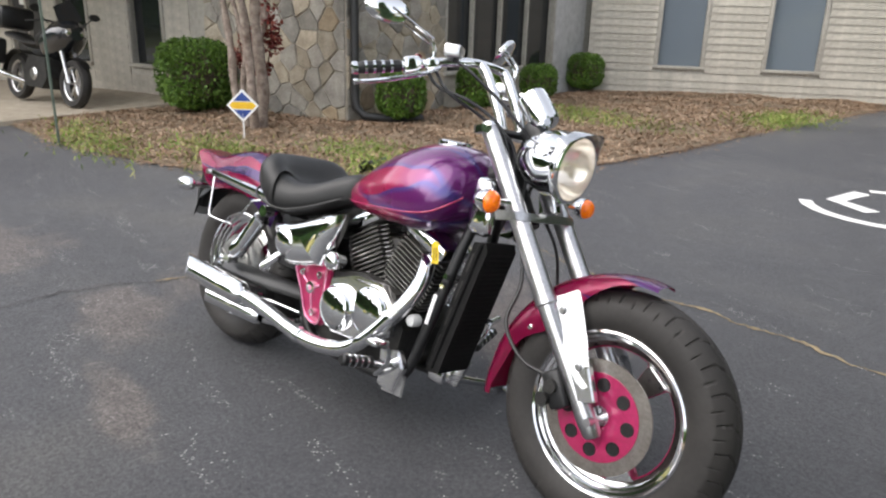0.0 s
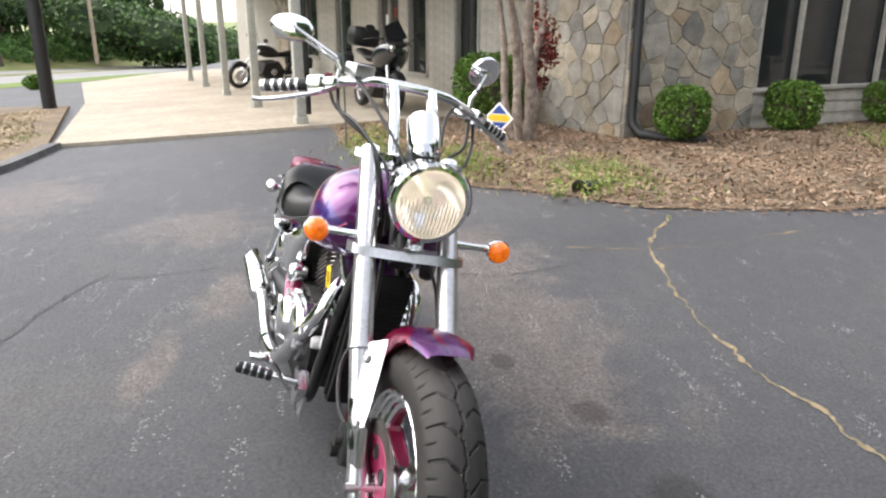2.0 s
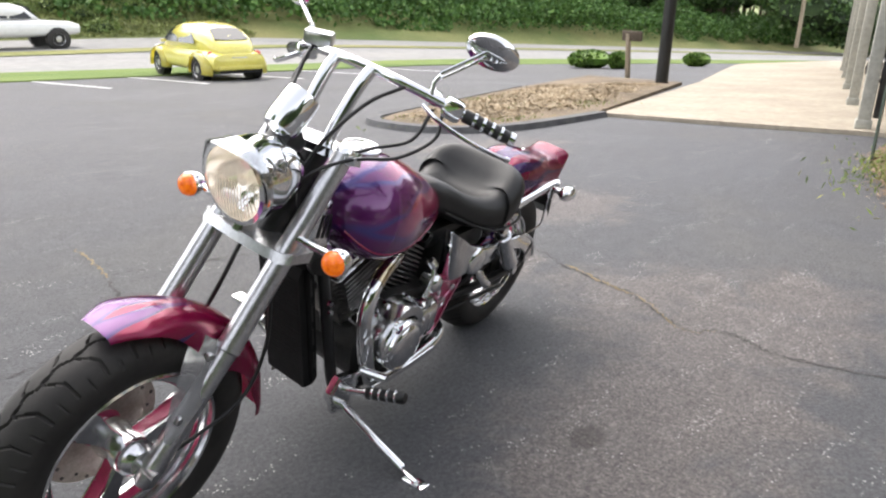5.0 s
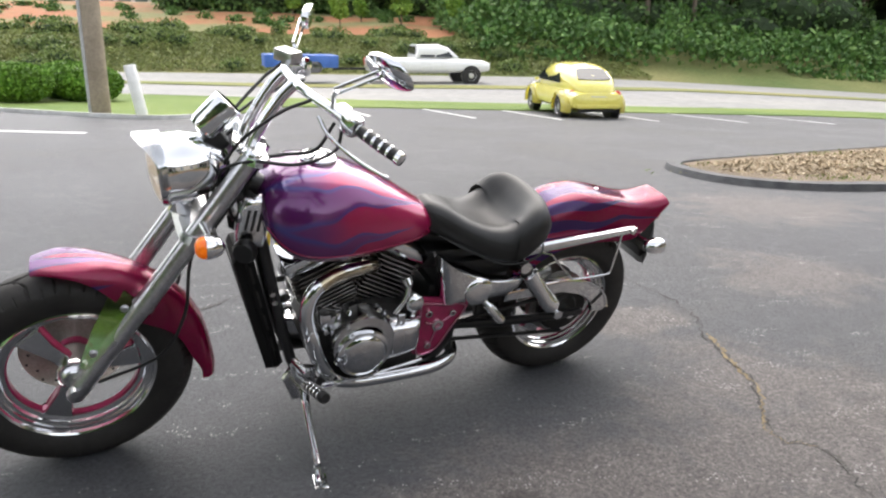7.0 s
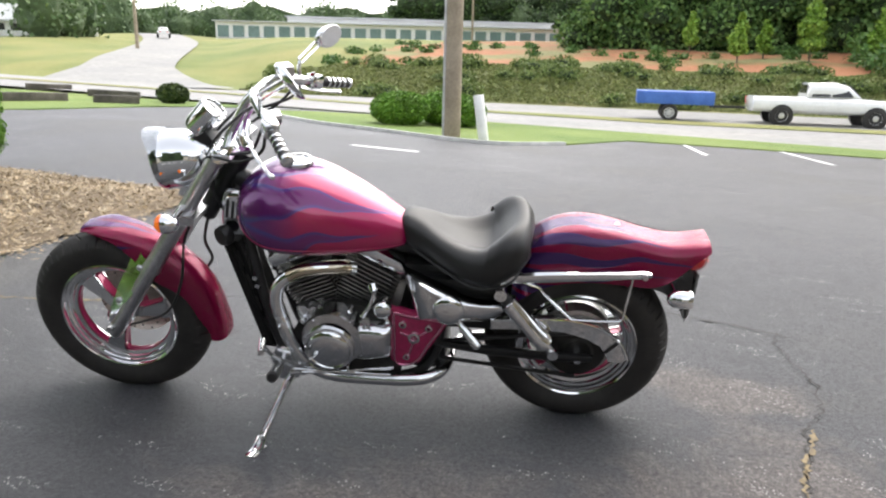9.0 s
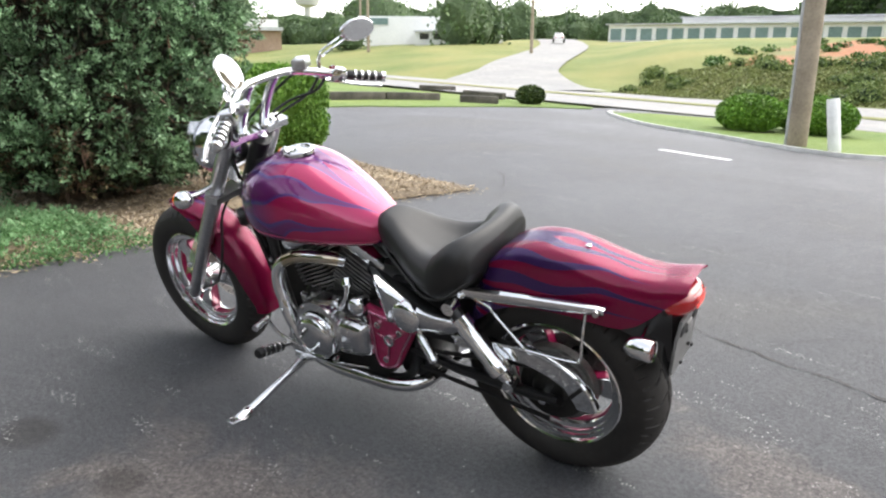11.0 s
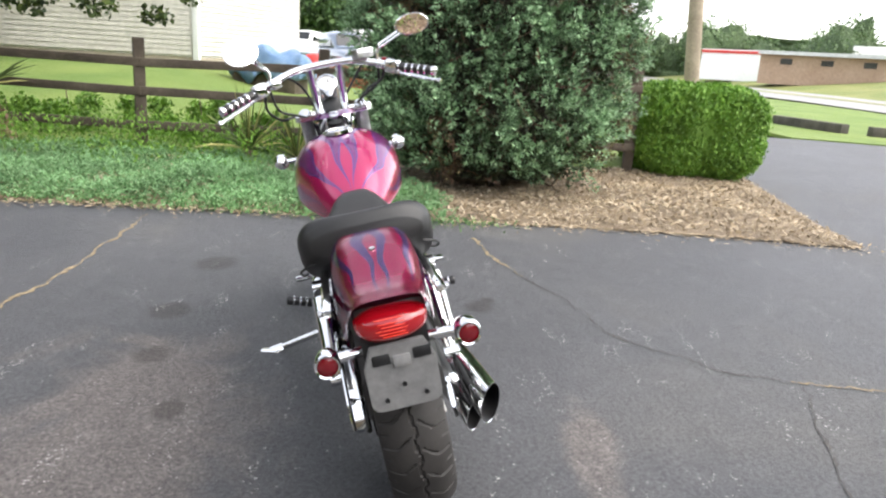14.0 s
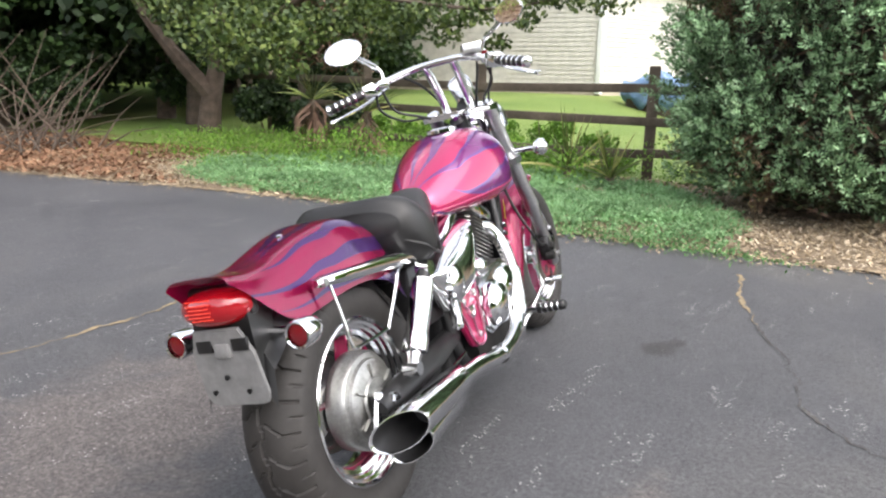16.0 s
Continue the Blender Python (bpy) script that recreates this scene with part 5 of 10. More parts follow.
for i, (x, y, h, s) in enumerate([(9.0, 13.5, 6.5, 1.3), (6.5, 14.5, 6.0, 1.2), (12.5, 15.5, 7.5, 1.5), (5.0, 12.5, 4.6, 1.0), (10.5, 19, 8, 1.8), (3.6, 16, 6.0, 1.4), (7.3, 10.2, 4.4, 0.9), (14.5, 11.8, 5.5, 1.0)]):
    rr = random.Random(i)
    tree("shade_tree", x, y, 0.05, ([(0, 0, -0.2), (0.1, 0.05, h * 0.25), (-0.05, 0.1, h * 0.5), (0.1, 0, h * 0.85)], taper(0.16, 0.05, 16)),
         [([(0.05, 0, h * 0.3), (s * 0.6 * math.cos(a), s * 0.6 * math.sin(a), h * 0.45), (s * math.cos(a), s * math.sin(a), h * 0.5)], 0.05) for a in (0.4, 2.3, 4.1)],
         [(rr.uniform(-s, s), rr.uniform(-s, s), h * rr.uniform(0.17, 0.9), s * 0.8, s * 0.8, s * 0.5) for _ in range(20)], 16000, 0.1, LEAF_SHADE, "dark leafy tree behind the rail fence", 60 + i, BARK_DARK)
# tall trees added so their mostly unseen canopy darkens the ground below
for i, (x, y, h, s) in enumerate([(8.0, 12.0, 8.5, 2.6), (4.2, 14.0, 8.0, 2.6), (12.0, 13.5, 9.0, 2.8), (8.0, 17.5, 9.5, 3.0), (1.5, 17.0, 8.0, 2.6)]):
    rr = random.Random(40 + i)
    tree("added_canopy_tree", x, y, 0.05, ([(0, 0, -0.2), (0.1, 0.05, h * 0.25), (-0.05, 0.1, h * 0.5), (0.1, 0, h * 0.85)], taper(0.2, 0.06, 16)),
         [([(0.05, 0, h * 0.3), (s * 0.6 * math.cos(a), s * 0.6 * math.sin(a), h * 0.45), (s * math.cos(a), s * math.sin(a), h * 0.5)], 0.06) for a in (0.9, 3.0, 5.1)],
         [(rr.uniform(-s, s), rr.uniform(-s, s), h * rr.uniform(0.17, 0.9), s * 0.7, s * 0.7, s * 0.42) for _ in range(24)], 24000, 0.13, LEAF_SHADE, "tall dark leafy tree added to shade the ground behind the fence", 160 + i, BARK_DARK)
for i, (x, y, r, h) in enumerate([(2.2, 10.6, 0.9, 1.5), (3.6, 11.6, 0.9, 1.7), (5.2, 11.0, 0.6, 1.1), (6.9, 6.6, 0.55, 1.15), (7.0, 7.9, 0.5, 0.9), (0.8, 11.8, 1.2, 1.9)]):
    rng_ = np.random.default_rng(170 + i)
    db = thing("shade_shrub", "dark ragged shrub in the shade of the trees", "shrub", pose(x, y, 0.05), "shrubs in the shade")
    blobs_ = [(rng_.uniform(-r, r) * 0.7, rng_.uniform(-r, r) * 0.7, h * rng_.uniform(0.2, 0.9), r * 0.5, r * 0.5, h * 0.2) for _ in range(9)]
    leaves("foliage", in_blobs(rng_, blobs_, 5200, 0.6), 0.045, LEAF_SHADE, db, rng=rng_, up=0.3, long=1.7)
    for q in range(5):
        part("stem", tube([(0, 0, -0.1), (blobs_[q][0] * 0.5, blobs_[q][1] * 0.5, h * 0.4), blobs_[q][:3]], [0.02, 0.014, 0.006], 6), BARK, db)


rng_c = np.random.default_rng(181)
dc = thing("dead_cedar", "brown half-dead cedar hanging over the rail fence", "tree", pose(7.35, 6.75, 0.05))
part("trunk", tube(curve_through([(0, 0, -0.15), (0.05, 0.02, 0.6), (-0.05, 0.08, 1.4), (0.0, 0.1, 2.4)], 4), taper(0.1, 0.03, 13), 10), BARK_DARK, dc)
for k, a in enumerate((0.3, 1.6, 2.9, 4.2, 5.4)):
    part("limb", tube(curve_through([(0, 0.05, 1.1 + 0.15 * k), (0.35 * math.cos(a), 0.35 * math.sin(a), 1.3 + 0.15 * k), (0.75 * math.cos(a), 0.75 * math.sin(a), 1.1 + 0.15 * k)], 4), taper(0.03, 0.008, 9), 6), BARK_DARK, dc)
cb = [(rng_c.uniform(-0.55, 0.55), rng_c.uniform(-0.6, 0.6), rng_c.uniform(0.85, 2.3), 0.32, 0.32, 0.26) for _ in range(15)]
leaves("dead_foliage", in_blobs(rng_c, cb, 9000, 0.8), 0.03, LEAF_JUND, dc, rng=rng_c, long=2.6)
leaves("foliage", in_blobs(rng_c, cb, 5000, 0.8), 0.035, LEAF_SHADE, dc, rng=rng_c, long=1.8)


def dark_growth(name, line, h0, h1, depth, seed, label, mat=None):
    """A bumpy foliage sheet behind nearer trees, coloured dark for the shade there."""
    bm = bmesh.new()
    rows = []
    pts = curve_through([(x, y, 0) for x, y in line], 10)
    for i, p in enumerate(pts):
        d = (pts[min(i + 1, len(pts) - 1)] - pts[max(i - 1, 0)]).normalized()
        row = []
        top = h0 + (h1 - h0) * (0.5 + 0.8 * noise.noise((p.x * 0.13, p.y * 0.13, seed)))
        for q in range(13):
            z = top * q / 12
            k = depth * (noise.noise((p.x * 0.5, p.y * 0.5, z * 0.5 + seed)) + 0.5 * noise.noise((p.x * 1.6, p.y * 1.6, z * 1.6)))
            row.append(bm.verts.new((p.x - d.y * k, p.y + d.x * k, z - 0.3 + (LAND_AT(p.x, p.y)))))
        rows.append(row)
    for a, b in zip(rows, rows[1:]):
        for j in range(12):
            bm.faces.new((a[j], a[j + 1], b[j + 1], b[j]))
    tagged(part(name, bm, mat or SHADE_GREEN, smooth=False), label, "woodland", kind="stuff")


def LAND_AT(x, y):
    return land_z(x, y) if y < -36 else 0.0


# near-black greens put the shade deep inside foliage into the colour
SHADE_GREEN = speckled("inner foliage painted as shade", (0.008, 0.02, 0.006), (0.03, 0.055, 0.015), 0.8, 0.95, fine=7, bumps=1.0, dist=0.1)
# distance haze is put into this paler green
HORIZON = speckled("far foliage tinted for haze", (0.045, 0.075, 0.035), (0.085, 0.125, 0.055), 0.3, 0.95, fine=2.0, bumps=1.0, dist=0.3)
dark_growth("thicket", [(-3, 22), (3, 24), (9, 25), (15, 23), (19, 18.5)], 11, 15, 1.2, 3.0, "dark foliage sheet painted as deep shade behind the lawn trees")
dark_growth("thicket", [(-6, 14), (0, 12.6), (3.5, 12.8), (5.5, 14.5), (7, 18)], 4.5, 6.5, 0.9, 6.0, "dark foliage sheet painted as shade under the trees")
tg = thing("brush_pile", "tangle of bare brown twigs under the trees", "brush", pose(3.4, 9.0, 0.0))
rb = random.Random(4)
for k in range(60):
    a, e = rb.uniform(0, 6.28), rb.uniform(0.1, 1.2)
    L = rb.uniform(0.8, 1.9)
    o = Vector((rb.uniform(-0.8, 0.8), rb.uniform(-1.2, 1.2), 0.1))
    part("twig", tube([o, o + Vector((math.cos(a) * math.cos(e), math.sin(a) * math.cos(e), math.sin(e))) * L * 0.5 + Vector((0, 0, 0.08)), o + Vector((math.cos(a) * math.cos(e), math.sin(a) * math.cos(e), math.sin(e))) * L], [0.014, 0.009, 0.003], 5), BARK_DARK if k % 3 else WOOD_OLD, tg)


def rounded_shrub(x, y, rx, ry, h, n, mat, seed, label, size=0.06):
    rng = np.random.default_rng(seed)
    s = thing("round_shrub", label, "shrub", pose(x, y, ground_z(x, y) + 0.05), "round shrubs")
    leaves("foliage", in_blobs(rng, [(0, 0, h * 0.45, rx, ry, h * 0.55)], n, 0.25), size, mat, s, rng=rng)
    part("inner_wood", lathe([(0, -0.4 * h), (0.8 * rx, -0.25 * h), (0.82 * rx, 0.1 * h), (0.5 * rx, 0.4 * h), (0, 0.46 * h)], 16, pose(0, 0, h * 0.45, 90, 0, 0)), mat, s, "dense inner foliage")


for i, (x, y, r, h) in enumerate([(6.3, -15.3, 0.78, 0.8), (5.6, -17.0, 0.82, 0.85), (5.0, -16.1, 0.76, 0.8)]):
    rounded_shrub(x, y, r, r, h, 8000, LEAF_ARB, 80 + i, "clipped round evergreen shrub by the utility pole", 0.05)
for i, (x, y, r, h) in enumerate([(-17.8, -11.5, 0.6, 0.5), (-17.7, -10.4, 0.3, 0.45), (-22, -10, 0.4, 0.4)]):
    rounded_shrub(x, y, r * 1.4, r, h, 1500, LEAF_HEDGE, 90 + i, "low round shrub by the road", 0.07)
rounded_shrub(14.7, -17.4, 0.5, 0.45, 0.6, 1500, LEAF_TREE, 95, "straggly dark shrub beside the timbers", 0.08)

# poles
up_ = thing("utility_pole", "weathered brown wooden utility pole at the lot's edge", "pole", pose(4.0, -12.15, ground_z(4.0, -12.15)))
part("shaft", tube([(0, 0, -0.2), (0, 0, 4), (0.02, 0, 10)], [0.175, 0.165, 0.14], 16), POLEWOOD, up_)
part("conduit", tube([(0.17, 0.06, 0), (0.17, 0.06, 8)], 0.035, 8), PANEL, up_, "grey conduit")
bo = thing("bollard", "leaning white metal bollard beside the utility pole", "bollard", pose(3.25, -11.9, ground_z(3.3, -11.9) - 0.05, 0, 9, 0))
part("tube", tube([(0, 0, 0), (0, 0, 0.95), (0, 0, 0.97)], [0.105, 0.105, 0.09], 16), WHITE_LINE, bo)
bp = thing("lamp_post", "dark lamp post in the planting island", "lamp post", pose(-11.8, -5.7, ground_z(-11.8, -5.7)))
part("shaft", tube([(0, 0, -0.1), (0, 0, 3), (0, 0, 7)], [0.13, 0.12, 0.1], 12), BLACKMETAL, bp)
ws = thing("wooden_sign_post", "short leaning wooden post with a small board", "sign post", pose(-13.05, -7.25, ground_z(-13, -7.25), 0, 8, 0))
part("post", box((0, 0, 0.5), (0.09, 0.09, 1.1), 0.01), POLEWOOD, ws)
part("board", box((0.0, 0.1, 1.0), (0.05, 0.5, 0.22), 0.01), WOOD_OLD, ws)
ub = thing("utility_pole", "tall brown wooden utility pole beyond the hedge", "pole", pose(17.0, -6.15, -0.1))
part("shaft", tube([(0, 0, -0.2), (-0.06, 0.43, 5), (-0.13, 0.95, 11)], [0.19, 0.17, 0.14], 14), POLEWOOD, ub)
for i, (x, y, h) in enumerate([(52, -62, 11), (72, -55, 12), (88, -66, 11), (28, -105, 12), (-70, -24, 9)]):
    p = thing("utility_pole", "distant wooden utility pole", "pole", pose(x, y, -0.3 - (road_drop(x) if x < -14 else 0.0)))
    part("shaft", tube([(0, 0, 0), (0, 0, h)], [0.2, 0.14], 8), POLEWOOD, p)

# landscape timbers
for i, (a, b) in enumerate([((16.4, -10.4), (16.4, -12.5)), ((16.4, -12.55), (16.2, -14.6)), ((15.4, -14.8), (14.7, -15.8)), ((19.0, -18.6), (17.2, -18.9)), ((23.5, -20.3), (22.8, -21.8)), ((19.5, -9.4), (16.8, -10.0))]):
    p, q = Vector((*a, ground_z(*a) + 0.13)), Vector((*b, ground_z(*b) + 0.13))
    d = (q - p).normalized()
    t = thing("landscape_timber", "old grey landscape timber lying on the grass", "timber", Matrix.Translation((p + q) / 2) @ d.to_track_quat("X", "Z").to_matrix().to_4x4(), "timbers")
    part("beam", box((0, 0, 0), ((q - p).length, 0.24, 0.26), 0.02), TIMBER, t)


# ---------- far land ----------
def ball_template(level):
    bm = bmesh.new()
    bmesh.ops.create_icosphere(bm, subdivisions=level, radius=1.0)
    v = np.array([q.co[:] for q in bm.verts])
    bm.verts.index_update()
    f = np.array([[q.index for q in face.verts] for face in bm.faces])
    bm.free()
    return v, f


def foliage_hearts(name, blobs, k, mat, seed, label, category):
    """Lumpy solid foliage hearts inside the leaves, one a clump, dark as painted shade."""
    v, f = ball_template(2)
    rng = np.random.default_rng(seed)
    vs, fs = [], []
    for i, bl in enumerate(blobs):
        r = k * (1 + 0.16 * rng.normal(size=(len(v), 1)))
        vs.append(v * r * np.array(bl[3:6]) + np.array(bl[:3]))
        fs.append(f + i * len(v))
    me = bpy.data.meshes.new(name)
    me.from_pydata(np.concatenate(vs).tolist(), [], np.concatenate(fs).tolist())
    me.materials.append(mat)
    tagged(new(name, me), label, category, kind="stuff")


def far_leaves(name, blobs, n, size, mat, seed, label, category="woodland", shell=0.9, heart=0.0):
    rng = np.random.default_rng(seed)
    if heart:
        # darker material makes the gaps between leaves read as shade
        foliage_hearts(name + "_heart", blobs, heart, SHADE_GREEN if mat is not LEAF_HORIZON else HORIZON, seed, "dense shade-dark inside of the " + label, category)
    return tagged(leaves(name, in_blobs(rng, blobs, n, shell), size, mat, rng=rng, up=0.2, long=1.3), label, category, kind="stuff")


# leaf tones lightened to carry the haze of distance
LEAF_HORIZON = island_leaves("far leaves tinted for haze", (0.045, 0.085, 0.03), (0.08, 0.135, 0.05), (0.125, 0.185, 0.075))
LEAF_BUSH = island_leaves("bank bush leaves", (0.085, 0.13, 0.035), (0.14, 0.195, 0.05), (0.21, 0.26, 0.085))
LEAF_EDGE = island_leaves("woods edge leaves", (0.045, 0.1, 0.025), (0.09, 0.175, 0.045), (0.165, 0.26, 0.075))
LEAF_VINE = island_leaves("vine leaves", (0.032, 0.085, 0.016), (0.065, 0.145, 0.03), (0.12, 0.21, 0.05))
rw_ = random.Random(77)
blobs, trunks = [], bmesh.new()
for k in range(300):
    x = rw_.uniform(-158, 6)
    dd = rw_.uniform(30, 62) if x > -18 else rw_.uniform(13, 48)
    y = far_edge(x) - dd
    g = land_z(x, y)
    h = rw_.uniform(15, 24) * (0.85 if x > 5 else 1)
    tube([(x, y, g - 1), (x + rw_.uniform(-0.3, 0.3), y, g + h * 0.8)], [0.2, 0.08], 6, trunks)
    for q in range(5):
        z = g + h * rw_.uniform(0.3, 1.0)
        blobs.append((x + rw_.uniform(-2, 2), y + rw_.uniform(-1, 2), z, rw_.uniform(1.6, 3.2), rw_.uniform(1.6, 3.0), rw_.uniform(1.2, 2.4)))
for k in range(46):
    t = rw_.random()
    x, y = 54 - 50 * t + rw_.uniform(-2, 2), -142 - 10 * t + rw_.uniform(-8, 3)
    h = rw_.uniform(9, 14)
    for q in range(4):
        blobs.append((x + rw_.uniform(-2, 2), y + rw_.uniform(-1, 2), 2.5 + h * rw_.uniform(0.1, 1.0), rw_.uniform(2.0, 3.4), rw_.uniform(1.6, 3.0), rw_.uniform(1.6, 2.6)))
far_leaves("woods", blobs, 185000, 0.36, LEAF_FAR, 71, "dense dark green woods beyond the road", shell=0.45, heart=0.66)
# dark sheets that paint the shade deep in the woods
dark_growth("woods_shade", [(9, -128), (2, -110), (-15, -98), (-30, -80), (-60, -68), (-100, -66), (-160, -70)], 18, 26, 3.0, 9.0, "dark foliage sheet painted as shade inside the woods")
dark_growth("woods_shade", [(56, -150), (30, -158), (4, -160)], 11, 14, 2.0, 2.0, "dark foliage sheet painted as shade inside the far woods")
dark_growth("horizon_depth", [(20, -205), (70, -200), (130, -170), (180, -120), (205, -75), (210, -30), (200, 30), (170, 90), (120, 140)], 7, 11, 2.0, 5.0, "distant line of trees against the sky", HORIZON)
# dark fence wood stands in for shaded trunk bark
tagged(part("woods_trunks", trunks, WOOD_OLD), "straight dark trunks of the woods", "woodland", kind="stuff")
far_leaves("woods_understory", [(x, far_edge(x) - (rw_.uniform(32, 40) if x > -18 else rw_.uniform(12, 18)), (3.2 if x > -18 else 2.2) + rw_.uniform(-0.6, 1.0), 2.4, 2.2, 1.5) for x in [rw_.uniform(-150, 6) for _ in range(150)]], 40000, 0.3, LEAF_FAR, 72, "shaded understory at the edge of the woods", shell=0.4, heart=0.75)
# bank growth: rough along the bank, thick vines further along
def growth(name, x0, x1, d0, d1, n, size, high, mat, seed, label):
    """Leaves over the face of the bank, in lumps of uneven height."""
    rng = np.random.default_rng(seed)
    pts = []
    for x, d, u in zip(rng.uniform(x0, x1, n), rng.uniform(d0, d1, n), rng.uniform(0, 1, n)):
        y = far_edge(x) - d
        lump = max(0.0, 0.5 + 0.9 * noise.noise((x * 0.24, y * 0.24, seed)) + 0.45 * noise.noise((x * 0.7, y * 0.7, seed)))
        pts.append((x, y, land_z(x, y) + high * lump * math.sqrt(u)))
    return tagged(leaves(name, pts, size, mat, rng=rng, up=0.3, long=1.5), label, "undergrowth", kind="stuff")


far_leaves("woods_edge", [(x, far_edge(x) - d, 3.0 + rw_.uniform(0.0, 7.5), rw_.uniform(1.5, 2.6), rw_.uniform(1.4, 2.2), rw_.uniform(1.1, 2.0)) for x, d in [(rw_.uniform(-22, 8), rw_.uniform(27, 34)) for _ in range(110)]], 46000, 0.27, LEAF_EDGE, 171, "leafy lighter green trees along the edge of the woods", shell=0.5, heart=0.6)
growth("bank_growth", -20, 25, 0.4, 8.5, 80000, 0.085, 0.3, LEAF_BANK, 73, "rough grass and weeds on the bank")
far_leaves("clay_weeds", [(x, far_edge(x) - d, land_z(x, far_edge(x) - d) + 0.15, 0.7, 0.6, 0.35) for x, d in [(rw_.uniform(-16, 26), rw_.uniform(8.5, 30)) for _ in range(60)]], 9000, 0.16, LEAF_VINE, 79, "low green bushes on the clay", "undergrowth")
far_leaves("bank_bushes", [(x, far_edge(x) - d, land_z(x, far_edge(x) - d) + 0.2, w, w * 0.8, w * rw_.uniform(0.4, 0.75)) for x, d, w in [(rw_.uniform(-20, 27), rw_.choice((1.5, 4, 6.5, 7.5, 8.5)) + rw_.uniform(-1, 1), rw_.uniform(0.5, 1.15)) for _ in range(80)]], 52000, 0.1, LEAF_BUSH, 78, "scattered green bushes growing over the bank", "undergrowth", shell=0.7, heart=0.55)
growth("vines", -110, -11, 2.6, 18, 92000, 0.21, 2.6, LEAF_VINE, 74, "thick green vines covering the bank")
for i, (x, d, h) in enumerate([(-4.5, 16, 3.2), (-9, 17, 4.4), (-12.5, 15, 3.4), (2.5, 30, 2.6), (-17, 15, 3.0), (-1.6, 24, 3.0), (0.4, 40, 3.6), (-6.5, 20, 2.6)]):
    y = far_edge(x) - d
    tree("young_tree", x, y, land_z(x, y), ([(0, 0, -0.3), (0.05, 0, h * 0.5), (0, 0, h * 0.9)], taper(0.06, 0.02, 11)), [],
         [(0, 0, h * 0.3, h * 0.2, h * 0.2, h * 0.14), (0.1, 0, h * 0.5, h * 0.2, h * 0.2, h * 0.16), (-0.05, 0, h * 0.72, h * 0.14, h * 0.14, h * 0.16), (0, 0, h * 0.92, h * 0.07, h * 0.07, h * 0.12)], 1500, 0.17, LEAF_BRIGHT, "young bright green tree above the bank", 110 + i)

# horizon trees on the open side
hb = []
for k in range(260):
    b = radians(rw_.uniform(-97, 45))
    r = rw_.uniform(150, 215)
    h = rw_.uniform(7, 12.5)
    hb.append((r * math.cos(b), r * math.sin(b), 2.5 + h * 0.4, rw_.uniform(3, 6), rw_.uniform(3, 6), h * 0.55))
for b, r, h, w in ((-38.5, 118, 11.5, 5), (-37, 122, 10, 4), (-44.3, 96, 9, 4), (-45.6, 100, 9, 3.8), (-46.7, 104, 8, 3.4), (-59.5, 150, 8, 5), (-36, 100, 5.5, 3)):
    a = radians(b)
    hb.append((r * math.cos(a), r * math.sin(a), 1.0 + h * 0.5, w, w, h * 0.56))
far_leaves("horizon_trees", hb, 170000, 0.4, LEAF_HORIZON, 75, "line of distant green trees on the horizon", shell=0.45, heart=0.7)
wt = []
for k in range(70):
    b = radians(rw_.uniform(-200, -160))
    r = rw_.uniform(78, 100)
    rise = 2.2 - 0.27 * min(10.0, max(-2.0, -160.0 - math.degrees(b))) + rw_.uniform(-0.5, 0.2)
    tall = rw_.uniform(2.0, 3.4)
    wt.append((r * math.cos(b), r * math.sin(b), 1.4 + r * math.tan(radians(rise)) - tall, rw_.uniform(3, 5), rw_.uniform(3, 5), tall))
far_leaves("horizon_trees", wt, 40000, 0.32, LEAF_FAR, 76, "distant wooded hillside down the road", shell=0.45, heart=0.7)


def block(name, label, category, p, q, z0, z1, depth, mat):
    """A long plain building whose front runs from p to q."""
    p, q = Vector((*p, 0)), Vector((*q, 0))
    d = (q - p).normalized()
    b = thing(name, label, category, Matrix(((d.x, -d.y, 0, p.x), (d.y, d.x, 0, p.y), (0, 0, 1, z0), (0, 0, 0, 1))))
    L = (q - p).length
    part("wall", box((L / 2, depth / 2, (z1 - z0) / 2 - 1.25), (L, abs(depth), z1 - z0 + 2.5)), mat, b)
    return b, L, z1 - z0


FARWHITE = speckled("white metal cladding", (0.74, 0.74, 0.74), (0.82, 0.82, 0.81), 0.3, 0.6, bumps=0)
FARGREEN = speckled("green roller door", (0.13, 0.2, 0.19), (0.17, 0.25, 0.24), 0.5, 0.6, bumps=0)
ROOFGREY = speckled("grey metal roof", (0.42, 0.43, 0.44), (0.52, 0.53, 0.54), 0.3, 0.5, bumps=0)
BRICKFAR = speckled("brown far brick", (0.3, 0.2, 0.14), (0.38, 0.27, 0.2), 0.3, 0.8, bumps=0)
st_, L, h = block("storage_building", "long low white storage building with green roller doors", "building", (69, -101.5), (10, -122), 3.9, 6.4, 9, FARWHITE)
n = 26
for i in range(n):
    part("roller_door", box((L * (i + 0.5) / n, -0.06, h * 0.42), (L / n * 0.72, 0.1, h * 0.7)), FARGREEN, st_)
part("roof", slab([(-0.3, h), (L + 0.3, h), (L + 0.3, h + 0.15), (-0.3, h + 0.15)], 11, pose(0, 4.5, 0)), ROOFGREY, st_)
s2, L, h = block("storage_building", "second long white storage building behind the first", "building", (62, -112), (20, -128), 4.6, 7.7, 9, FARWHITE)
part("roof", slab([(-0.3, h), (L + 0.3, h), (L + 0.3, h + 0.15), (-0.3, h + 0.15)], 11, pose(0, 4.5, 0)), ROOFGREY, s2)
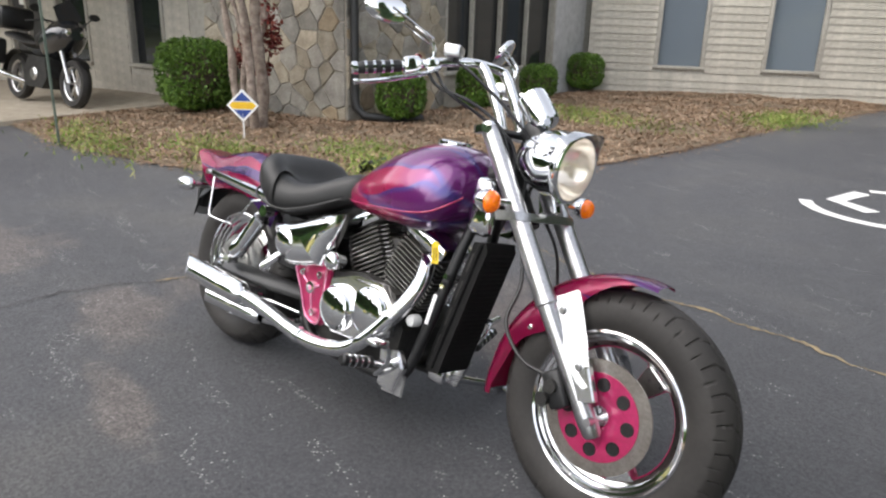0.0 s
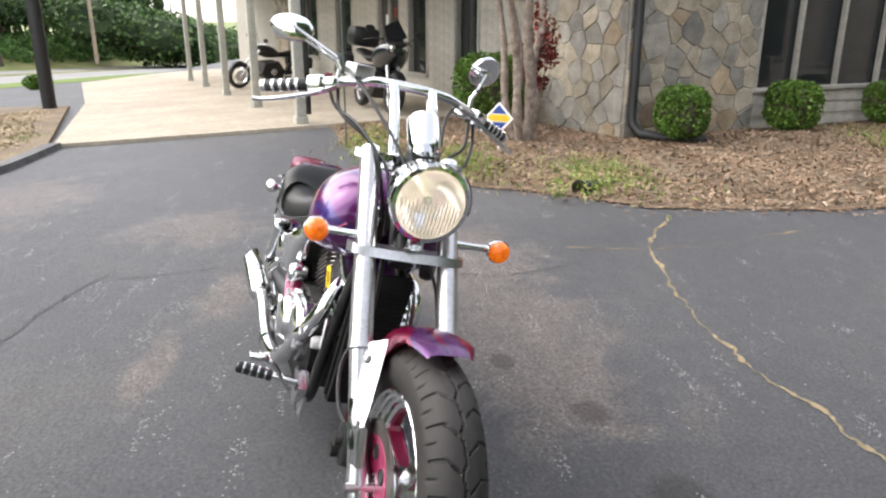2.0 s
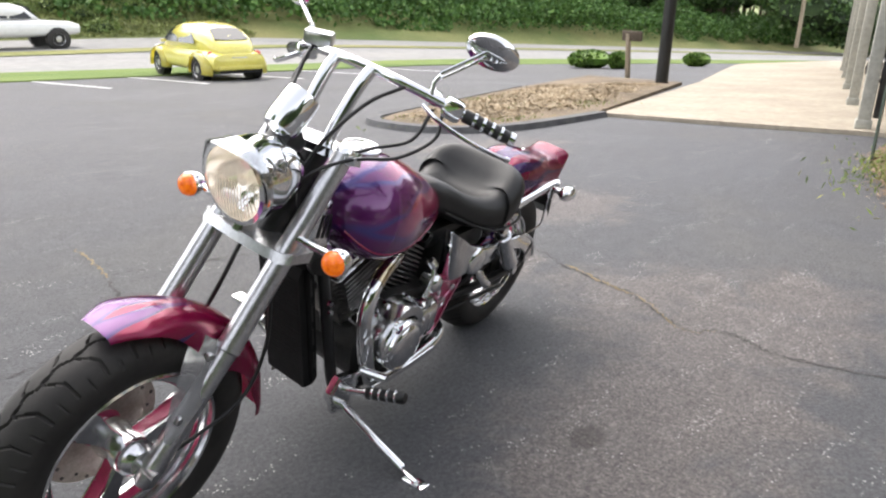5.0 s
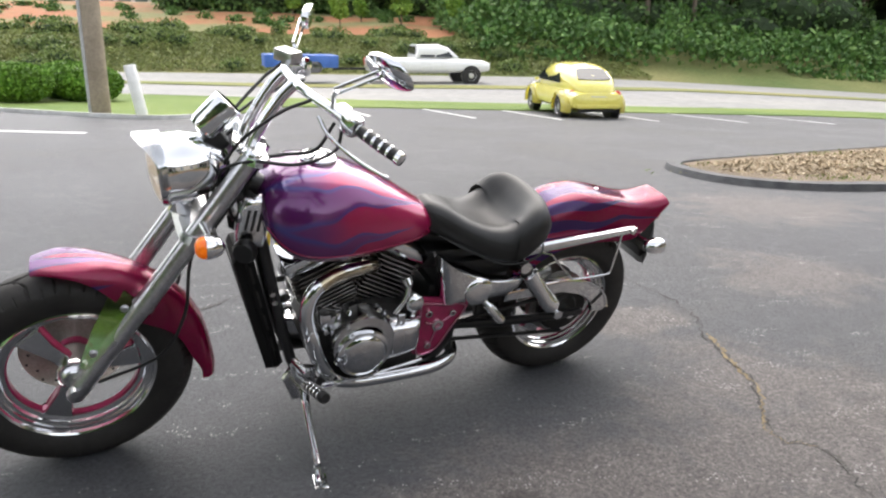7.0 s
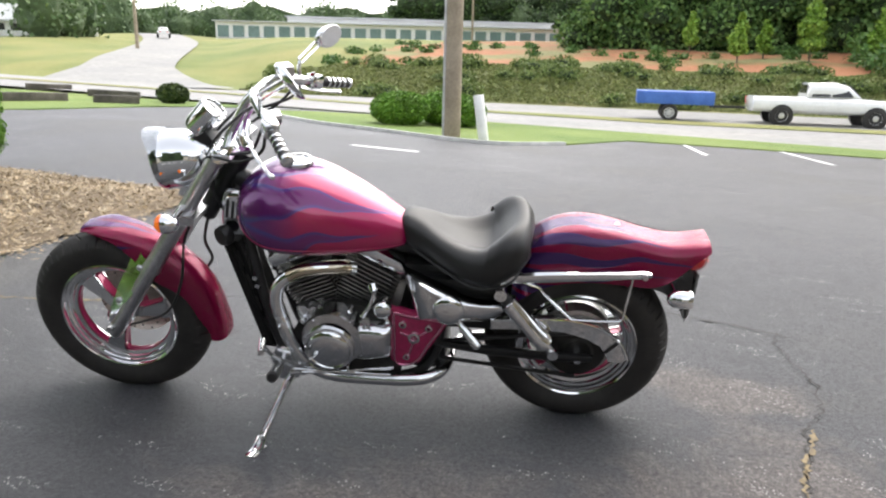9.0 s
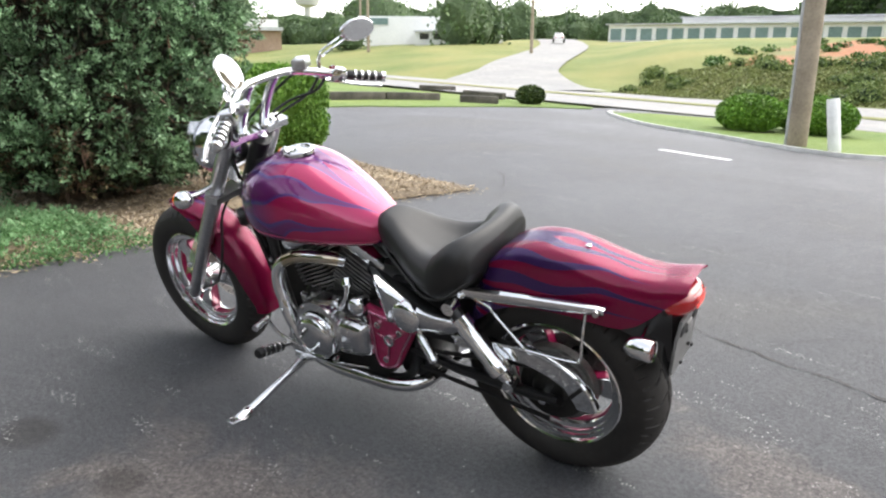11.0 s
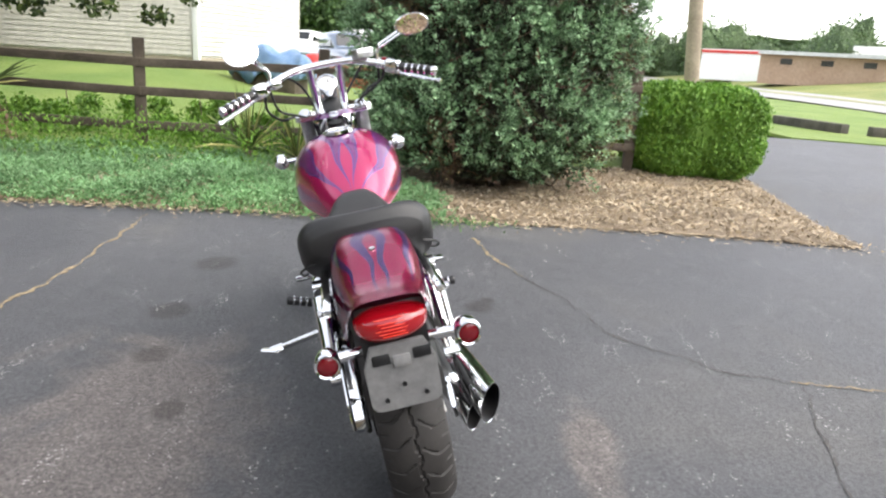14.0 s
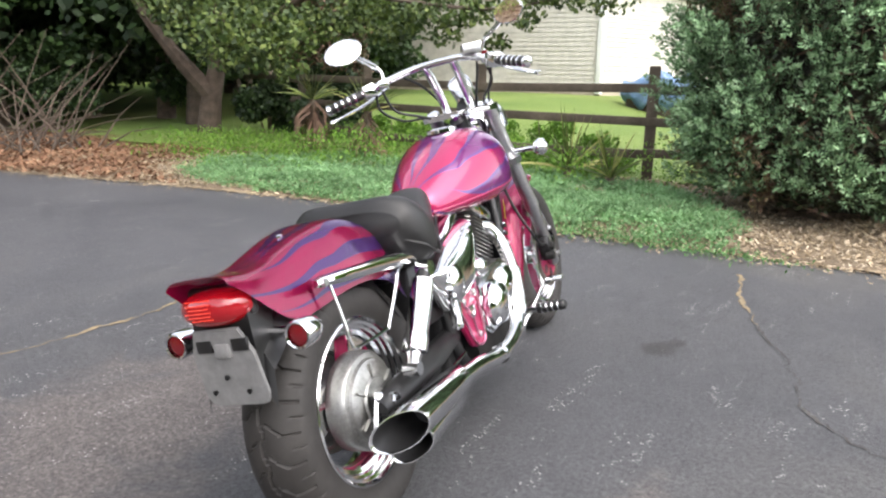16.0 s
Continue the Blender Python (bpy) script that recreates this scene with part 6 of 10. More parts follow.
wbg, L, h = block("warehouse", "large white metal warehouse with a low office", "building", (88, -65.5), (73, -80.5), 3.3, 6.9, 20, FARWHITE)
part("office", box((L * 0.62, -2, 0.35), (L * 0.42, 4, 1.9)), FARWHITE, wbg, "low pale office front")
part("office_roof", box((L * 0.62, -2.2, 1.4), (L * 0.44, 4.8, 0.22)), ROOFGREY, wbg, "flat grey office roof")
part("sign_band", box((L * 0.1, -0.15, h * 0.8), (L * 0.22, 0.2, 0.9)), FARGREEN, wbg, "dark sign band")
for i in range(4):
    part("window", box((L * (0.47 + 0.09 * i), -4.05, 0.7), (1.3, 0.1, 0.8)), ROOM_SHADE, wbg)
bb, L, h = block("roadside_shop", "low brown roadside building with a grey roof", "building", (110, -45), (101, -60.5), 3.2, 4.9, 10, BRICKFAR)
part("roof", slab([(-0.3, h), (L + 0.3, h), (L + 0.3, h + 0.5), (-0.3, h + 0.5)], 11, pose(0, 4.5, 0)), ROOFGREY, bb)
for i in range(3):
    part("window", box((L * (0.2 + 0.3 * i), -0.06, h * 0.45), (1.6, 0.1, 0.8)), ROOM_SHADE, bb)
b3, L, h = block("gas_station", "white roadside store with a red band", "building", (140, -46), (126, -60), 3.2, 6.2, 10, FARWHITE)
REDBAND = speckled("red band", (0.5, 0.03, 0.03), (0.55, 0.05, 0.04), 0.5, 0.5, bumps=0)
part("band", box((L / 2, -0.1, h * 0.85), (L, 0.15, 0.5)), REDBAND, b3, "red fascia")
bl = thing("billboard", "distant white and pink roadside billboard on a post", "billboard", look((129, -72.5, 6.0), (0, 0, 6.0)))
part("panel", box((0, 0.6, 0), (7.6, 2.6, 0.3)), FARWHITE, bl)
PINKAD = speckled("pink print", (0.6, 0.2, 0.25), (0.65, 0.28, 0.3), 0.5, 0.5, bumps=0)
for i in range(3):
    part("print_bar", box((-2.2 + 2.2 * i, 0.7, 0.2), (1.3, 1.5, 0.05)), PINKAD, bl, "plain pink shape")
part("post", box((0, -3, -0.4), (0.5, 5.5, 0.4)), WOOD_OLD, bl)
wtw = thing("water_tower", "distant pale grey water tower", "water tower", pose(216, -141, 0))
part("tank", lathe([(0, 16.5), (3.5, 17.5), (4.6, 20), (4.2, 23), (2.5, 24.8), (0, 25.5)], 20, pose(0, 0, 0, 90, 0, 0)), PANEL, wtw)
part("leg", rod((0, 0, 0), (0, 0, 17), 1.1, 12), PANEL, wtw)

# cream house beyond the fence
HC = Vector((17.6, 6.65, 0))
h1, h2 = Vector((-0.12, 0.99, 0)), Vector((0.95, -0.31, 0))
hs = thing("cream_house", "cream vinyl-sided house with a white corner board", "house", pose(0, 0, 0.38))


def house_wall(o, d, L, z0, z1, outward):
    d = d.normalized()
    m = Matrix(((d.x, -d.y, 0, o.x), (d.y, d.x, 0, o.y), (0, 0, 1, 0), (0, 0, 0, 1)))
    w = part("wall", box((L / 2, -outward * 0.12, (z0 + z1) / 2), (L, 0.2, z1 - z0)), SIDING_W, hs, m=m, smooth=False)
    z = z0 + 0.05
    while z < z1 - 0.1:
        bm = bmesh.new()
        vs = [[bm.verts.new((x, outward * y, z + zz)) for y, zz in ((-0.02, 0), (0.022, 0), (0.002, 0.125), (-0.02, 0.125))] for x in (0, L)]
        for j in range(4):
            bm.faces.new((vs[0][j], vs[0][(j + 1) % 4], vs[1][(j + 1) % 4], vs[1][j]))
        part("siding_board", bm, SIDING_W, w, smooth=False)
        z += 0.125
    return w


house_wall(HC, h1, 9.0, 0.5, 4.2, 1)
house_wall(HC, h2, 5.2, 0.5, 3.5, -1)
part("corner_board", box((0, 0, 2.1), (0.16, 0.16, 3.6), 0.01, m=Matrix.Translation(HC)), FARWHITE, hs, "white corner board")
part("foundation", loft([[HC + h1 * 9 + Vector((0.03, 0, z)), HC + Vector((0.03, 0, z)), HC + h2 * 5.2 + Vector((0, 0.03, z)), HC + h1 * 9 + h2 * 5 + Vector((0, 0, z))] for z in (-0.2, 0.5)]), CONCRETE, hs, "pale foundation")
part("eave", slab([(-0.4, 0), (5.9, 0.0), (5.9, 0.18), (-0.4, 0.18)], 0.9, Matrix(((h2.x, -h2.y, 0, HC.x), (h2.y, h2.x, 0, HC.y), (0, 0, 1, 0), (0, 0, 0, 1))) @ pose(0, 0.1, 3.3, 0, 4, 0)), FARWHITE, hs, "white gable trim")
part("roof", loft([[HC + h1 * 9.5 + Vector((-0.6, 0, z)), HC + Vector((-0.6, -0.6, z)), HC + h2 * 5.8 + Vector((0, -0.5, z)), HC + h1 * 9.5 + h2 * 5.5 + Vector((0, 0, z))] for z in (4.2, 4.4)]), ROOFGREY, hs)
part("side_door", box((0, 0, 0), (0.05, 1.0, 2.0), 0.01, m=Matrix.Translation(HC + h1 * 8.2 + Vector((-0.08, 0, 1.55)))), PANEL, hs, "grey side door")

TARP = speckled("blue tarpaulin", (0.16, 0.33, 0.66), (0.36, 0.54, 0.8), 3, 0.45, bumps=0.9, dist=0.2)
tp = thing("tarp_covered_boat", "low load covered by a bright blue tarpaulin", "tarpaulin", pose(15.9, 4.3, 0.05, 0, 0, 75) @ Matrix.Scale(0.86, 4))
part("tarp", loft([[Vector((x, w * math.copysign(abs(math.cos(a)) ** 0.6, math.cos(a)), 0.78 + h * abs(math.sin(a)) ** 0.7 * (1 if math.sin(a) > 0 else -0.45 - 0.3 * math.sin(9 * x + 2 * a)) + 0.09 * math.sin(5.3 * x + 3 * math.cos(a)))) for a in [2 * math.pi * j / 28 for j in range(28)]] for x, w, h in [(-1.25 + 2.5 * k / 16, 0.2 + 0.46 * math.sin(math.pi * (k + 0.6) / 17) ** 0.6 + 0.04 * math.sin(k * 2.2), 0.18 + 0.42 * math.sin(math.pi * (k + 0.6) / 17) ** 0.7 + 0.05 * math.sin(k * 1.7)) for k in range(17)]]), TARP, tp)
part("base_frame", box((0, 0, 0.45), (1.9, 0.8, 0.75), 0.03), WOOD_OLD, tp, "dark base under the tarpaulin")
RUST = speckled("rusty brown steel", (0.22, 0.07, 0.035), (0.32, 0.13, 0.07), 2, 0.8)
ct = thing("rusty_skip", "low rust-brown steel skip on the lawn", "skip", pose(22.3, 2.4, 0.05, 0, 0, 78))
part("hull", loft([[Vector((x, y, z)) for x, y in ((-1.9, -0.8), (1.9, -0.8), (1.9, 0.8), (-1.9, 0.8))] for z in (0.0, 0.75)]), RUST, ct)
for i in range(5):
    part("rib", box((-1.7 + 0.85 * i, 0.82, 0.38), (0.08, 0.06, 0.72)), RUST, ct)
    part("rib", box((-1.7 + 0.85 * i, -0.82, 0.38), (0.08, 0.06, 0.72)), RUST, ct)
part("skid", box((0, 0, -0.05), (3.4, 1.3, 0.14)), TIMBER, ct)


# ---------- vehicles ----------
def simple_wheel(parent, x, y, z, r, w, rim_mat):
    t = part("wheel", lathe([(0.62 * r, w / 2), (0.9 * r, w / 2), (r, w * 0.36), (r, -w * 0.36), (0.9 * r, -w / 2), (0.62 * r, -w / 2)], 28, closed=True), RUBBER, parent, "black tyre", m=pose(x, y, z))
    part("rim", lathe([(0, w * 0.4), (0.2 * r, w * 0.42), (0.55 * r, w * 0.3), (0.63 * r, w * 0.46), (0.63 * r, -w * 0.46), (0.55 * r, -w * 0.3), (0.2 * r, -w * 0.42), (0, -w * 0.4)], 20), rim_mat, t, "bright wheel rim")
    for k in range(7):
        a = 2 * math.pi * k / 7
        part("rim_slot", box((0.4 * r * math.cos(a), 0, 0.4 * r * math.sin(a)), (0.14 * r, w * 0.86, 0.14 * r)), BLACKMETAL, t)


def car(name, label, m, secs, cabin, side_glass, rear_glass, front_glass, paint, wheels, track, r, lights, group=""):
    """A vehicle from cross sections (x, half width, z low, z high) for the body and the cabin."""
    c = thing(name, label, "car", m, group)

    def skin(sections, p):
        rings = []
        for x, w, z0, z1 in sections:
            zc, hz = (z0 + z1) / 2, (z1 - z0) / 2
            rings.append([Vector((x, w * math.copysign(abs(math.cos(a)) ** p, math.cos(a)), zc + hz * math.copysign(abs(math.sin(a)) ** p, math.sin(a)))) for a in [2 * math.pi * j / 28 for j in range(28)]])
        return loft(rings)

    part("body", skin(secs, 0.5), paint, c)
    part("cabin", skin(cabin, 0.6), paint, c)
    for s in (1, -1):
        for poly, y in side_glass:
            part("side_window", slab(poly, 0.02, pose(0, s * (y - 0.03), poly[0][1], s * 15, 0, 0) @ pose(0, 0, -poly[0][1])), SMOKEGLASS, c)
    for poly, mm in (rear_glass, front_glass):
        part("windscreen", slab(poly, 0.02, mm), SMOKEGLASS, c)
    wide = max(q[1] for q in secs)
    for x in wheels:
        for s in (1, -1):
            part("wheel_well", lathe([(0, 0.02), (r * 1.14, 0.02), (r * 1.14, -0.2), (0, -0.2)], 28, pose(x, s * (wide - 0.012) + (0.18 if s < 0 else 0.0), r)), BLACKMETAL, c, "dark wheel well")
            simple_wheel(c, x, s * (wide - 0.07), r, r, 0.2, ALLOY)
    for (x, y, z, sx, sy, sz, mt) in lights:
        part("lamp", box((x, y, z), (sx, sy, sz), 0.015), mt, c)
    return c


CARYEL = speckled("yellow car paint", (0.74, 0.65, 0.13), (0.78, 0.69, 0.16), 2, 0.25, bumps=0, Coat_Weight=1.0)
CARSIL = speckled("silver car paint", (0.45, 0.46, 0.47), (0.52, 0.53, 0.54), 2, 0.3, 0.6, bumps=0, Coat_Weight=1.0)
CARWHITE = speckled("white car paint", (0.68, 0.68, 0.67), (0.74, 0.74, 0.73), 2, 0.3, bumps=0, Coat_Weight=1.0)
CARBLUE = speckled("slate blue car paint", (0.12, 0.16, 0.22), (0.16, 0.2, 0.27), 2, 0.3, 0.3, bumps=0, Coat_Weight=1.0)
LAMPRED = speckled("tail lamp red", (0.5, 0.03, 0.02), (0.55, 0.05, 0.03), 2, 0.3, bumps=0)

bx, by = -6.42, -14.7
beetle = car("yellow_car", "rounded bright yellow compact car parked in a bay", pose(bx, by, ground_z(bx, by) + 0.02, 0, 0, -94) @ Matrix.Diagonal((0.9, 0.9, 0.84, 1)),
    [(-2.03, 0.5, 0.36, 0.6), (-1.97, 0.66, 0.3, 0.74), (-1.6, 0.76, 0.24, 0.84), (-1.0, 0.78, 0.22, 0.86), (0, 0.78, 0.22, 0.86), (1.0, 0.78, 0.22, 0.86), (1.5, 0.74, 0.24, 0.84), (1.9, 0.62, 0.3, 0.72), (2.05, 0.42, 0.4, 0.6)],
    [(-1.93, 0.34, 0.6, 0.78), (-1.8, 0.48, 0.6, 0.97), (-1.5, 0.6, 0.6, 1.19), (-1.1, 0.67, 0.6, 1.37), (-0.6, 0.7, 0.6, 1.48), (-0.1, 0.71, 0.6, 1.51), (0.35, 0.69, 0.6, 1.45), (0.75, 0.66, 0.6, 1.28), (1.05, 0.62, 0.6, 1.06), (1.3, 0.58, 0.6, 0.96), (1.65, 0.5, 0.6, 0.86), (1.9, 0.36, 0.6, 0.7)],
    [([(0.0, 0.96), (0.86, 0.96), (0.66, 1.17), (0.4, 1.31), (0.0, 1.37)], 0.76), ([(-0.07, 0.96), (-0.07, 1.37), (-0.5, 1.35), (-0.85, 1.22), (-1.06, 1.0), (-1.0, 0.96)], 0.76)],
    ([(-0.44, -0.27), (-0.2, -0.31), (0.2, -0.31), (0.44, -0.27), (0.38, 0.2), (0.2, 0.27), (-0.2, 0.27), (-0.38, 0.2)], pose(-1.4, 0, 1.235, 0, 0, 90) @ pose(0, 0, 0, 60, 0, 0)),
    ([(-0.5, -0.22), (0.5, -0.22), (0.42, 0.22), (-0.42, 0.22)], pose(0.87, 0, 1.2, 0, 0, 90) @ pose(0, 0, 0, -52, 0, 0)),
    CARYEL, (-1.26, 1.24), 0.74, 0.32, [(-1.99, 0, 0.6, 0.04, 0.42, 0.14, PANEL), (0.72, 0.8, 0.96, 0.08, 0.12, 0.08, CARYEL), (0.72, -0.8, 0.96, 0.08, 0.12, 0.08, CARYEL), (-2.02, 0, 0.4, 0.1, 1.15, 0.1, CARYEL), (-1.97, 0, 0.29, 0.1, 1.0, 0.07, BLACKMETAL)])
for fx in (-1.26, 1.24):
    for s in (1, -1):
        rings = []
        for q in range(9):
            t = q / 8
            k = math.sqrt(max(0.0, 1 - t ** 2.4))
            rings.append([Vector((fx + (0.36 + 0.2 * k) * math.cos(a) * (1.12 if math.cos(a) * fx > 0 else 1.0), s * (0.66 + 0.2 * t), 0.32 + (0.345 + 0.125 * k) * math.sin(a))) for a in [radians(-14 + 208 * j / 22) for j in range(23)]])
        fb = loft(rings, caps=False, closed=False)
        bmesh.ops.solidify(fb, geom=fb.faces[:], thickness=0.01)
        part("fender", fb, CARYEL, beetle, "bulging yellow fender")
    for s in (1, -1):
        part("tail_lamp" if fx < 0 else "headlamp", lathe([(0, 0.03), (0.06, 0.024), (0.095, 0.0), (0.1, -0.03)], 20, pose(fx * 1.36, 0.6 * s, 0.72, 0, 0, 66 * (1 if fx < 0 else -1) + (14 * s if fx < 0 else -14 * s)) @ pose(0, 0, 0, 24, 0, 0)), LAMPRED if fx < 0 else SIGNWHITE, beetle)
PICK = ([(-2.7, 0.85, 0.55, 1.0), (-2.65, 0.92, 0.5, 1.1), (-0.6, 0.93, 0.45, 1.12), (0.9, 0.93, 0.45, 1.12), (2.3, 0.9, 0.5, 1.05), (2.65, 0.8, 0.55, 0.95)],
        [(-0.75, 0.7, 1.0, 1.15), (-0.65, 0.74, 1.0, 1.66), (0.3, 0.74, 1.0, 1.7), (0.75, 0.7, 1.0, 1.6), (1.25, 0.68, 1.0, 1.14)],
        [([(-0.55, 1.14), (0.1, 1.14), (0.1, 1.58), (-0.5, 1.56)], 0.78), ([(0.18, 1.14), (0.95, 1.14), (0.62, 1.54), (0.18, 1.58)], 0.78)],
        ([(-0.55, -0.2), (0.55, -0.2), (0.5, 0.2), (-0.5, 0.2)], pose(-0.72, 0, 1.38, 0, 0, 90)), ([(-0.6, -0.26), (0.6, -0.26), (0.52, 0.26), (-0.52, 0.26)], pose(1.02, 0, 1.38, 0, 0, 90) @ pose(0, 0, 0, -42, 0, 0)))
x, y = -6.1, -29.9
car("white_pickup", "white crew pickup on the far carriageway towing a blue trailer", pose(x, y, ground_z(x, y), 0, 0, 184), *PICK, CARWHITE, (-1.6, 1.75), 0.82, 0.38, [(2.6, 0.6, 0.85, 0.1, 0.3, 0.15, SIGNWHITE), (2.6, -0.6, 0.85, 0.1, 0.3, 0.15, SIGNWHITE), (-2.68, 0.8, 0.9, 0.06, 0.15, 0.3, LAMPRED)])
TRAILBLUE = speckled("blue trailer paint", (0.03, 0.1, 0.36), (0.05, 0.14, 0.45), 2, 0.5, bumps=0.05)
tr = thing("box_trailer", "blue open box trailer behind the white pickup", "trailer", pose(x + 5.6, y + 0.4, ground_z(x + 5.4, y), 0, 0, 184))
part("box", box((0, 0, 0.92), (3.0, 1.7, 0.5), 0.03), TRAILBLUE, tr)
part("drawbar", box((2.1, 0, 0.6), (1.4, 0.1, 0.1)), BLACKMETAL, tr)
for s in (1, -1):
    simple_wheel(tr, -0.2, s * 0.75, 0.34, 0.34, 0.2, PANEL)
def yard_z(x, y):
    return 0.16 + 0.5 * ease(x, 7.5, 15.0) * ease(y, 3.0, 6.5)


car("white_yard_pickup", "white pickup parked far back on the lawn", pose(40.5, 8.3, yard_z(40.5, 8.3), 0, 0, 165), *PICK, CARWHITE, (-1.6, 1.75), 0.82, 0.38, [(2.6, 0.6, 0.85, 0.1, 0.3, 0.15, SIGNWHITE), (2.6, -0.6, 0.85, 0.1, 0.3, 0.15, SIGNWHITE)])
rb = thing("red_boat_hull", "small red upturned hull beside the blue tarpaulin", "boat", pose(24.5, 4.95, yard_z(24.5, 4.95), 0, 0, 80))
part("hull", loft([[Vector((x, w * math.copysign(abs(math.cos(a)) ** 0.7, math.cos(a)), 0.3 + h * math.sin(a))) for a in [2 * math.pi * j / 18 for j in range(18)]] for x, w, h in ((-0.45, 0.05, 0.08), (-0.36, 0.3, 0.3), (-0.1, 0.42, 0.42), (0.2, 0.36, 0.36), (0.4, 0.1, 0.12))]), REDBAND, rb)
rng_h = np.random.default_rng(177)
for x, y, w, h in ((44, 11.6, 2.2, 1.6), (44.5, 8.8, 2.0, 1.9), (45, 6.4, 1.6, 1.5)):
    hd = thing("yard_hedge", "rounded bright green hedge at the back of the lawn", "hedge", pose(x, y, yard_z(x, y) - 0.1), "hedges behind the lawn")
    # core painted shade-dark behind the bright leaves
    part("dark_core", lathe([(0, 0), (0.75 * w, 0.0), (0.8 * w, 0.5 * h), (0.5 * w, 0.85 * h), (0, 0.92 * h)], 20, pose(0, 0, 0, 90, 0, 0)), SHADE_GREEN, hd)
    leaves("foliage", in_blobs(rng_h, [(0, 0, h * 0.4, w, w, h * 0.62), (0.2, w * 0.5, h * 0.3, w * 0.6, w * 0.6, h * 0.5), (0, -w * 0.5, h * 0.3, w * 0.6, w * 0.6, h * 0.5)], 7000, 0.5), 0.09, LEAF_ARB, hd, rng=rng_h, up=0.4, long=1.5)
car("blue_pickup", "old slate-blue pickup parked on the lawn beyond the fence", pose(26.6, 4.25, yard_z(26.6, 4.25), 0, 0, 207), *PICK, CARBLUE, (-1.6, 1.75), 0.82, 0.38, [(2.6, 0.6, 0.85, 0.1, 0.3, 0.15, SIGNWHITE), (2.6, -0.6, 0.85, 0.1, 0.3, 0.15, SIGNWHITE)])
car("white_van", "white van parked beyond the blue pickup", pose(34.0, 4.3, yard_z(34.0, 4.3), 0, 0, 110),
    [(-2.5, 0.9, 0.45, 1.1), (-0.6, 0.98, 0.4, 1.12), (1.4, 0.98, 0.4, 1.1), (2.4, 0.85, 0.45, 0.95)],
    [(-2.45, 0.85, 0.95, 2.0), (-1.0, 0.88, 0.95, 2.1), (0.9, 0.86, 0.95, 2.05), (1.5, 0.8, 0.95, 1.5), (1.9, 0.75, 0.95, 1.05)],
    [([(-1.9, 1.25), (-0.9, 1.25), (-0.9, 1.75), (-1.9, 1.75)], 0.95), ([(-0.7, 1.25), (0.3, 1.25), (0.3, 1.75), (-0.7, 1.75)], 0.95)],
    ([(-0.6, -0.25), (0.6, -0.25), (0.6, 0.25), (-0.6, 0.25)], pose(-2.5, 0, 1.6, 0, 0, 90)), ([(-0.7, -0.35), (0.7, -0.35), (0.6, 0.35), (-0.6, 0.35)], pose(1.5, 0, 1.5, 0, 0, 90) @ pose(0, 0, 0, -35, 0, 0)),
    CARWHITE, (-1.6, 1.6), 0.85, 0.36, [(2.35, 0.6, 0.8, 0.1, 0.25, 0.15, SIGNWHITE), (2.35, -0.6, 0.8, 0.1, 0.25, 0.15, SIGNWHITE)])
car("white_sedan", "white car climbing the far side road", pose(68.5, -88, 3.45, 0, 0, -52),
    [(-2.2, 0.7, 0.4, 0.8), (-0.6, 0.88, 0.35, 0.95), (1.0, 0.88, 0.35, 0.93), (2.2, 0.7, 0.4, 0.75)], [(-1.5, 0.55, 0.85, 0.97), (-0.9, 0.62, 0.85, 1.36), (0.3, 0.62, 0.85, 1.38), (1.1, 0.55, 0.85, 0.95)],
    [([(-1.1, 0.98), (0.8, 0.98), (0.3, 1.28), (-0.8, 1.28)], 0.68)], ([(-0.45, -0.18), (0.45, -0.18), (0.4, 0.18), (-0.4, 0.18)], pose(-1.22, 0, 1.15, 0, 0, 90) @ pose(0, 0, 0, 50, 0, 0)),
    ([(-0.45, -0.18), (0.45, -0.18), (0.4, 0.18), (-0.4, 0.18)], pose(0.75, 0, 1.15, 0, 0, 90) @ pose(0, 0, 0, -55, 0, 0)), CARWHITE, (-1.3, 1.3), 0.75, 0.32, [(-2.18, 0.5, 0.7, 0.06, 0.25, 0.12, LAMPRED), (-2.18, -0.5, 0.7, 0.06, 0.25, 0.12, LAMPRED)])


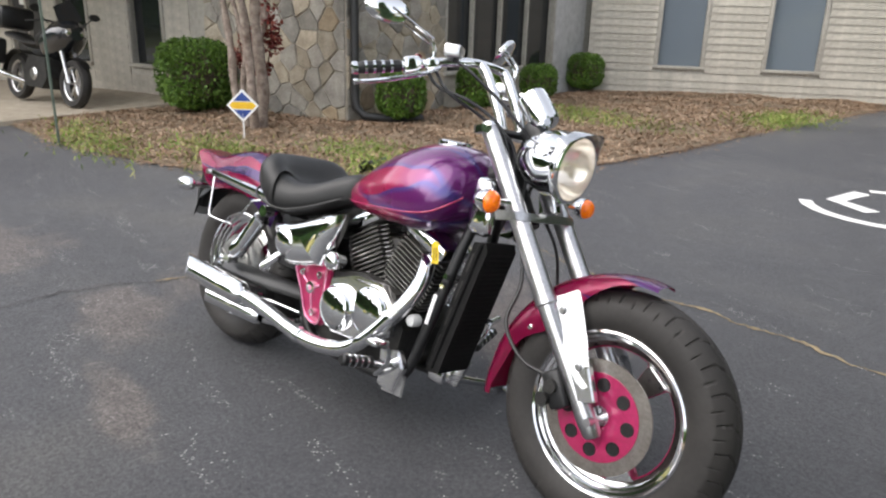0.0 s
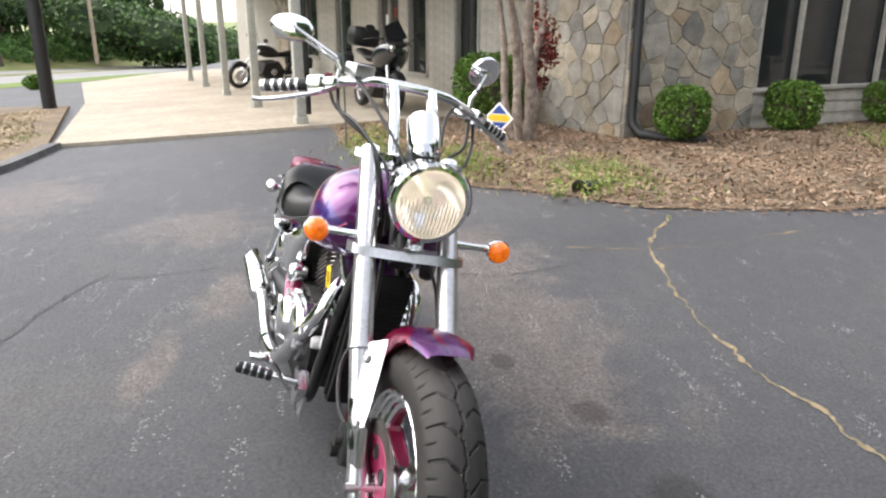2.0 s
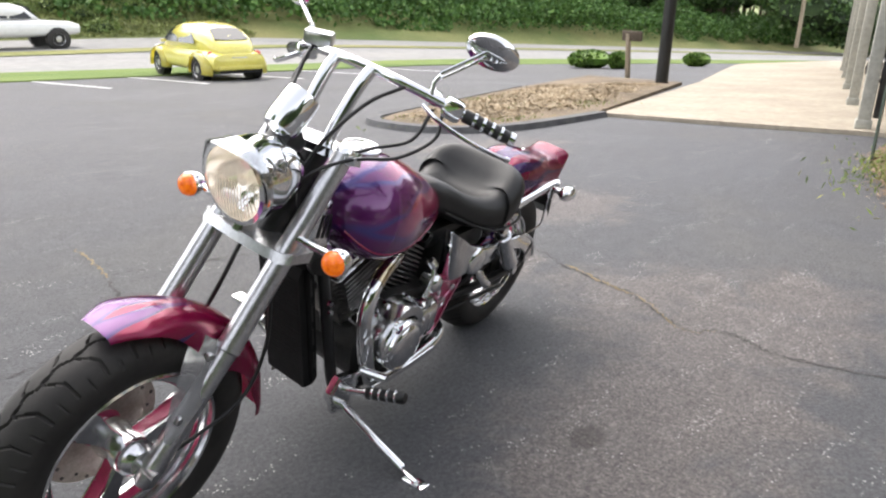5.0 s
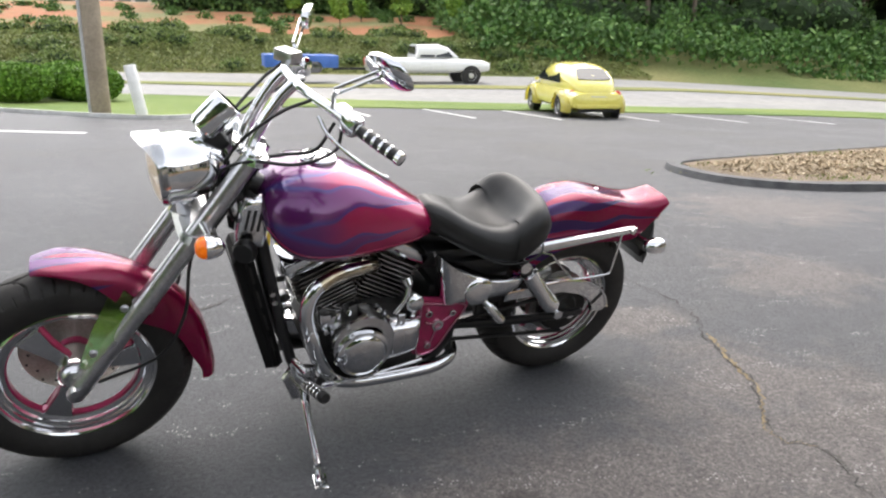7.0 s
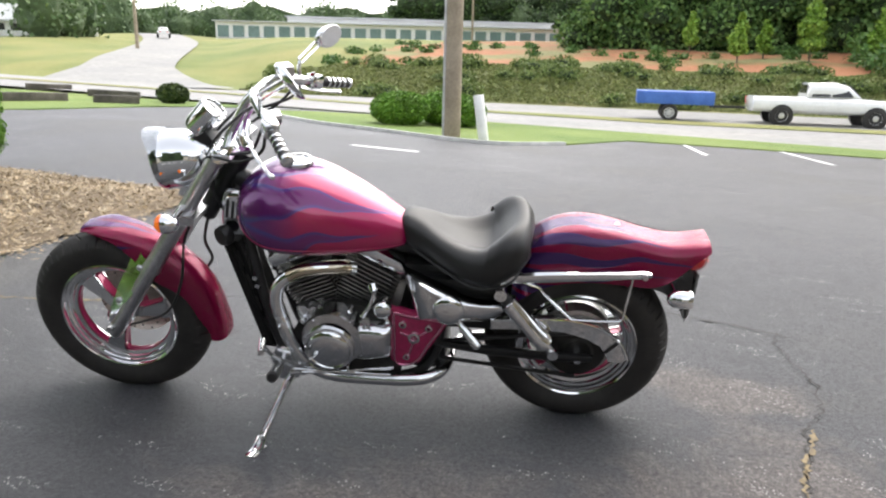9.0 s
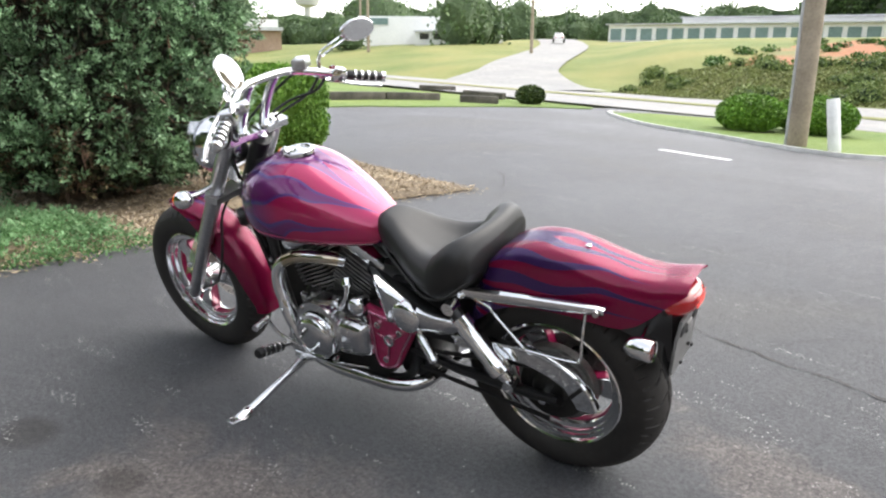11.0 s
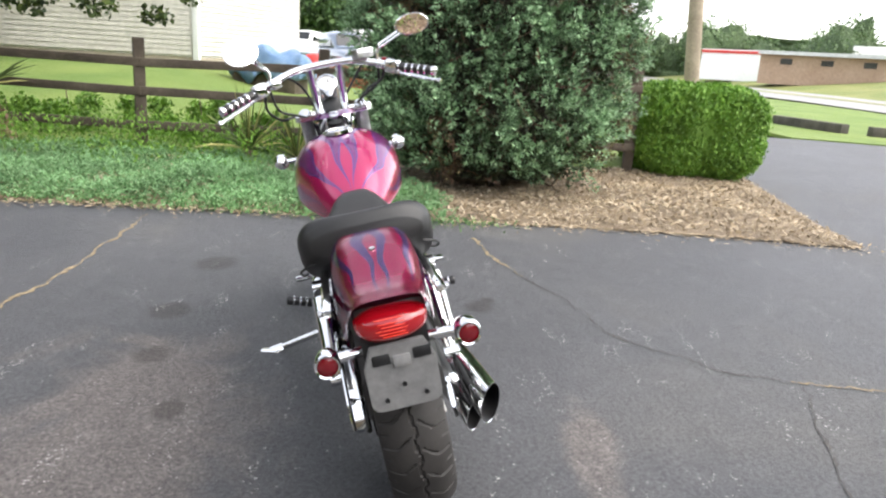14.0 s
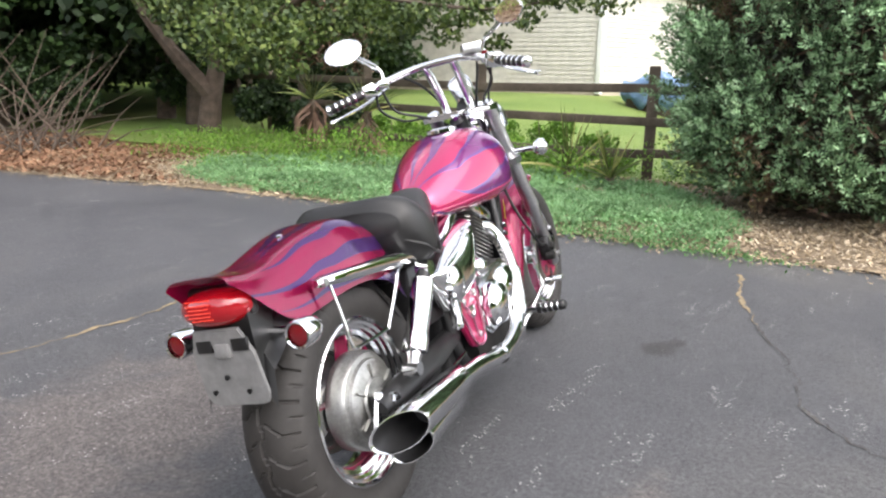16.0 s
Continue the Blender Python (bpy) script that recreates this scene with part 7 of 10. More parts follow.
def parked_bike(name, label, m, base_len, touring):
    """A parked machine seen from some way off: wheels, fork, tank, engine, seat, bars and luggage."""
    b = thing(name, label, "motorcycle", m)
    r = 0.31
    for x in (0, base_len):
        w = part("wheel", lathe([(0.7 * r, 0.055), (0.92 * r, 0.06), (r, 0.02), (r, -0.02), (0.92 * r, -0.06), (0.7 * r, -0.055)], 36, closed=True), RUBBER, b, "black tyre", m=pose(x, 0, r))
        part("rim", lathe([(0.72 * r, 0.04), (0.66 * r, 0.03), (0.66 * r, -0.03), (0.72 * r, -0.04)], 36, closed=True), ALLOY, w, "metal rim")
        for k in range(6):
            a = math.pi * k / 3
            part("spoke", rod((0, 0, 0), (0.68 * r * math.cos(a), 0, 0.68 * r * math.sin(a)), 0.012, 6), ALLOY, w)
        part("brake_disc", lathe([(0.05, 0.07), (0.14, 0.07), (0.14, 0.065), (0.05, 0.065)], 28, closed=True), ALLOY, w)
    top = (base_len - (0.32 if touring else 0.5), 0.9)
    for s in (1, -1):
        part("fork_leg", rod((base_len, 0.085 * s, r), (top[0], 0.085 * s, top[1]), 0.024, 10), ALLOY, b, "metal fork leg")
        part("handlebar", tube(curve_through([(top[0] - 0.02, 0, top[1] + 0.12), (top[0] - 0.06, 0.2 * s, top[1] + 0.16), (top[0] - 0.2, 0.38 * s, top[1] + 0.12)], 4), 0.013, 8), BLACKMETAL if touring else CHROME, b, "handlebar half")
        st2 = Vector((top[0] + 0.02, 0.26 * s, top[1] + 0.18))
        part("mirror", loft([[st2 + Vector((x, 0.07 * math.cos(a) + 0.12 * s, 0.045 * math.sin(a) + 0.1)) for a in [2 * math.pi * j / 16 for j in range(16)]] for x in (-0.01, 0.03)]), BLACKMETAL, b, "mirror")
        part("mirror_stem", rod(st2 + Vector((0, -0.05 * s, -0.06)), st2 + Vector((0, 0.12 * s, 0.1)), 0.008, 6), BLACKMETAL, b)
        part("exhaust", tube([(base_len - 0.45, 0.12 * s, 0.4), (0.6, 0.15 * s, 0.24), (-0.15, 0.17 * s, 0.33)], [0.025, 0.035, 0.045], 12), CHROME, b, "exhaust pipe")
    part("front_fender", loft([[Vector((base_len + (r + 0.03) * math.cos(a), y, r + (r + 0.03 - 0.02 * abs(y) / 0.06) * math.sin(a))) for y in (-0.06, 0, 0.06)] for a in [radians(d) for d in range(40, 165, 12)]], caps=False, closed=False), BLACKMETAL, b, "dark front mudguard")
    part("engine", loft([[Vector((x, y, z)) for x, z in ((0.5, 0.22), (0.95, 0.2), (1.08, 0.35), (1.0, 0.6), (0.6, 0.62), (0.45, 0.42))] for y in (-0.19, -0.15, 0.15, 0.19)]), ENGINE, b, "dark engine")
    for s in (1, -1):
        part("engine_cover", lathe([(0, 0.22 * s), (0.06, 0.22 * s), (0.085, 0.2 * s), (0.085, 0.15 * s)], 24, pose(0.75, 0, 0.38)), ALLOY, b, "round metal engine cover")
    part("tank", loft([[Vector((x, w * math.cos(a), zc + h * math.sin(a))) for a in [2 * math.pi * j / 20 for j in range(20)]] for x, w, h, zc in ((0.55, 0.09, 0.07, 0.78), (0.68, 0.16, 0.12, 0.82), (0.9, 0.19, 0.15, 0.86), (1.05, 0.15, 0.12, 0.88), (1.12, 0.08, 0.06, 0.88))]), BLACKMETAL, b, "black fuel tank")
    part("seat", loft([[Vector((x, w * math.cos(a), zc + h * math.sin(a))) for a in [2 * math.pi * j / 16 for j in range(16)]] for x, w, h, zc in ((0.6, 0.09, 0.05, 0.77), (0.35, 0.15, 0.06, 0.76), (0.05, 0.15, 0.06, 0.83), (-0.25, 0.12, 0.05, 0.86))]), BLACKMETAL, b, "black dual seat")
    part("rear_fender", loft([[Vector(((r + 0.05) * math.cos(a), y, r + (r + 0.05) * math.sin(a))) for y in (-0.09, 0, 0.09)] for a in [radians(d) for d in range(60, 190, 12)]], caps=False, closed=False), BLACKMETAL, b, "dark rear mudguard")
    part("swingarm", rod((0, 0.1, r), (0.55, 0.1, 0.38), 0.03, 8), BLACKMETAL, b)
    part("side_stand", rod((0.7, 0.12, 0.25), (0.72, 0.36, 0.015), 0.012, 8), BLACKMETAL, b, "side stand")
    if touring:
        part("fairing", loft([[Vector((x, w * math.cos(a), zc + h * math.sin(a))) for a in [2 * math.pi * j / 20 for j in range(20)]] for x, w, h, zc in ((0.95, 0.24, 0.22, 0.78), (1.15, 0.26, 0.24, 0.86), (1.32, 0.2, 0.17, 0.92), (1.42, 0.1, 0.08, 0.93))]), BLACKFAIR, b, "glossy black fairing")
        for s in (1, -1):
            part("headlamp", lathe([(0, 0.03), (0.045, 0.02), (0.055, 0.0), (0.05, -0.02)], 20, pose(1.395, 0.085 * s, 0.94, 0, 0, -80)), CHROME, b, "twin headlamp")
        part("windscreen", slab([(-0.16, -0.02), (0.16, -0.02), (0.12, 0.26), (-0.12, 0.26)], 0.01, pose(1.28, 0, 1.06, 0, -30, 90)), SMOKEGLASS, b, "smoked windscreen")
        for s in (1, -1):
            part("pannier", box((-0.12, 0.33 * s, 0.62), (0.48, 0.2, 0.34), 0.05), BLACKMETAL, b, "black side case")
        part("top_case", box((-0.3, 0, 1.08), (0.42, 0.46, 0.3), 0.07), BLACKMETAL, b, "black top case")
        part("crash_bar", tube(curve_through([(1.0, 0.2, 0.62), (1.08, 0.3, 0.48), (0.98, 0.2, 0.3)], 4), 0.013, 8), CHROME, b)
    else:
        part("headlamp", lathe([(0, 0.03), (0.08, 0.02), (0.09, 0), (0.07, -0.08), (0, -0.12)], 24, pose(top[0] + 0.2, 0, top[1] - 0.05, 0, 0, -90)), CHROME, b, "round chrome headlamp")
        part("screen", slab([(-0.2, 0.0), (0.2, 0.0), (0.16, 0.4), (-0.16, 0.4)], 0.008, pose(top[0] + 0.05, 0, top[1] + 0.1, 0, -25, 90)), HEADCLEAR, b, "clear windshield")
        for s in (1, -1):
            part("saddlebag", box((-0.1, 0.24 * s, 0.58), (0.45, 0.16, 0.28), 0.05), BLACKMETAL, b, "black leather saddlebag")


BLACKFAIR = speckled("gloss black paint", (0.014, 0.015, 0.018), (0.02, 0.022, 0.026), 4, 0.18, bumps=0, Coat_Weight=1.0)
HEADCLEAR, _b = base("clear acrylic", 0.05, 0.0, Base_Color=(0.8, 0.82, 0.82, 1), Transmission_Weight=0.9, IOR=1.3)
f2, r2 = Vector((-7.6, 0.7)), Vector((-8.95, 0.27))
z2 = ground_z(-8.2, 0.5) + 0.05
parked_bike("touring_motorcycle", "black touring motorcycle with cases parked under the porch", pose(r2.x, r2.y, z2, 0, 0, math.degrees(math.atan2(f2.y - r2.y, f2.x - r2.x))) @ pose(0, 0, 0, -9, 0, 0), 1.42, True)
f3, r3 = Vector((-15.2, -2.75)), Vector((-16.3, -1.4))
z3 = ground_z(-15.7, -2.1) + 0.05
parked_bike("cruiser_motorcycle", "black cruiser with windshield and saddlebags parked under the porch", pose(r3.x, r3.y, z3, 0, 0, math.degrees(math.atan2(f3.y - r3.y, f3.x - r3.x))) @ pose(0, 0, 0, -9, 0, 0), 1.6, False)

# dark trees beyond the yard
far_leaves("yard_woods", [(49.5, 9.6, 4.2, 3.0, 3.0, 2.2), (52.8, 7.8, 3.9, 3.2, 3.2, 2.4), (48.0, 5.3, 3.9, 3.4, 3.4, 2.5), (46.2, 3.2, 3.6, 3.4, 3.4, 2.5), (46.2, 1.3, 4.1, 3.4, 3.4, 2.5), (48.1, 6.1, 3.0, 3.2, 3.2, 2.4), (48.2, 4.7, 3.4, 3.4, 3.4, 2.5), (48.3, 3.0, 3.3, 3.4, 3.4, 2.5), (52.6, 8.9, 3.0, 1.6, 1.6, 1.2), (49.9, 6.5, 2.8, 1.6, 1.6, 1.2), (46.1, 3.9, 2.3, 2.0, 2.0, 1.5), (46.2, 2.3, 2.2, 2.0, 2.0, 1.5)], 30000, 0.24, LEAF_FAR, 88, "dark green trees beyond the yard", shell=0.45, heart=0.7)
yt = bmesh.new()
for x, y in ((49.5, 9.6), (52.8, 7.8), (48.0, 5.3), (46.2, 3.2), (46.2, 1.3), (48.1, 6.1), (48.2, 4.7), (48.3, 3.0)):
    tube([(x, y, -0.5), (x + 0.2, y, 4.5)], [0.22, 0.12], 7, yt)
tagged(part("yard_trunks", yt, WOOD_OLD), "dark trunks of the trees beyond the yard", "woodland", kind="stuff")

# leafy weeds by the fence
rngb = np.random.default_rng(91)
for x, y, h in ((6.75, 5.1, 0.5), (6.7, 4.35, 0.7), (6.85, 3.5, 0.55), (6.6, 2.75, 0.62), (6.45, 1.9, 0.45)):
    wb = thing("weed_bush", "leafy green weeds growing by the rail fence", "weeds", pose(x, y, 0.06), "weeds by the fence")
    part("stem", tube([(0, 0, -0.05), (0.02, 0.03, h * 0.5), (0.0, 0.05, h * 0.9)], [0.012, 0.009, 0.005], 6), BARK, wb)
    blobs = [(rngb.uniform(-0.2, 0.2), rngb.uniform(-0.25, 0.25), h * rngb.uniform(0.15, 0.85), 0.14, 0.16, 0.13) for _ in range(7)]
    leaves("foliage", in_blobs(rngb, blobs, 1700, 0.8), 0.032, LEAF_ARB, wb, rng=rngb, up=0.4, long=2.0)


# ---------- the motorcycle: paints ----------
def flame_paint(name, x0, sign, length, front, zc, seed, count, reach, power, solid):
    """Magenta lacquer with pointed blue and purple tongues that start at x0 and run along sign."""
    m, b = base(name, 0.24, 0.4, Coat_Weight=0.85, Coat_Roughness=0.015)
    t = m.node_tree.nodes.new("ShaderNodeTexCoord")
    sep = m.node_tree.nodes.new("ShaderNodeSeparateXYZ")
    link(m, t.outputs["Object"], sep.inputs[0])
    d = math_out(m, "MULTIPLY", math_out(m, "SUBTRACT", sep.outputs[0], x0), sign / length)
    turn = math_out(m, "ARCTAN2", math_out(m, "ABSOLUTE", sep.outputs[1]), math_out(m, "SUBTRACT", sep.outputs[2], zc))
    warp = noise_out(m, coords(m, (5.0, 3.0, 3.0)), 1.0, 1.0, 0.4, 0.3)
    warp.node.noise_dimensions = "4D"
    warp.node.inputs["W"].default_value = seed

    def tongues(n, shift, reach, power, bend):
        p = math_out(m, "ADD", math_out(m, "MULTIPLY_ADD", turn, n / math.pi, shift), math_out(m, "MULTIPLY", math_out(m, "SUBTRACT", warp, 0.5), bend))
        cell = math_out(m, "FLOOR", p)
        tri = math_out(m, "SUBTRACT", 1.0, math_out(m, "MULTIPLY", math_out(m, "ABSOLUTE", math_out(m, "SUBTRACT", math_out(m, "FRACT", p), 0.5)), 2.0))
        long = math_out(m, "MULTIPLY_ADD", math_out(m, "SINE", math_out(m, "MULTIPLY_ADD", cell, 2.4, seed)), 0.3, reach)
        return math_out(m, "SUBTRACT", math_out(m, "MULTIPLY", math_out(m, "POWER", tri, power), long), d)

    pink = mix(m, noise_out(m, coords(m), 3.0, 2), (0.28, 0.004, 0.05), (0.4, 0.012, 0.098))
    blue = (0.045, 0.035, 0.19)
    fade = math_out(m, "SUBTRACT", solid, math_out(m, "ADD", d, math_out(m, "MULTIPLY", math_out(m, "SUBTRACT", warp, 0.5), 0.6)))
    col = mix(m, math_out(m, "MULTIPLY_ADD", fade, 2.2, 0.5), pink, front)
    s1 = tongues(count, 0.2, reach, power, 1.2)
    core = mix(m, math_out(m, "MULTIPLY_ADD", s1, 3.0, -0.4), blue, front)
    col = mix(m, math_out(m, "MULTIPLY", math_out(m, "MINIMUM", math_out(m, "MAXIMUM", math_out(m, "MULTIPLY_ADD", s1, 7.0, 0.5), 0.0), 1.0), 0.9), col, core)
    flake = noise_out(m, coords(m), 900, 1)
    col = mix(m, 0.18, col, ramp(m, flake, [(0.35, (0.3, 0.3, 0.3)), (0.7, (0.8, 0.8, 0.8))]), "OVERLAY")
    link(m, col, b.inputs["Base Color"])
    return m


PURPLE = (0.115, 0.013, 0.12)
PAINT_TANK = flame_paint("tank flame lacquer", 1.08, -1, 0.27, PURPLE, 0.76, 0.0, 4.6, 1.8, 1.5, 0.4)
PAINT_REAR = flame_paint("rear fender flame lacquer", 0.32, -1, 0.23, (0.05, 0.03, 0.17), 0.62, 3.1, 7.5, 2.9, 1.2, 0.3)
PAINT_FRONT = flame_paint("front fender flame lacquer", 1.8, -1, 0.19, (0.16, 0.05, 0.24), 0.62, 7.7, 3.0, 1.5, 1.6, 0.2)
PINK = speckled("magenta lacquer", (0.29, 0.007, 0.06), (0.39, 0.018, 0.1), 6, 0.3, 0.25, bumps=0.02, Coat_Weight=1.0, Coat_Roughness=0.06)
PLATEPINK = speckled("pale polished magenta edges", (0.5, 0.16, 0.26), (0.58, 0.24, 0.34), 8, 0.25, 0.8, bumps=0.02)
LEATHER = speckled("black grained vinyl", (0.008, 0.008, 0.008), (0.017, 0.017, 0.017), 5, 0.48, fine=160, bumps=0.25, dist=0.001)
DISCSTEEL = speckled("rust-tinged brake steel", (0.24, 0.215, 0.195), (0.36, 0.33, 0.305), 14, 0.4, 1.0, bumps=0.05)
FIN_EDGE = speckled("bare fin edges", (0.14, 0.135, 0.13), (0.4, 0.39, 0.375), 20, 0.35, 0.9, bumps=0.1)
DRUM = speckled("satin drum alloy", (0.3, 0.3, 0.29), (0.38, 0.38, 0.36), 12, 0.4, 1.0, bumps=0.03)
RADBLACK = speckled("matt radiator black", (0.005, 0.005, 0.005), (0.011, 0.011, 0.011), 9, 0.75, bumps=0.2, Specular_IOR_Level=0.2)
YELLOW = speckled("yellow tag", (0.75, 0.5, 0.02), (0.85, 0.6, 0.04), 9, 0.5, bumps=0)
PLATEGREY = speckled("unpainted grey plastic", (0.16, 0.16, 0.16), (0.185, 0.183, 0.18), 4, 0.5, bumps=0.05)
GAUGEFACE = speckled("pale dial face", (0.5, 0.5, 0.5), (0.6, 0.6, 0.6), 9, 0.4, bumps=0)
HEATGOLD = speckled("heat-tinted chrome", (0.42, 0.34, 0.21), (0.55, 0.51, 0.44), 7, 0.12, 1.0, bumps=0.02)
AMBER = speckled("amber lens", (0.5, 0.045, 0.0006), (0.85, 0.2, 0.004), 60, 0.2, bumps=0.25, dist=0.004, Coat_Weight=0.6)
# slight emission added to lift the amber lenses
_b = AMBER.node_tree.nodes["Principled BSDF"]
_b.inputs["Emission Color"].default_value, _b.inputs["Emission Strength"].default_value = (1.0, 0.2, 0.004, 1), 0.1
REDLENS, _b = base("red lens", 0.15, 0.0, Base_Color=(0.13, 0.003, 0.007, 1), Transmission_Weight=0.0, Coat_Weight=0.6)
LITLENS, _b = base("lit tail lamp", 0.15, 0.0, Base_Color=(0.2, 0.003, 0.007, 1), Coat_Weight=0.8)
_b.inputs["Emission Color"].default_value, _b.inputs["Emission Strength"].default_value = (1.0, 0.01, 0.015, 1), 0.025
LAMPGLOW, _b = base("glowing lamp ribs", 0.3, 0.0, Base_Color=(0.5, 0.02, 0.01, 1))
_b.inputs["Emission Color"].default_value, _b.inputs["Emission Strength"].default_value = (1.0, 0.07, 0.02, 1), 0.16
HEADGLASS, _b = base("headlamp glass", 0.03, 0.0, Base_Color=(0.97, 0.95, 0.9, 1), Transmission_Weight=1.0, IOR=1.25)
# weak emission added to brighten the headlamp bowl
LAMPWARM, _b = base("faintly glowing headlamp reflector", 0.16, 0.9, Base_Color=(0.93, 0.89, 0.84, 1))
_b.inputs["Emission Color"].default_value, _b.inputs["Emission Strength"].default_value = (1.0, 0.91, 0.8, 1), 0.07
REFLECTOR = speckled("headlamp reflector", (0.8, 0.72, 0.62), (0.9, 0.83, 0.75), 6, 0.35, 0.45, bumps=0.15)
MIRROR, _b = base("mirror glass", 0.01, 1.0, Base_Color=(0.9, 0.9, 0.9, 1))

LEAN, HEADING = 13.9, 11.3
BIKE_AT = pose(0.052, -0.0996, 0.0, 0, 0, HEADING) @ pose(0, 0, 0, -LEAN, 0, 0)
bike = thing("motorcycle", "magenta cruiser motorcycle with purple flames, leaning on its side stand", "motorcycle", BIKE_AT)


def smooth_max(t, a, b):
    t = max(0.0, min(1.0, (t - a) / (b - a)))
    return t * t * (3 - 2 * t)


def dome(outline, y0, y1, m=None, full=0.72):
    """A cover with a flat flange that bulges from y0 out to y1."""
    cx, cz = sum(p[0] for p in outline) / len(outline), sum(p[1] for p in outline) / len(outline)
    pts = curve_through([(x, 0, z) for x, z in outline + outline[:1]], 3)[:-1]
    pts = [(p.x, p.z) for p in pts]
    rings = []
    for k, h in ((1.0, 0.0), (1.0, 0.12), (0.985, 0.3), (0.95, 0.5), (0.88, 0.7), (0.74, 0.87), (0.55, 0.96), (0.3, 0.99), (0.08, 1.0)):
        rings.append([(m or Matrix()) @ Vector((cx + (x - cx) * k, y0 + (y1 - y0) * h, cz + (z - cz) * k)) for x, z in pts])
    return loft(rings)


# ---------- wheels ----------
def tyre_mesh(R, rr, w, seed):
    """A tyre with real grooves: a wavy centre line and curved side cuts."""
    around, across = 600, 34
    bm = bmesh.new()
    h = R - rr
    prof = [(rr - 0.004, -0.74 * w), (rr + 0.12 * h, -0.93 * w), (rr + 0.36 * h, -w), (rr + 0.6 * h, -0.985 * w)]
    for j in range(across + 1):
        u = -1 + 2 * j / across
        prof.append((R - 0.32 * h * abs(u) ** 2.6, 0.93 * w * u))
    prof += [(r, -y) for r, y in reversed(prof[:4])]
    rings = []
    for i in range(around):
        a = 2 * math.pi * i / around
        ring = []
        for r, y in prof:
            u = y / w
            if r > R - 0.34 * h:
                wave = 0.05 * math.sin(a * 27) + 0.02 * math.sin(a * 54 + 1)
                v = abs(u)
                p = (a * 28 / (2 * math.pi) + (0.5 if y > 0 else 0.0) + 0.5 * abs(v - 0.52) - 0.5 * v) % 1.0
                if abs(u - wave) < 0.034 or (0.16 < v < 0.9 and p < 0.075) or (v > 0.74 and 0.49 < p < 0.55):
                    r -= 0.006
            ring.append(bm.verts.new((r * math.cos(a), y, r * math.sin(a))))
        rings.append(ring)
    for i in range(around):
        a, b = rings[i], rings[(i + 1) % around]
        for j in range(len(prof) - 1):
            bm.faces.new((a[j], b[j], b[j + 1], a[j + 1]))
    return bm


def wheel(name, centre, R, rr, w, angles, label, paint):
    at = pose(*centre)
    lip = w * 0.82
    half = [(rr, lip), (rr - 0.005, lip + 0.003), (rr - 0.01, lip - 0.001), (rr - 0.013, lip - 0.012), (rr - 0.021, lip - 0.014), (rr - 0.023, lip - 0.024), (rr - 0.03, lip - 0.026), (rr - 0.033, lip - 0.036), (rr - 0.044, lip - 0.04)]
    rim = part(name, lathe(half + [(rr - 0.046, 0)] + [(r, -y) for r, y in reversed(half)] + [(rr + 0.002, 0)], 96, closed=True), CHROMERIM, bike, label, m=at, sharp=25)
    part("tyre", tyre_mesh(R, rr, w, 1), RUBBER, rim, "black tyre with wavy tread cuts")
    part("rim_band", lathe([(rr - 0.04, 0.012), (rr - 0.0485, 0.01), (rr - 0.0485, -0.01), (rr - 0.04, -0.012)], 96, closed=True), paint, rim, "inner rim band")
    part("hub", lathe([(0.0, 0.075), (0.03, 0.075), (0.045, 0.06), (0.05, 0.03), (0.042, 0), (0.05, -0.03), (0.045, -0.06), (0.03, -0.075), (0, -0.075)], 40), POLISHED, rim, "bright metal hub")
    for deg in angles:
        a = radians(deg)
        t = Matrix.Rotation(-a, 4, "Y")
        bm = bmesh.new()
        slab([(0.035, -0.02), (0.035, 0.02), (0.1, 0.021), (rr - 0.06, 0.03), (rr - 0.046, 0.046), (rr - 0.046, -0.046), (rr - 0.06, -0.03), (0.1, -0.021)], 0.05, t, 0.005, bm)
        part("spoke", bm, POLISHED, rim, "broad cast metal spoke")
        part("spoke_web", slab([(0.035, -0.022), (0.035, 0.022), (0.1, 0.0235), (rr - 0.062, 0.033), (rr - 0.047, 0.05), (rr - 0.047, -0.05), (rr - 0.062, -0.033), (0.1, -0.0235)], 0.036, t, 0.004), paint, rim, "painted spoke flank")
    return rim


fw = wheel("front_wheel", (1.681, 0.01, 0.335), 0.335, 0.224, 0.07, (52, 172, 292), "polished cast front wheel", PINK)
part("brake_disc", lathe([(0.112, -0.0855), (0.152, -0.0855), (0.152, -0.0905), (0.112, -0.0905)], 80, closed=True), DISCSTEEL, fw, "rust-tinged steel brake disc")
part("disc_carrier", lathe([(0.028, -0.083), (0.05, -0.094), (0.117, -0.0925), (0.119, -0.084), (0.028, -0.08)], 64, closed=True), PINK, fw, "magenta brake disc carrier")
part("disc_back", lathe([(0.05, -0.079), (0.147, -0.083), (0.147, -0.085), (0.05, -0.082)], 64, closed=True), DISCSTEEL, fw, "brown steel back of the brake disc")
for i in range(24):
    a, q = 2 * math.pi * i / 24, (0.126, 0.14)[i % 2]
    part("disc_hole", lathe([(0.0, 0.0045), (0.0045, 0.004), (0.005, 0.0)], 10, Matrix.Translation((q * math.cos(a), -0.0845, q * math.sin(a)))), BLACKMETAL, fw, "drilled disc hole")
for i in range(8):
    a = 2 * math.pi * i / 8
    part("carrier_hole", lathe([(0.0, -0.0936), (0.0165, -0.0936), (0.018, -0.0955), (0.019, -0.0925)], 20, Matrix.Translation((0.088 * math.cos(a), 0, 0.088 * math.sin(a)))), BLACKMETAL, fw, "dark round hole")
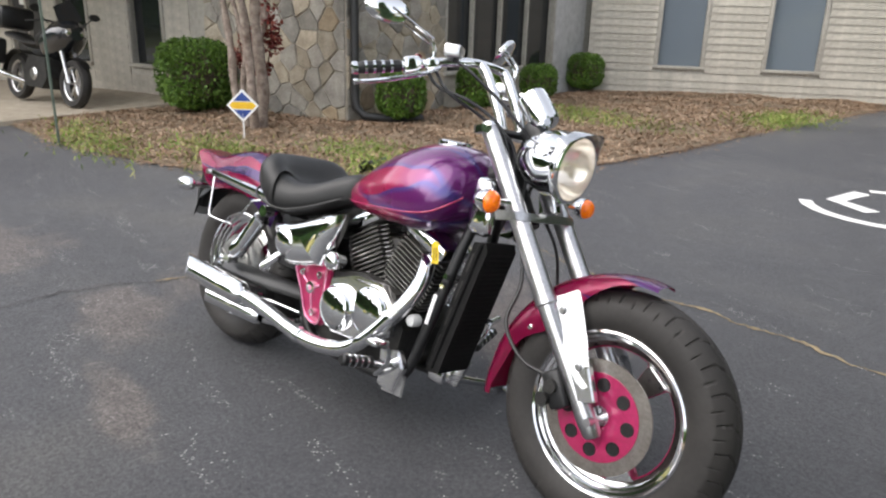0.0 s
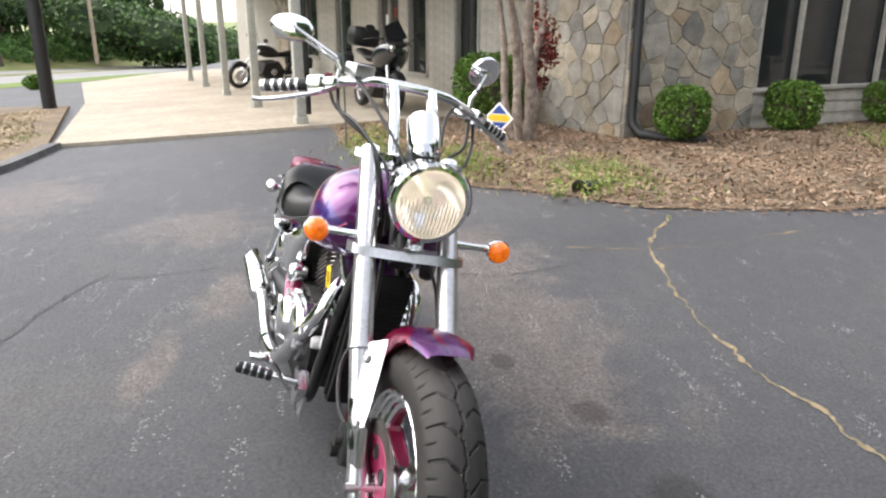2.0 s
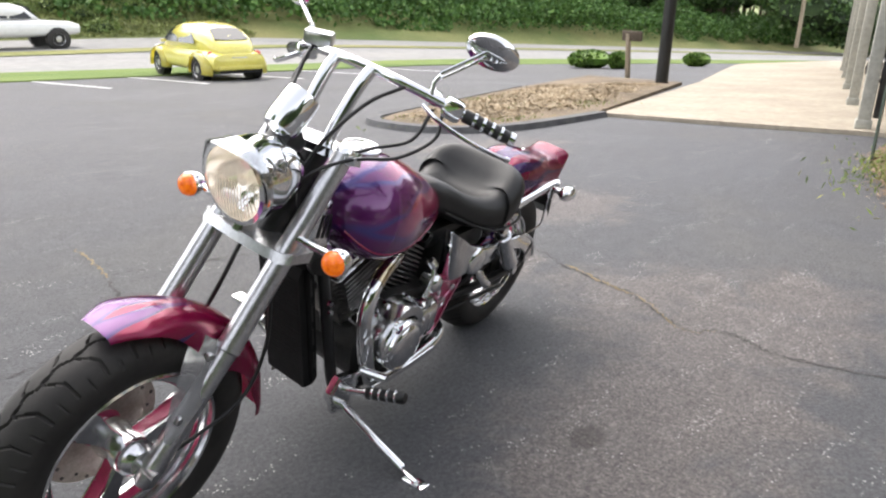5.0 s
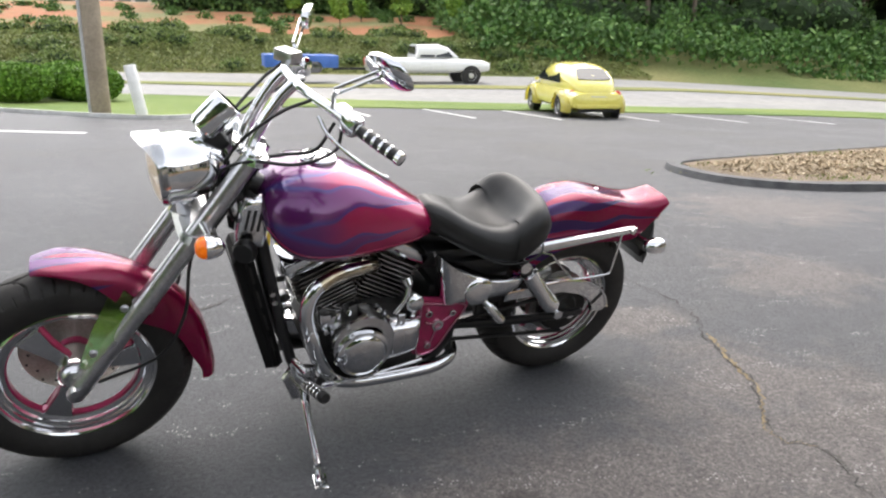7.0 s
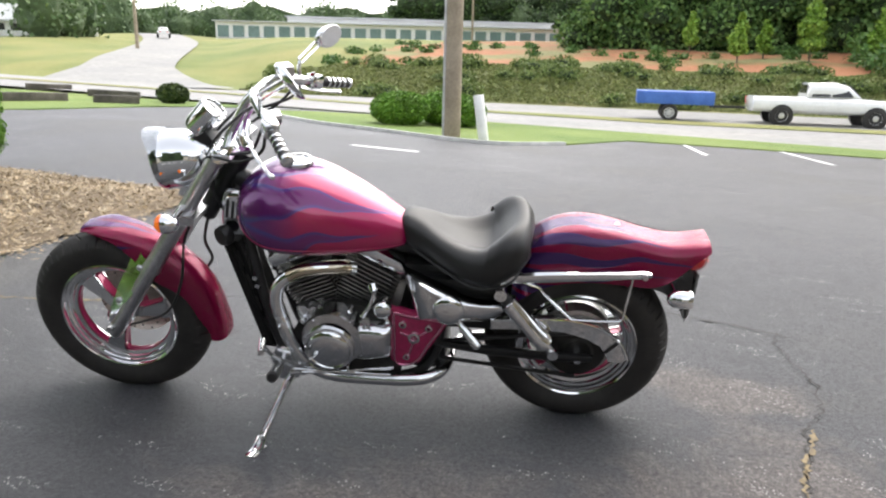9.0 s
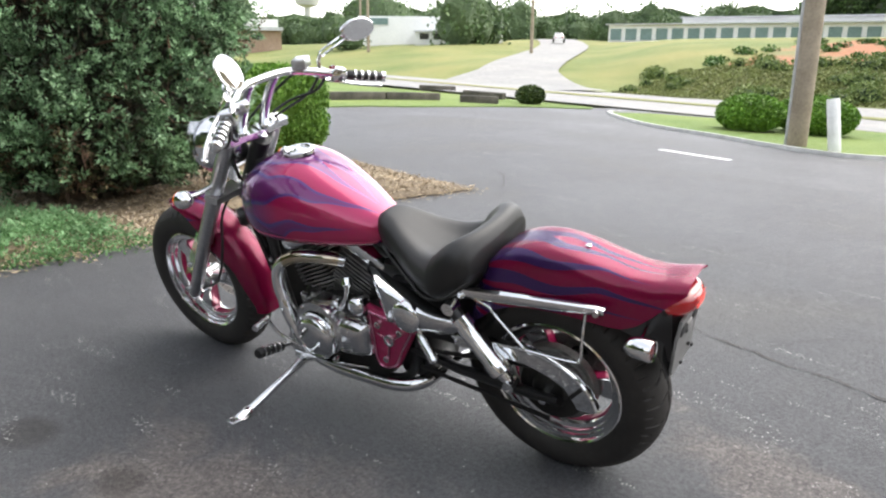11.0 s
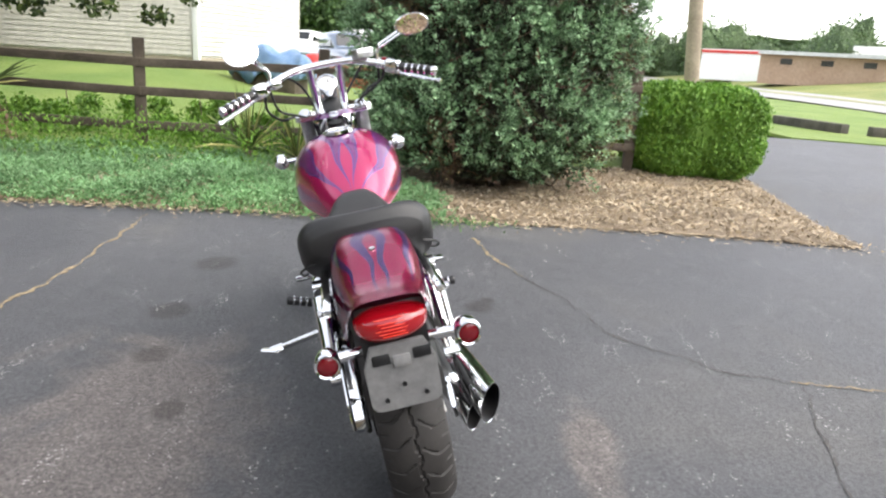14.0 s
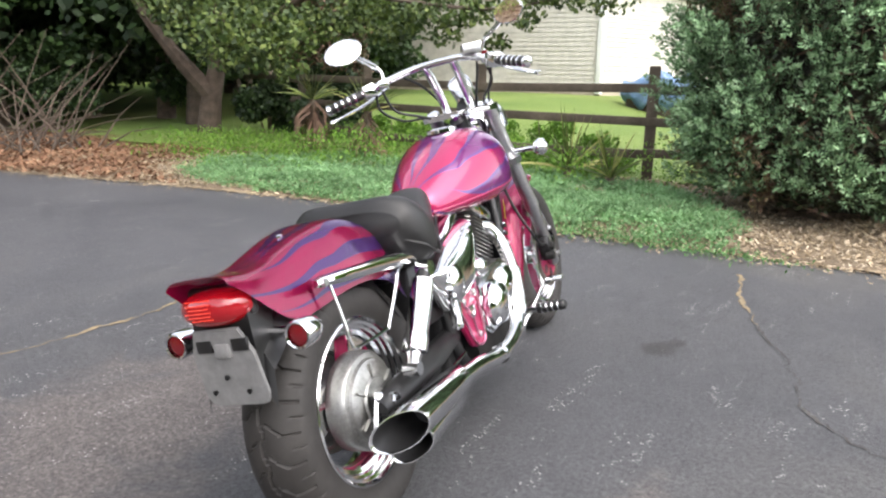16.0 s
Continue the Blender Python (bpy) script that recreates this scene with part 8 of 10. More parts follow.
rw = wheel("rear_wheel", (0, 0, 0.325), 0.325, 0.213, 0.086, (60, 180, 300), "polished cast rear wheel", PINK)
part("drum_plate", lathe([(0, -0.118), (0.026, -0.118), (0.03, -0.106), (0.056, -0.105), (0.059, -0.1), (0.088, -0.098), (0.102, -0.093), (0.105, -0.084), (0.118, -0.082), (0.125, -0.072), (0.125, -0.03)], 64), DRUM, rw, "round polished brake drum plate")
for i in range(6):
    a = 2 * math.pi * (i + 0.5) / 6
    part("drum_rib", box((0.078, -0.1015, 0), (0.036, 0.008, 0.006), 0.002, m=Matrix.Rotation(-a, 4, "Y")), DRUM, rw)
part("drum_arm", slab([(-0.012, -0.01), (0.012, -0.01), (0.02, 0.075), (-0.004, 0.08)], 0.012, pose(-0.035, -0.128, 0.02, 0, 200, 0), 0.003), CHROME, rw, "chrome brake arm")
part("sprocket", lathe([(0, 0.105), (0.05, 0.105), (0.06, 0.095), (0.1, 0.094), (0.105, 0.085), (0.05, 0.08)], 48), ENGINE, rw, "dark rear sprocket")
part("hub_plate", lathe([(0.04, 0.076), (0.09, 0.078), (0.112, 0.072), (0.116, 0.06), (0.126, 0.058), (0.13, 0.035)], 64), DRUM, rw, "silver hub plate")
part("axle_nut", lathe([(0, 0.152), (0.014, 0.152), (0.017, 0.146), (0.017, 0.1)], 6), CHROME, rw, "chrome axle nut")
part("axle_nut", lathe([(0, -0.16), (0.014, -0.16), (0.017, -0.152), (0.017, -0.1)], 6), CHROME, rw, "chrome axle nut")

# ---------- fork, headlamp, bars ----------
FA, FD = Vector((1.677, 0, 0.31)), Vector((-0.576, 0, 0.8175))


def fork_at(s, y=0.0, fwd=0.0):
    """A point s metres up the fork line, fwd metres ahead of it."""
    return FA + FD * s + Vector((FD.z * fwd, y, -FD.x * fwd))


for side in (1, -1):
    y = 0.114 * side
    leg = part("fork_leg", tube([fork_at(s, y) for s in (0.33, 0.335, 0.36, 0.86, 0.875)], [0.026, 0.032, 0.0295, 0.0262, 0.0262], 24), ALLOY, bike, "thick brushed alloy fork tube")
    part("fork_slider", tube([fork_at(s, y * (0.9 + 0.1 * max(0.0, min(1.0, s / 0.3)))) for s in (-0.03, -0.02, 0.03, 0.06, 0.3, 0.335)], [0.018, 0.025, 0.029, 0.0265, 0.0255, 0.027], 20), ALLOY, leg, "polished fork slider")
    part("fork_cap", tube([fork_at(s, y) for s in (0.868, 0.88, 0.887, 0.89)], [0.027, 0.027, 0.022, 0.01], 24), CHROME, leg, "chrome fork cap")
    part("axle_clamp", box((0, 0, 0), (0.045, 0.034, 0.06), 0.007, m=Matrix.Translation(fork_at(0.012, y * 0.88)) @ pose(0, 0, 0, 0, -35, 0)), POLISHED, leg, "polished axle clamp")
    rings = []
    for s_, f0, f1 in ((0.095, 0.034, 0.048), (0.115, 0.026, 0.056), (0.2, 0.008, 0.072), (0.3, -0.004, 0.082), (0.338, -0.008, 0.085), (0.346, -0.004, 0.082)):
        rings.append([fork_at(s_, side * (0.14 - 0.58 * max(0.0, f - 0.004) - 0.15 * (s_ - 0.2)), f) for f in [f0 + (f1 - f0) * q / 10 for q in range(11)]])
    bm = loft(rings, caps=False, closed=False)
    bmesh.ops.solidify(bm, geom=bm.faces[:], thickness=0.004)
    shield = part("fork_shield", bm, CHROME, leg, "flat chrome fork shield with bolts")
    for s_, f in ((0.305, 0.036), (0.15, 0.04)):
        c = fork_at(s_, side * (0.142 - 0.58 * (f - 0.004) - 0.15 * (s_ - 0.2)), f)
        part("bolt", lathe([(0, 0.006 * side), (0.008, 0.006 * side), (0.011, 0.003 * side), (0.011, -0.004 * side)], 14, Matrix.Translation(c)), ALLOY, shield)
part("lower_yoke", loft([[Vector((fork_at(0.6).x + dx, yy, fork_at(0.6).z + dz)) for dx, dz in ((0.03 * k, 0.01), (0.03 * k + 0.012, -0.012), (-0.045, -0.026), (-0.055, 0.0))] for yy, k in ((-0.152, 0.4), (-0.13, 1.0), (-0.07, 1.15), (0, 1.2), (0.07, 1.15), (0.13, 1.0), (0.152, 0.4))]), ALLOY, bike, "polished lower fork yoke")
part("upper_yoke", loft([[Vector((fork_at(0.865).x + dx - 0.01, yy, fork_at(0.865).z + dz)) for dx, dz in ((0.03 * k, 0.012), (0.034 * k, -0.01), (-0.036 * k, -0.016), (-0.04 * k, 0.006))] for yy, k in ((-0.155, 0.3), (-0.135, 0.9), (-0.08, 0.8), (0, 1.35), (0.08, 0.8), (0.135, 0.9), (0.155, 0.3))]), CHROME, bike, "chrome upper fork yoke")
part("steering_stem", rod(fork_at(0.58, 0, -0.05), fork_at(0.87, 0, -0.05), 0.034, 20), BLACKMETAL, bike, "black steering head")
part("stem_nut", rod(fork_at(0.87, 0, -0.05), fork_at(0.895, 0, -0.05), 0.02, 6), CHROME, bike, "chrome stem nut")
part("axle", rod((1.684, -0.14, 0.33), (1.684, 0.14, 0.33), 0.011, 14), ALLOY, bike, "front axle")
cal = part("brake_caliper", box((0, 0, 0), (0.055, 0.05, 0.105), 0.012, m=pose(1.57, -0.115, 0.375, 0, -30, 0)), BLACKMETAL, bike, "black front brake caliper")
part("caliper_cap", rod((1.565, -0.155, 0.385), (1.565, -0.12, 0.385), 0.018, 24), ENGINE, cal, "round piston cap")
part("caliper_cap", rod((1.548, -0.155, 0.345), (1.548, -0.12, 0.345), 0.018, 24), ENGINE, cal, "round piston cap")
part("caliper_lug", slab([(-0.02, -0.05), (0.05, -0.06), (0.06, 0.03), (-0.01, 0.05)], 0.025, pose(1.615, -0.118, 0.41, 0, -30, 0), 0.005), POLISHED, cal)

# headlamp with visor
HL = pose(1.404, 0.004, 0.952, 0, 6, 0) @ pose(0, 0, 0, 0, 0, -90) @ Matrix.Scale(1.07, 4)
lamp = part("headlamp", lathe([(0.084, 0.012), (0.094, 0.01), (0.097, 0.0), (0.095, -0.012), (0.092, -0.016), (0.09, -0.06), (0.078, -0.11), (0.055, -0.15), (0.028, -0.17), (0.0, -0.174)], 56, HL), CHROME, bike, "round chrome headlamp shell over a faintly glowing bowl")
part("reflector", lathe([(0.083, 0.004), (0.07, -0.03), (0.04, -0.06), (0.015, -0.07), (0.012, -0.03), (0.0, -0.028)], 48, HL), LAMPWARM, lamp, "warm faintly glowing reflector")
gl = lathe([(0.086, 0.008), (0.08, 0.016), (0.06, 0.024), (0.03, 0.029), (0.0, 0.03), ], 48, HL)
part("lens", gl, HEADGLASS, lamp, "clear headlamp glass with vertical flutes")
bm = bmesh.new()
for i in range(-8, 9):
    half = math.sqrt(max(0.0, 0.078 ** 2 - (i * 0.009) ** 2))
    if half > 0.02:
        p = [HL @ Vector((i * 0.009, 0.01, -half)), HL @ Vector((i * 0.009, 0.016, -half * 0.4)), HL @ Vector((i * 0.009, 0.017, half * 0.15))]
        tube(p, 0.0011, 6, bm)
part("lens_flutes", bm, REFLECTOR, lamp, "vertical flutes in the glass")
bm = bmesh.new()
rings = []
for k in range(6):
    out, rad = -0.014 + 0.066 * k / 5, 0.0985 + 0.004 * k / 5
    ring = []
    for j in range(33):
        a = radians(-8 + 196 * j / 32)
        trim = 1 - (k / 5) * 0.86 * abs(math.cos(a)) ** 1.7
        ring.append(HL @ Vector((rad * math.cos(a), -0.012 + (out + 0.012) * trim, rad * math.sin(a))))
    rings.append(ring)
loft(rings, bm, caps=False, closed=False)
bmesh.ops.solidify(bm, geom=bm.faces[:], thickness=0.002)
part("visor", bm, CHROME, lamp, "peaked chrome headlamp visor")
part("lamp_bracket", slab([(-0.03, -0.05), (0.03, -0.05), (0.02, 0.06), (-0.02, 0.06)], 0.03, pose(1.345, 0, 0.86, 0, -20, 0), 0.005), CHROME, bike, "chrome headlamp bracket")

# speedometer
GA = pose(1.25, 0, 1.1, 0, -45, 0) @ pose(0, 0, 0, 90, 0, 0)
gauge = part("speedometer", lathe([(0.036, 0.05), (0.044, 0.048), (0.046, 0.04), (0.045, -0.04), (0.04, -0.055), (0.022, -0.064), (0.0, -0.066)], 40, GA), CHROME, bike, "chrome speedometer can")
part("dial", lathe([(0.037, 0.044), (0.0, 0.044)], 40, GA), GAUGEFACE, gauge, "pale dial face")
part("needle", box((0.008, 0.0455, 0.006), (0.022, 0.001, 0.003), 0, m=GA), BLACKMETAL, gauge)
part("gauge_mount", box((0, 0, 0), (0.07, 0.075, 0.06), 0.012, m=pose(1.262, 0, 1.03, 0, 36, 0)), BLACKMETAL, bike, "black gauge mount")

# handlebar, risers and controls
bar_pts = [(0.868, 0.382, 1.117), (0.925, 0.29, 1.145), (0.985, 0.2, 1.177), (1.035, 0.12, 1.2), (1.05, 0.05, 1.207), (1.05, -0.05, 1.207), (1.035, -0.12, 1.2), (0.985, -0.2, 1.177), (0.925, -0.29, 1.145), (0.868, -0.382, 1.117)]
bars = part("handlebar", tube(curve_through(bar_pts, 8), 0.0135, 16), CHROME, bike, "wide chrome drag handlebar")
for side in (1, -1):
    s = side
    part("riser", tube(curve_through([(1.172, 0.05 * s, 1.02), (1.15, 0.052 * s, 1.07), (1.09, 0.056 * s, 1.165), (1.05, 0.058 * s, 1.207)], 6), [0.02] + [0.0165] * 17 + [0.016], 18), CHROME, bars, "chrome bar riser")
    d = (Vector((0.925, 0.29 * s, 1.145)) - Vector((0.868, 0.382 * s, 1.117))).normalized()
    e = Vector((0.866, 0.385 * s, 1.116))
    grip = part("grip", tube([e + d * k for k in (0.004, 0.012, 0.018, 0.13, 0.135)], [0.014, 0.0165, 0.0175, 0.0175, 0.015], 20), LEATHER, bars, "black rubber grip")
    for k in (0.03, 0.055, 0.08, 0.105):
        part("grip_band", tube([e + d * (k - 0.004), e + d * (k + 0.004)], 0.0188, 20), CHROME, grip, "chrome grip band")
    part("grip_end", tube([e - d * 0.012, e - d * 0.008, e + d * 0.006], [0.012, 0.0185, 0.0185], 20), CHROME, grip, "chrome grip end")
    c = e + d * 0.165
    turn = d.to_track_quat("Y", "Z").to_matrix().to_4x4()
    sw = part("switch_box", box((0, 0, 0), (0.048, 0.052, 0.052), 0.01, m=Matrix.Translation(c) @ turn), CHROME, bars, "chrome switch housing")
    part("perch", box((0.022, 0.055, 0.0), (0.05, 0.04, 0.034), 0.008, m=Matrix.Translation(c) @ turn), CHROME, sw, "chrome lever perch")
    lev = curve_through([c + d * 0.05 + Vector((0.05, 0, -0.006)), c + d * 0.0 + Vector((0.064, 0.012 * s, -0.022)), e + d * 0.08 + Vector((0.066, 0.012 * s, -0.032)), e + d * 0.02 + Vector((0.056, 0.012 * s, -0.036)), e - d * 0.022 + Vector((0.046, 0.01 * s, -0.036))], 5)
    part("lever", tube(lev, [0.008] * 14 + [0.0075] * 5 + [0.011, 0.008], 10, flat=0.7), CHROME, bars, "chrome hand lever")
    yaw, tip = (-0.5, 0.6) if s > 0 else (0.42, -0.08)
    mc = Vector((0.865, 0.275, 1.303)) if s > 0 else Vector((0.909, -0.342, 1.293))
    st = c + d * 0.055 + Vector((0.01, 0, 0.015))
    mid = st + Vector((-0.004, 0.012 * s, 0.05))
    high = 0.048 if s > 0 else 0.038

    def oval(x, w):
        return [mc + Vector((x + yaw * 0.06 * w * math.cos(a) + tip * high * w * math.sin(a), 0.06 * w * math.cos(a), high * w * math.sin(a))) for a in [2 * math.pi * j / 36 for j in range(36)]]

    mir = part("mirror", loft([oval(x, w) for x, w in ((0.024, 0.5), (0.018, 0.86), (0.004, 1.0), (-0.004, 1.0), (-0.006, 0.95))]), CHROME, bars, "oval chrome mirror")
    part("mirror_glass", loft([oval(-0.006, 0.92), oval(-0.0075, 0.91)]), MIRROR, mir, "mirror glass")
    bm = tube([st, st + Vector((0, 0, 0.03)), mid], 0.007, 10)
    for o in (-0.006, 0.006):
        rod(mid + Vector((o, 0, o)), mc + Vector((0.016 + o, 0, o)), 0.0045, 8, bm)
    part("mirror_stem", bm, CHROME, mir, "slotted chrome mirror stem")
part("brake_reservoir", box((0, 0, 0), (0.05, 0.075, 0.036), 0.006, m=pose(1.02, -0.152, 1.222, 0, 0, 0) @ pose(0, 0, 0, 0, 0, 30)), ALLOY, bars, "square brake fluid reservoir")
part("kill_switch", box((0, 0, 0), (0.014, 0.02, 0.012), 0.003, m=pose(0.945, -0.222, 1.19)), REDLENS, bars, "red kill switch")

CABLES = [
    [(0.985, 0.215, 1.15), (1.03, 0.2, 1.07), (1.1, 0.13, 1.03), (1.2, 0.09, 0.99), (1.24, 0.06, 0.85)],
    [(0.97, 0.235, 1.14), (0.99, 0.24, 1.08), (1.08, 0.2, 1.03), (1.19, 0.14, 1.02), (1.26, 0.07, 0.95), (1.22, 0.05, 0.8)],
    [(1.0, -0.2, 1.16), (1.06, -0.19, 1.1), (1.14, -0.12, 1.05), (1.24, -0.07, 0.98), (1.26, -0.05, 0.82)],
    [(0.99, -0.22, 1.15), (1.03, -0.2, 1.11), (1.13, -0.15, 1.08), (1.22, -0.1, 1.01), (1.25, -0.06, 0.86)],
    [(1.03, -0.16, 1.2), (1.1, -0.13, 1.16), (1.22, -0.06, 1.06), (1.27, -0.03, 0.98), (1.28, -0.03, 0.8)],
    [(1.03, 0.15, 1.19), (1.1, 0.1, 1.14), (1.2, 0.07, 1.05), (1.26, 0.05, 0.95)],
]
for k, c in enumerate(CABLES):
    part("cable", tube(curve_through(c, 6), 0.005, 8), BLACKMETAL, bike, "black control cable")
part("brake_hose", tube(curve_through([(1.29, -0.05, 0.8), (1.36, -0.07, 0.62), (1.37, -0.12, 0.5), (1.45, -0.13, 0.42), (1.54, -0.12, 0.4)], 6), 0.006, 8), BLACKMETAL, bike, "black front brake hose")
part("speedo_cable", tube(curve_through([(1.3, 0.06, 0.8), (1.35, 0.1, 0.7), (1.375, 0.13, 0.55), (1.45, 0.135, 0.42), (1.62, 0.1, 0.33)], 6), 0.005, 8), BLACKMETAL, bike, "black speedometer cable")


def indicator(name, c, out, back, lens, label, lens_label):
    """A round lamp on a short stem: bowl towards back, lens the other way."""
    c = Vector(c)
    t = Matrix.Translation(c) @ Vector((back, 0, 0)).to_track_quat("-Y", "Z").to_matrix().to_4x4()
    body = part(name, lathe([(0.03, 0.002), (0.033, 0.0), (0.033, -0.008), (0.03, -0.022), (0.022, -0.038), (0.008, -0.048), (0, -0.049)], 28, t), CHROME, bike, label)
    part("lens", lathe([(0.0305, 0.0), (0.0295, 0.011), (0.023, 0.021), (0.011, 0.027), (0, 0.028)], 28, t), lens, body, lens_label)
    part("stem", tube([c + Vector((back * 0.02, -out * 0.02, 0)), c + Vector((back * 0.015, -out * 0.07, 0)), c + Vector((back * 0.01, -out * 0.13, 0))], [0.011, 0.009, 0.012], 12), CHROME, body, "chrome stem")


indicator("front_indicator", (1.325, 0.258, 0.838), 1, -1, AMBER, "round chrome turn signal with amber lens", "amber lens")
indicator("front_indicator", (1.325, -0.246, 0.826), -1, -1, AMBER, "round chrome turn signal with amber lens", "amber lens")
for s in (1, -1):
    c = Vector((-0.3, (0.158 if s > 0 else -0.168), 0.598))
    t = Matrix.Translation(c) @ pose(0, 0, 0, 0, 0, 90)
    body = part("rear_indicator", lathe([(0.024, 0.036), (0.028, 0.038), (0.031, 0.034), (0.031, 0.012), (0.03, -0.004), (0.024, -0.024), (0.012, -0.037), (0, -0.04)], 32, t), CHROME, bike, "bullet chrome turn signal with red lens")
    part("lens", lathe([(0.0265, 0.03), (0.022, 0.033), (0.012, 0.036), (0, 0.037)], 28, t), REDLENS, body, "recessed red lens")
    part("stem", tube([c + Vector((0, -0.02 * s, 0)), c + Vector((0.005, -0.06 * s, 0)), c + Vector((0.01, -0.11 * s, 0))], [0.014, 0.012, 0.014], 14), CHROME, body, "short chrome stem")


# ---------- bodywork ----------
def front_fender():
    bm = bmesh.new()
    c = Vector((1.681, 0.008, 0.335))
    rings = []
    for k in range(25):
        t = k / 24
        deg = 79 + 112 * t
        a = radians(deg)
        rad = 0.364 + 0.028 * t + 0.008 * math.exp(-(t / 0.22) ** 2) + 0.012 * smooth_max(t, 0.85, 1.0)
        w = 0.084 * (0.56 + 0.44 * smooth_max(t, -0.04, 0.12)) * (1 - 0.12 * smooth_max(t, 0.8, 1.0))
        drop = 0.014 + 0.054 * smooth_max(t, 0.05, 0.35) + 0.05 * math.exp(-((t - 0.5) / 0.16) ** 2)
        drop *= 1 - 0.35 * smooth_max(t, 0.8, 1.0)
        u, ring = Vector((math.cos(a), 0, math.sin(a))), []
        for j in range(19):
            q = -1 + 2 * j / 18
            fall = drop * abs(q) ** 2.6
            ring.append(c + u * (rad - fall) + Vector((0, w * math.sin(q * 1.5) / math.sin(1.5), 0)))
        rings.append(ring)
    loft(rings, bm, caps=False, closed=False)
    bmesh.ops.solidify(bm, geom=bm.faces[:], thickness=0.004)
    return bm


ff = part("front_fender", front_fender(), PAINT_FRONT, bike, "magenta front fender with flame tip")
for s in (1, -1):
    for x, z in ((1.5, 0.585), (1.425, 0.5)):
        part("bolt", lathe([(0, 0.006 * s), (0.007, 0.004 * s), (0.008, -0.006 * s)], 12, pose(x, 0.076 * s, z)), CHROME, ff)

TANK = [(0.585, 0.045, 0.762, 0.7), (0.6, 0.075, 0.782, 0.688), (0.65, 0.105, 0.815, 0.678), (0.72, 0.136, 0.86, 0.672), (0.8, 0.1649, 0.905, 0.668), (0.88, 0.1905, 0.939, 0.668), (0.95, 0.2037, 0.957, 0.67), (1.02, 0.2071, 0.96, 0.68), (1.07, 0.195, 0.947, 0.7), (1.11, 0.172, 0.925, 0.738), (1.138, 0.132, 0.897, 0.785), (1.15, 0.08, 0.872, 0.82)]


def tank_mesh():
    rings = []
    xs = np.linspace(0, len(TANK) - 1, 44)
    arr = np.array(TANK)
    for q in xs:
        i = min(int(q), len(TANK) - 2)
        f = q - i
        p0, p1, p2, p3 = (arr[max(0, min(len(arr) - 1, i + k))] for k in (-1, 0, 1, 2))
        x, w, zt, zb = 0.5 * ((2 * p1) + (p2 - p0) * f + (2 * p0 - 5 * p1 + 4 * p2 - p3) * f * f + (3 * p1 - p0 - 3 * p2 + p3) * f ** 3)
        zc = zb + 0.36 * (zt - zb)
        ring = []
        for j in range(48):
            a = 2 * math.pi * j / 48
            ca, sa = math.cos(a), math.sin(a)
            y = w * math.copysign(abs(ca) ** 0.82, ca)
            z = zc + (zt - zc) * abs(sa) ** 0.92 if sa >= 0 else zc - (zc - zb) * abs(sa) ** 0.6
            ring.append(Vector((x, y, z)))
        rings.append(ring)
    return loft(rings)


tank = part("fuel_tank", tank_mesh(), PAINT_TANK, bike, "teardrop tank, purple and magenta with blue flames")
for s in (1, -1):
    part("tank_seam", tube(curve_through([(x, s * w * 0.965, zb + 0.2 * (zt - zb) + 0.002) for x, w, zt, zb in TANK[1:-1]], 4), 0.0035, 8), PINK, tank, "pressed seam along the tank")
part("fuel_cap", lathe([(0.056, -0.006), (0.056, 0.006), (0.05, 0.011), (0.044, 0.011), (0.042, 0.006), (0.04, 0.007), (0.038, 0.007), (0.034, 0.004), (0.018, 0.005), (0.015, 0.009), (0, 0.01)], 40, pose(0.962, 0, 0.9585, 90, 0, 0)), CHROME, tank, "round chrome fuel cap")

SEAT = [(0.615, 0.05, 0.785, 0.715, 0.0), (0.585, 0.075, 0.797, 0.69, 0.0), (0.53, 0.1, 0.785, 0.66, 0.004), (0.46, 0.135, 0.757, 0.625, 0.018), (0.39, 0.168, 0.745, 0.6, 0.038), (0.33, 0.19, 0.757, 0.59, 0.055), (0.285, 0.2, 0.789, 0.592, 0.06), (0.25, 0.203, 0.817, 0.605, 0.042), (0.218, 0.2, 0.825, 0.632, 0.02), (0.188, 0.188, 0.812, 0.665, 0.005), (0.168, 0.165, 0.775, 0.7, 0.0)]


def seat_mesh():
    rings = []
    arr = np.array(SEAT)
    for q in np.linspace(0, len(SEAT) - 1, 46):
        i = min(int(q), len(SEAT) - 2)
        f = q - i
        p0, p1, p2, p3 = (arr[max(0, min(len(arr) - 1, i + k))] for k in (-1, 0, 1, 2))
        x, w, zt, zb, dip = 0.5 * ((2 * p1) + (p2 - p0) * f + (2 * p0 - 5 * p1 + 4 * p2 - p3) * f * f + (3 * p1 - p0 - 3 * p2 + p3) * f ** 3)
        ring, zc = [], zb + 0.5 * (zt - zb)
        for j in range(44):
            a = 2 * math.pi * j / 44
            ca, sa = math.cos(a), math.sin(a)
            y = w * math.copysign(abs(ca) ** 0.7, ca)
            z = zc + (zt - zc) * abs(sa) ** 0.72 if sa >= 0 else zc - (zc - zb) * abs(sa) ** 0.5
            if sa > 0:
                z -= dip * math.exp(-(y / (0.62 * w)) ** 4)
                z -= 0.16 * max(0, abs(y) - 0.55 * w) * (1 if x > 0.3 else 0.5)
            ring.append(Vector((x + (0.03 * (abs(y) / 0.2) ** 2 if x < 0.3 else 0), y, z)))
        rings.append(ring)
    return loft(rings)


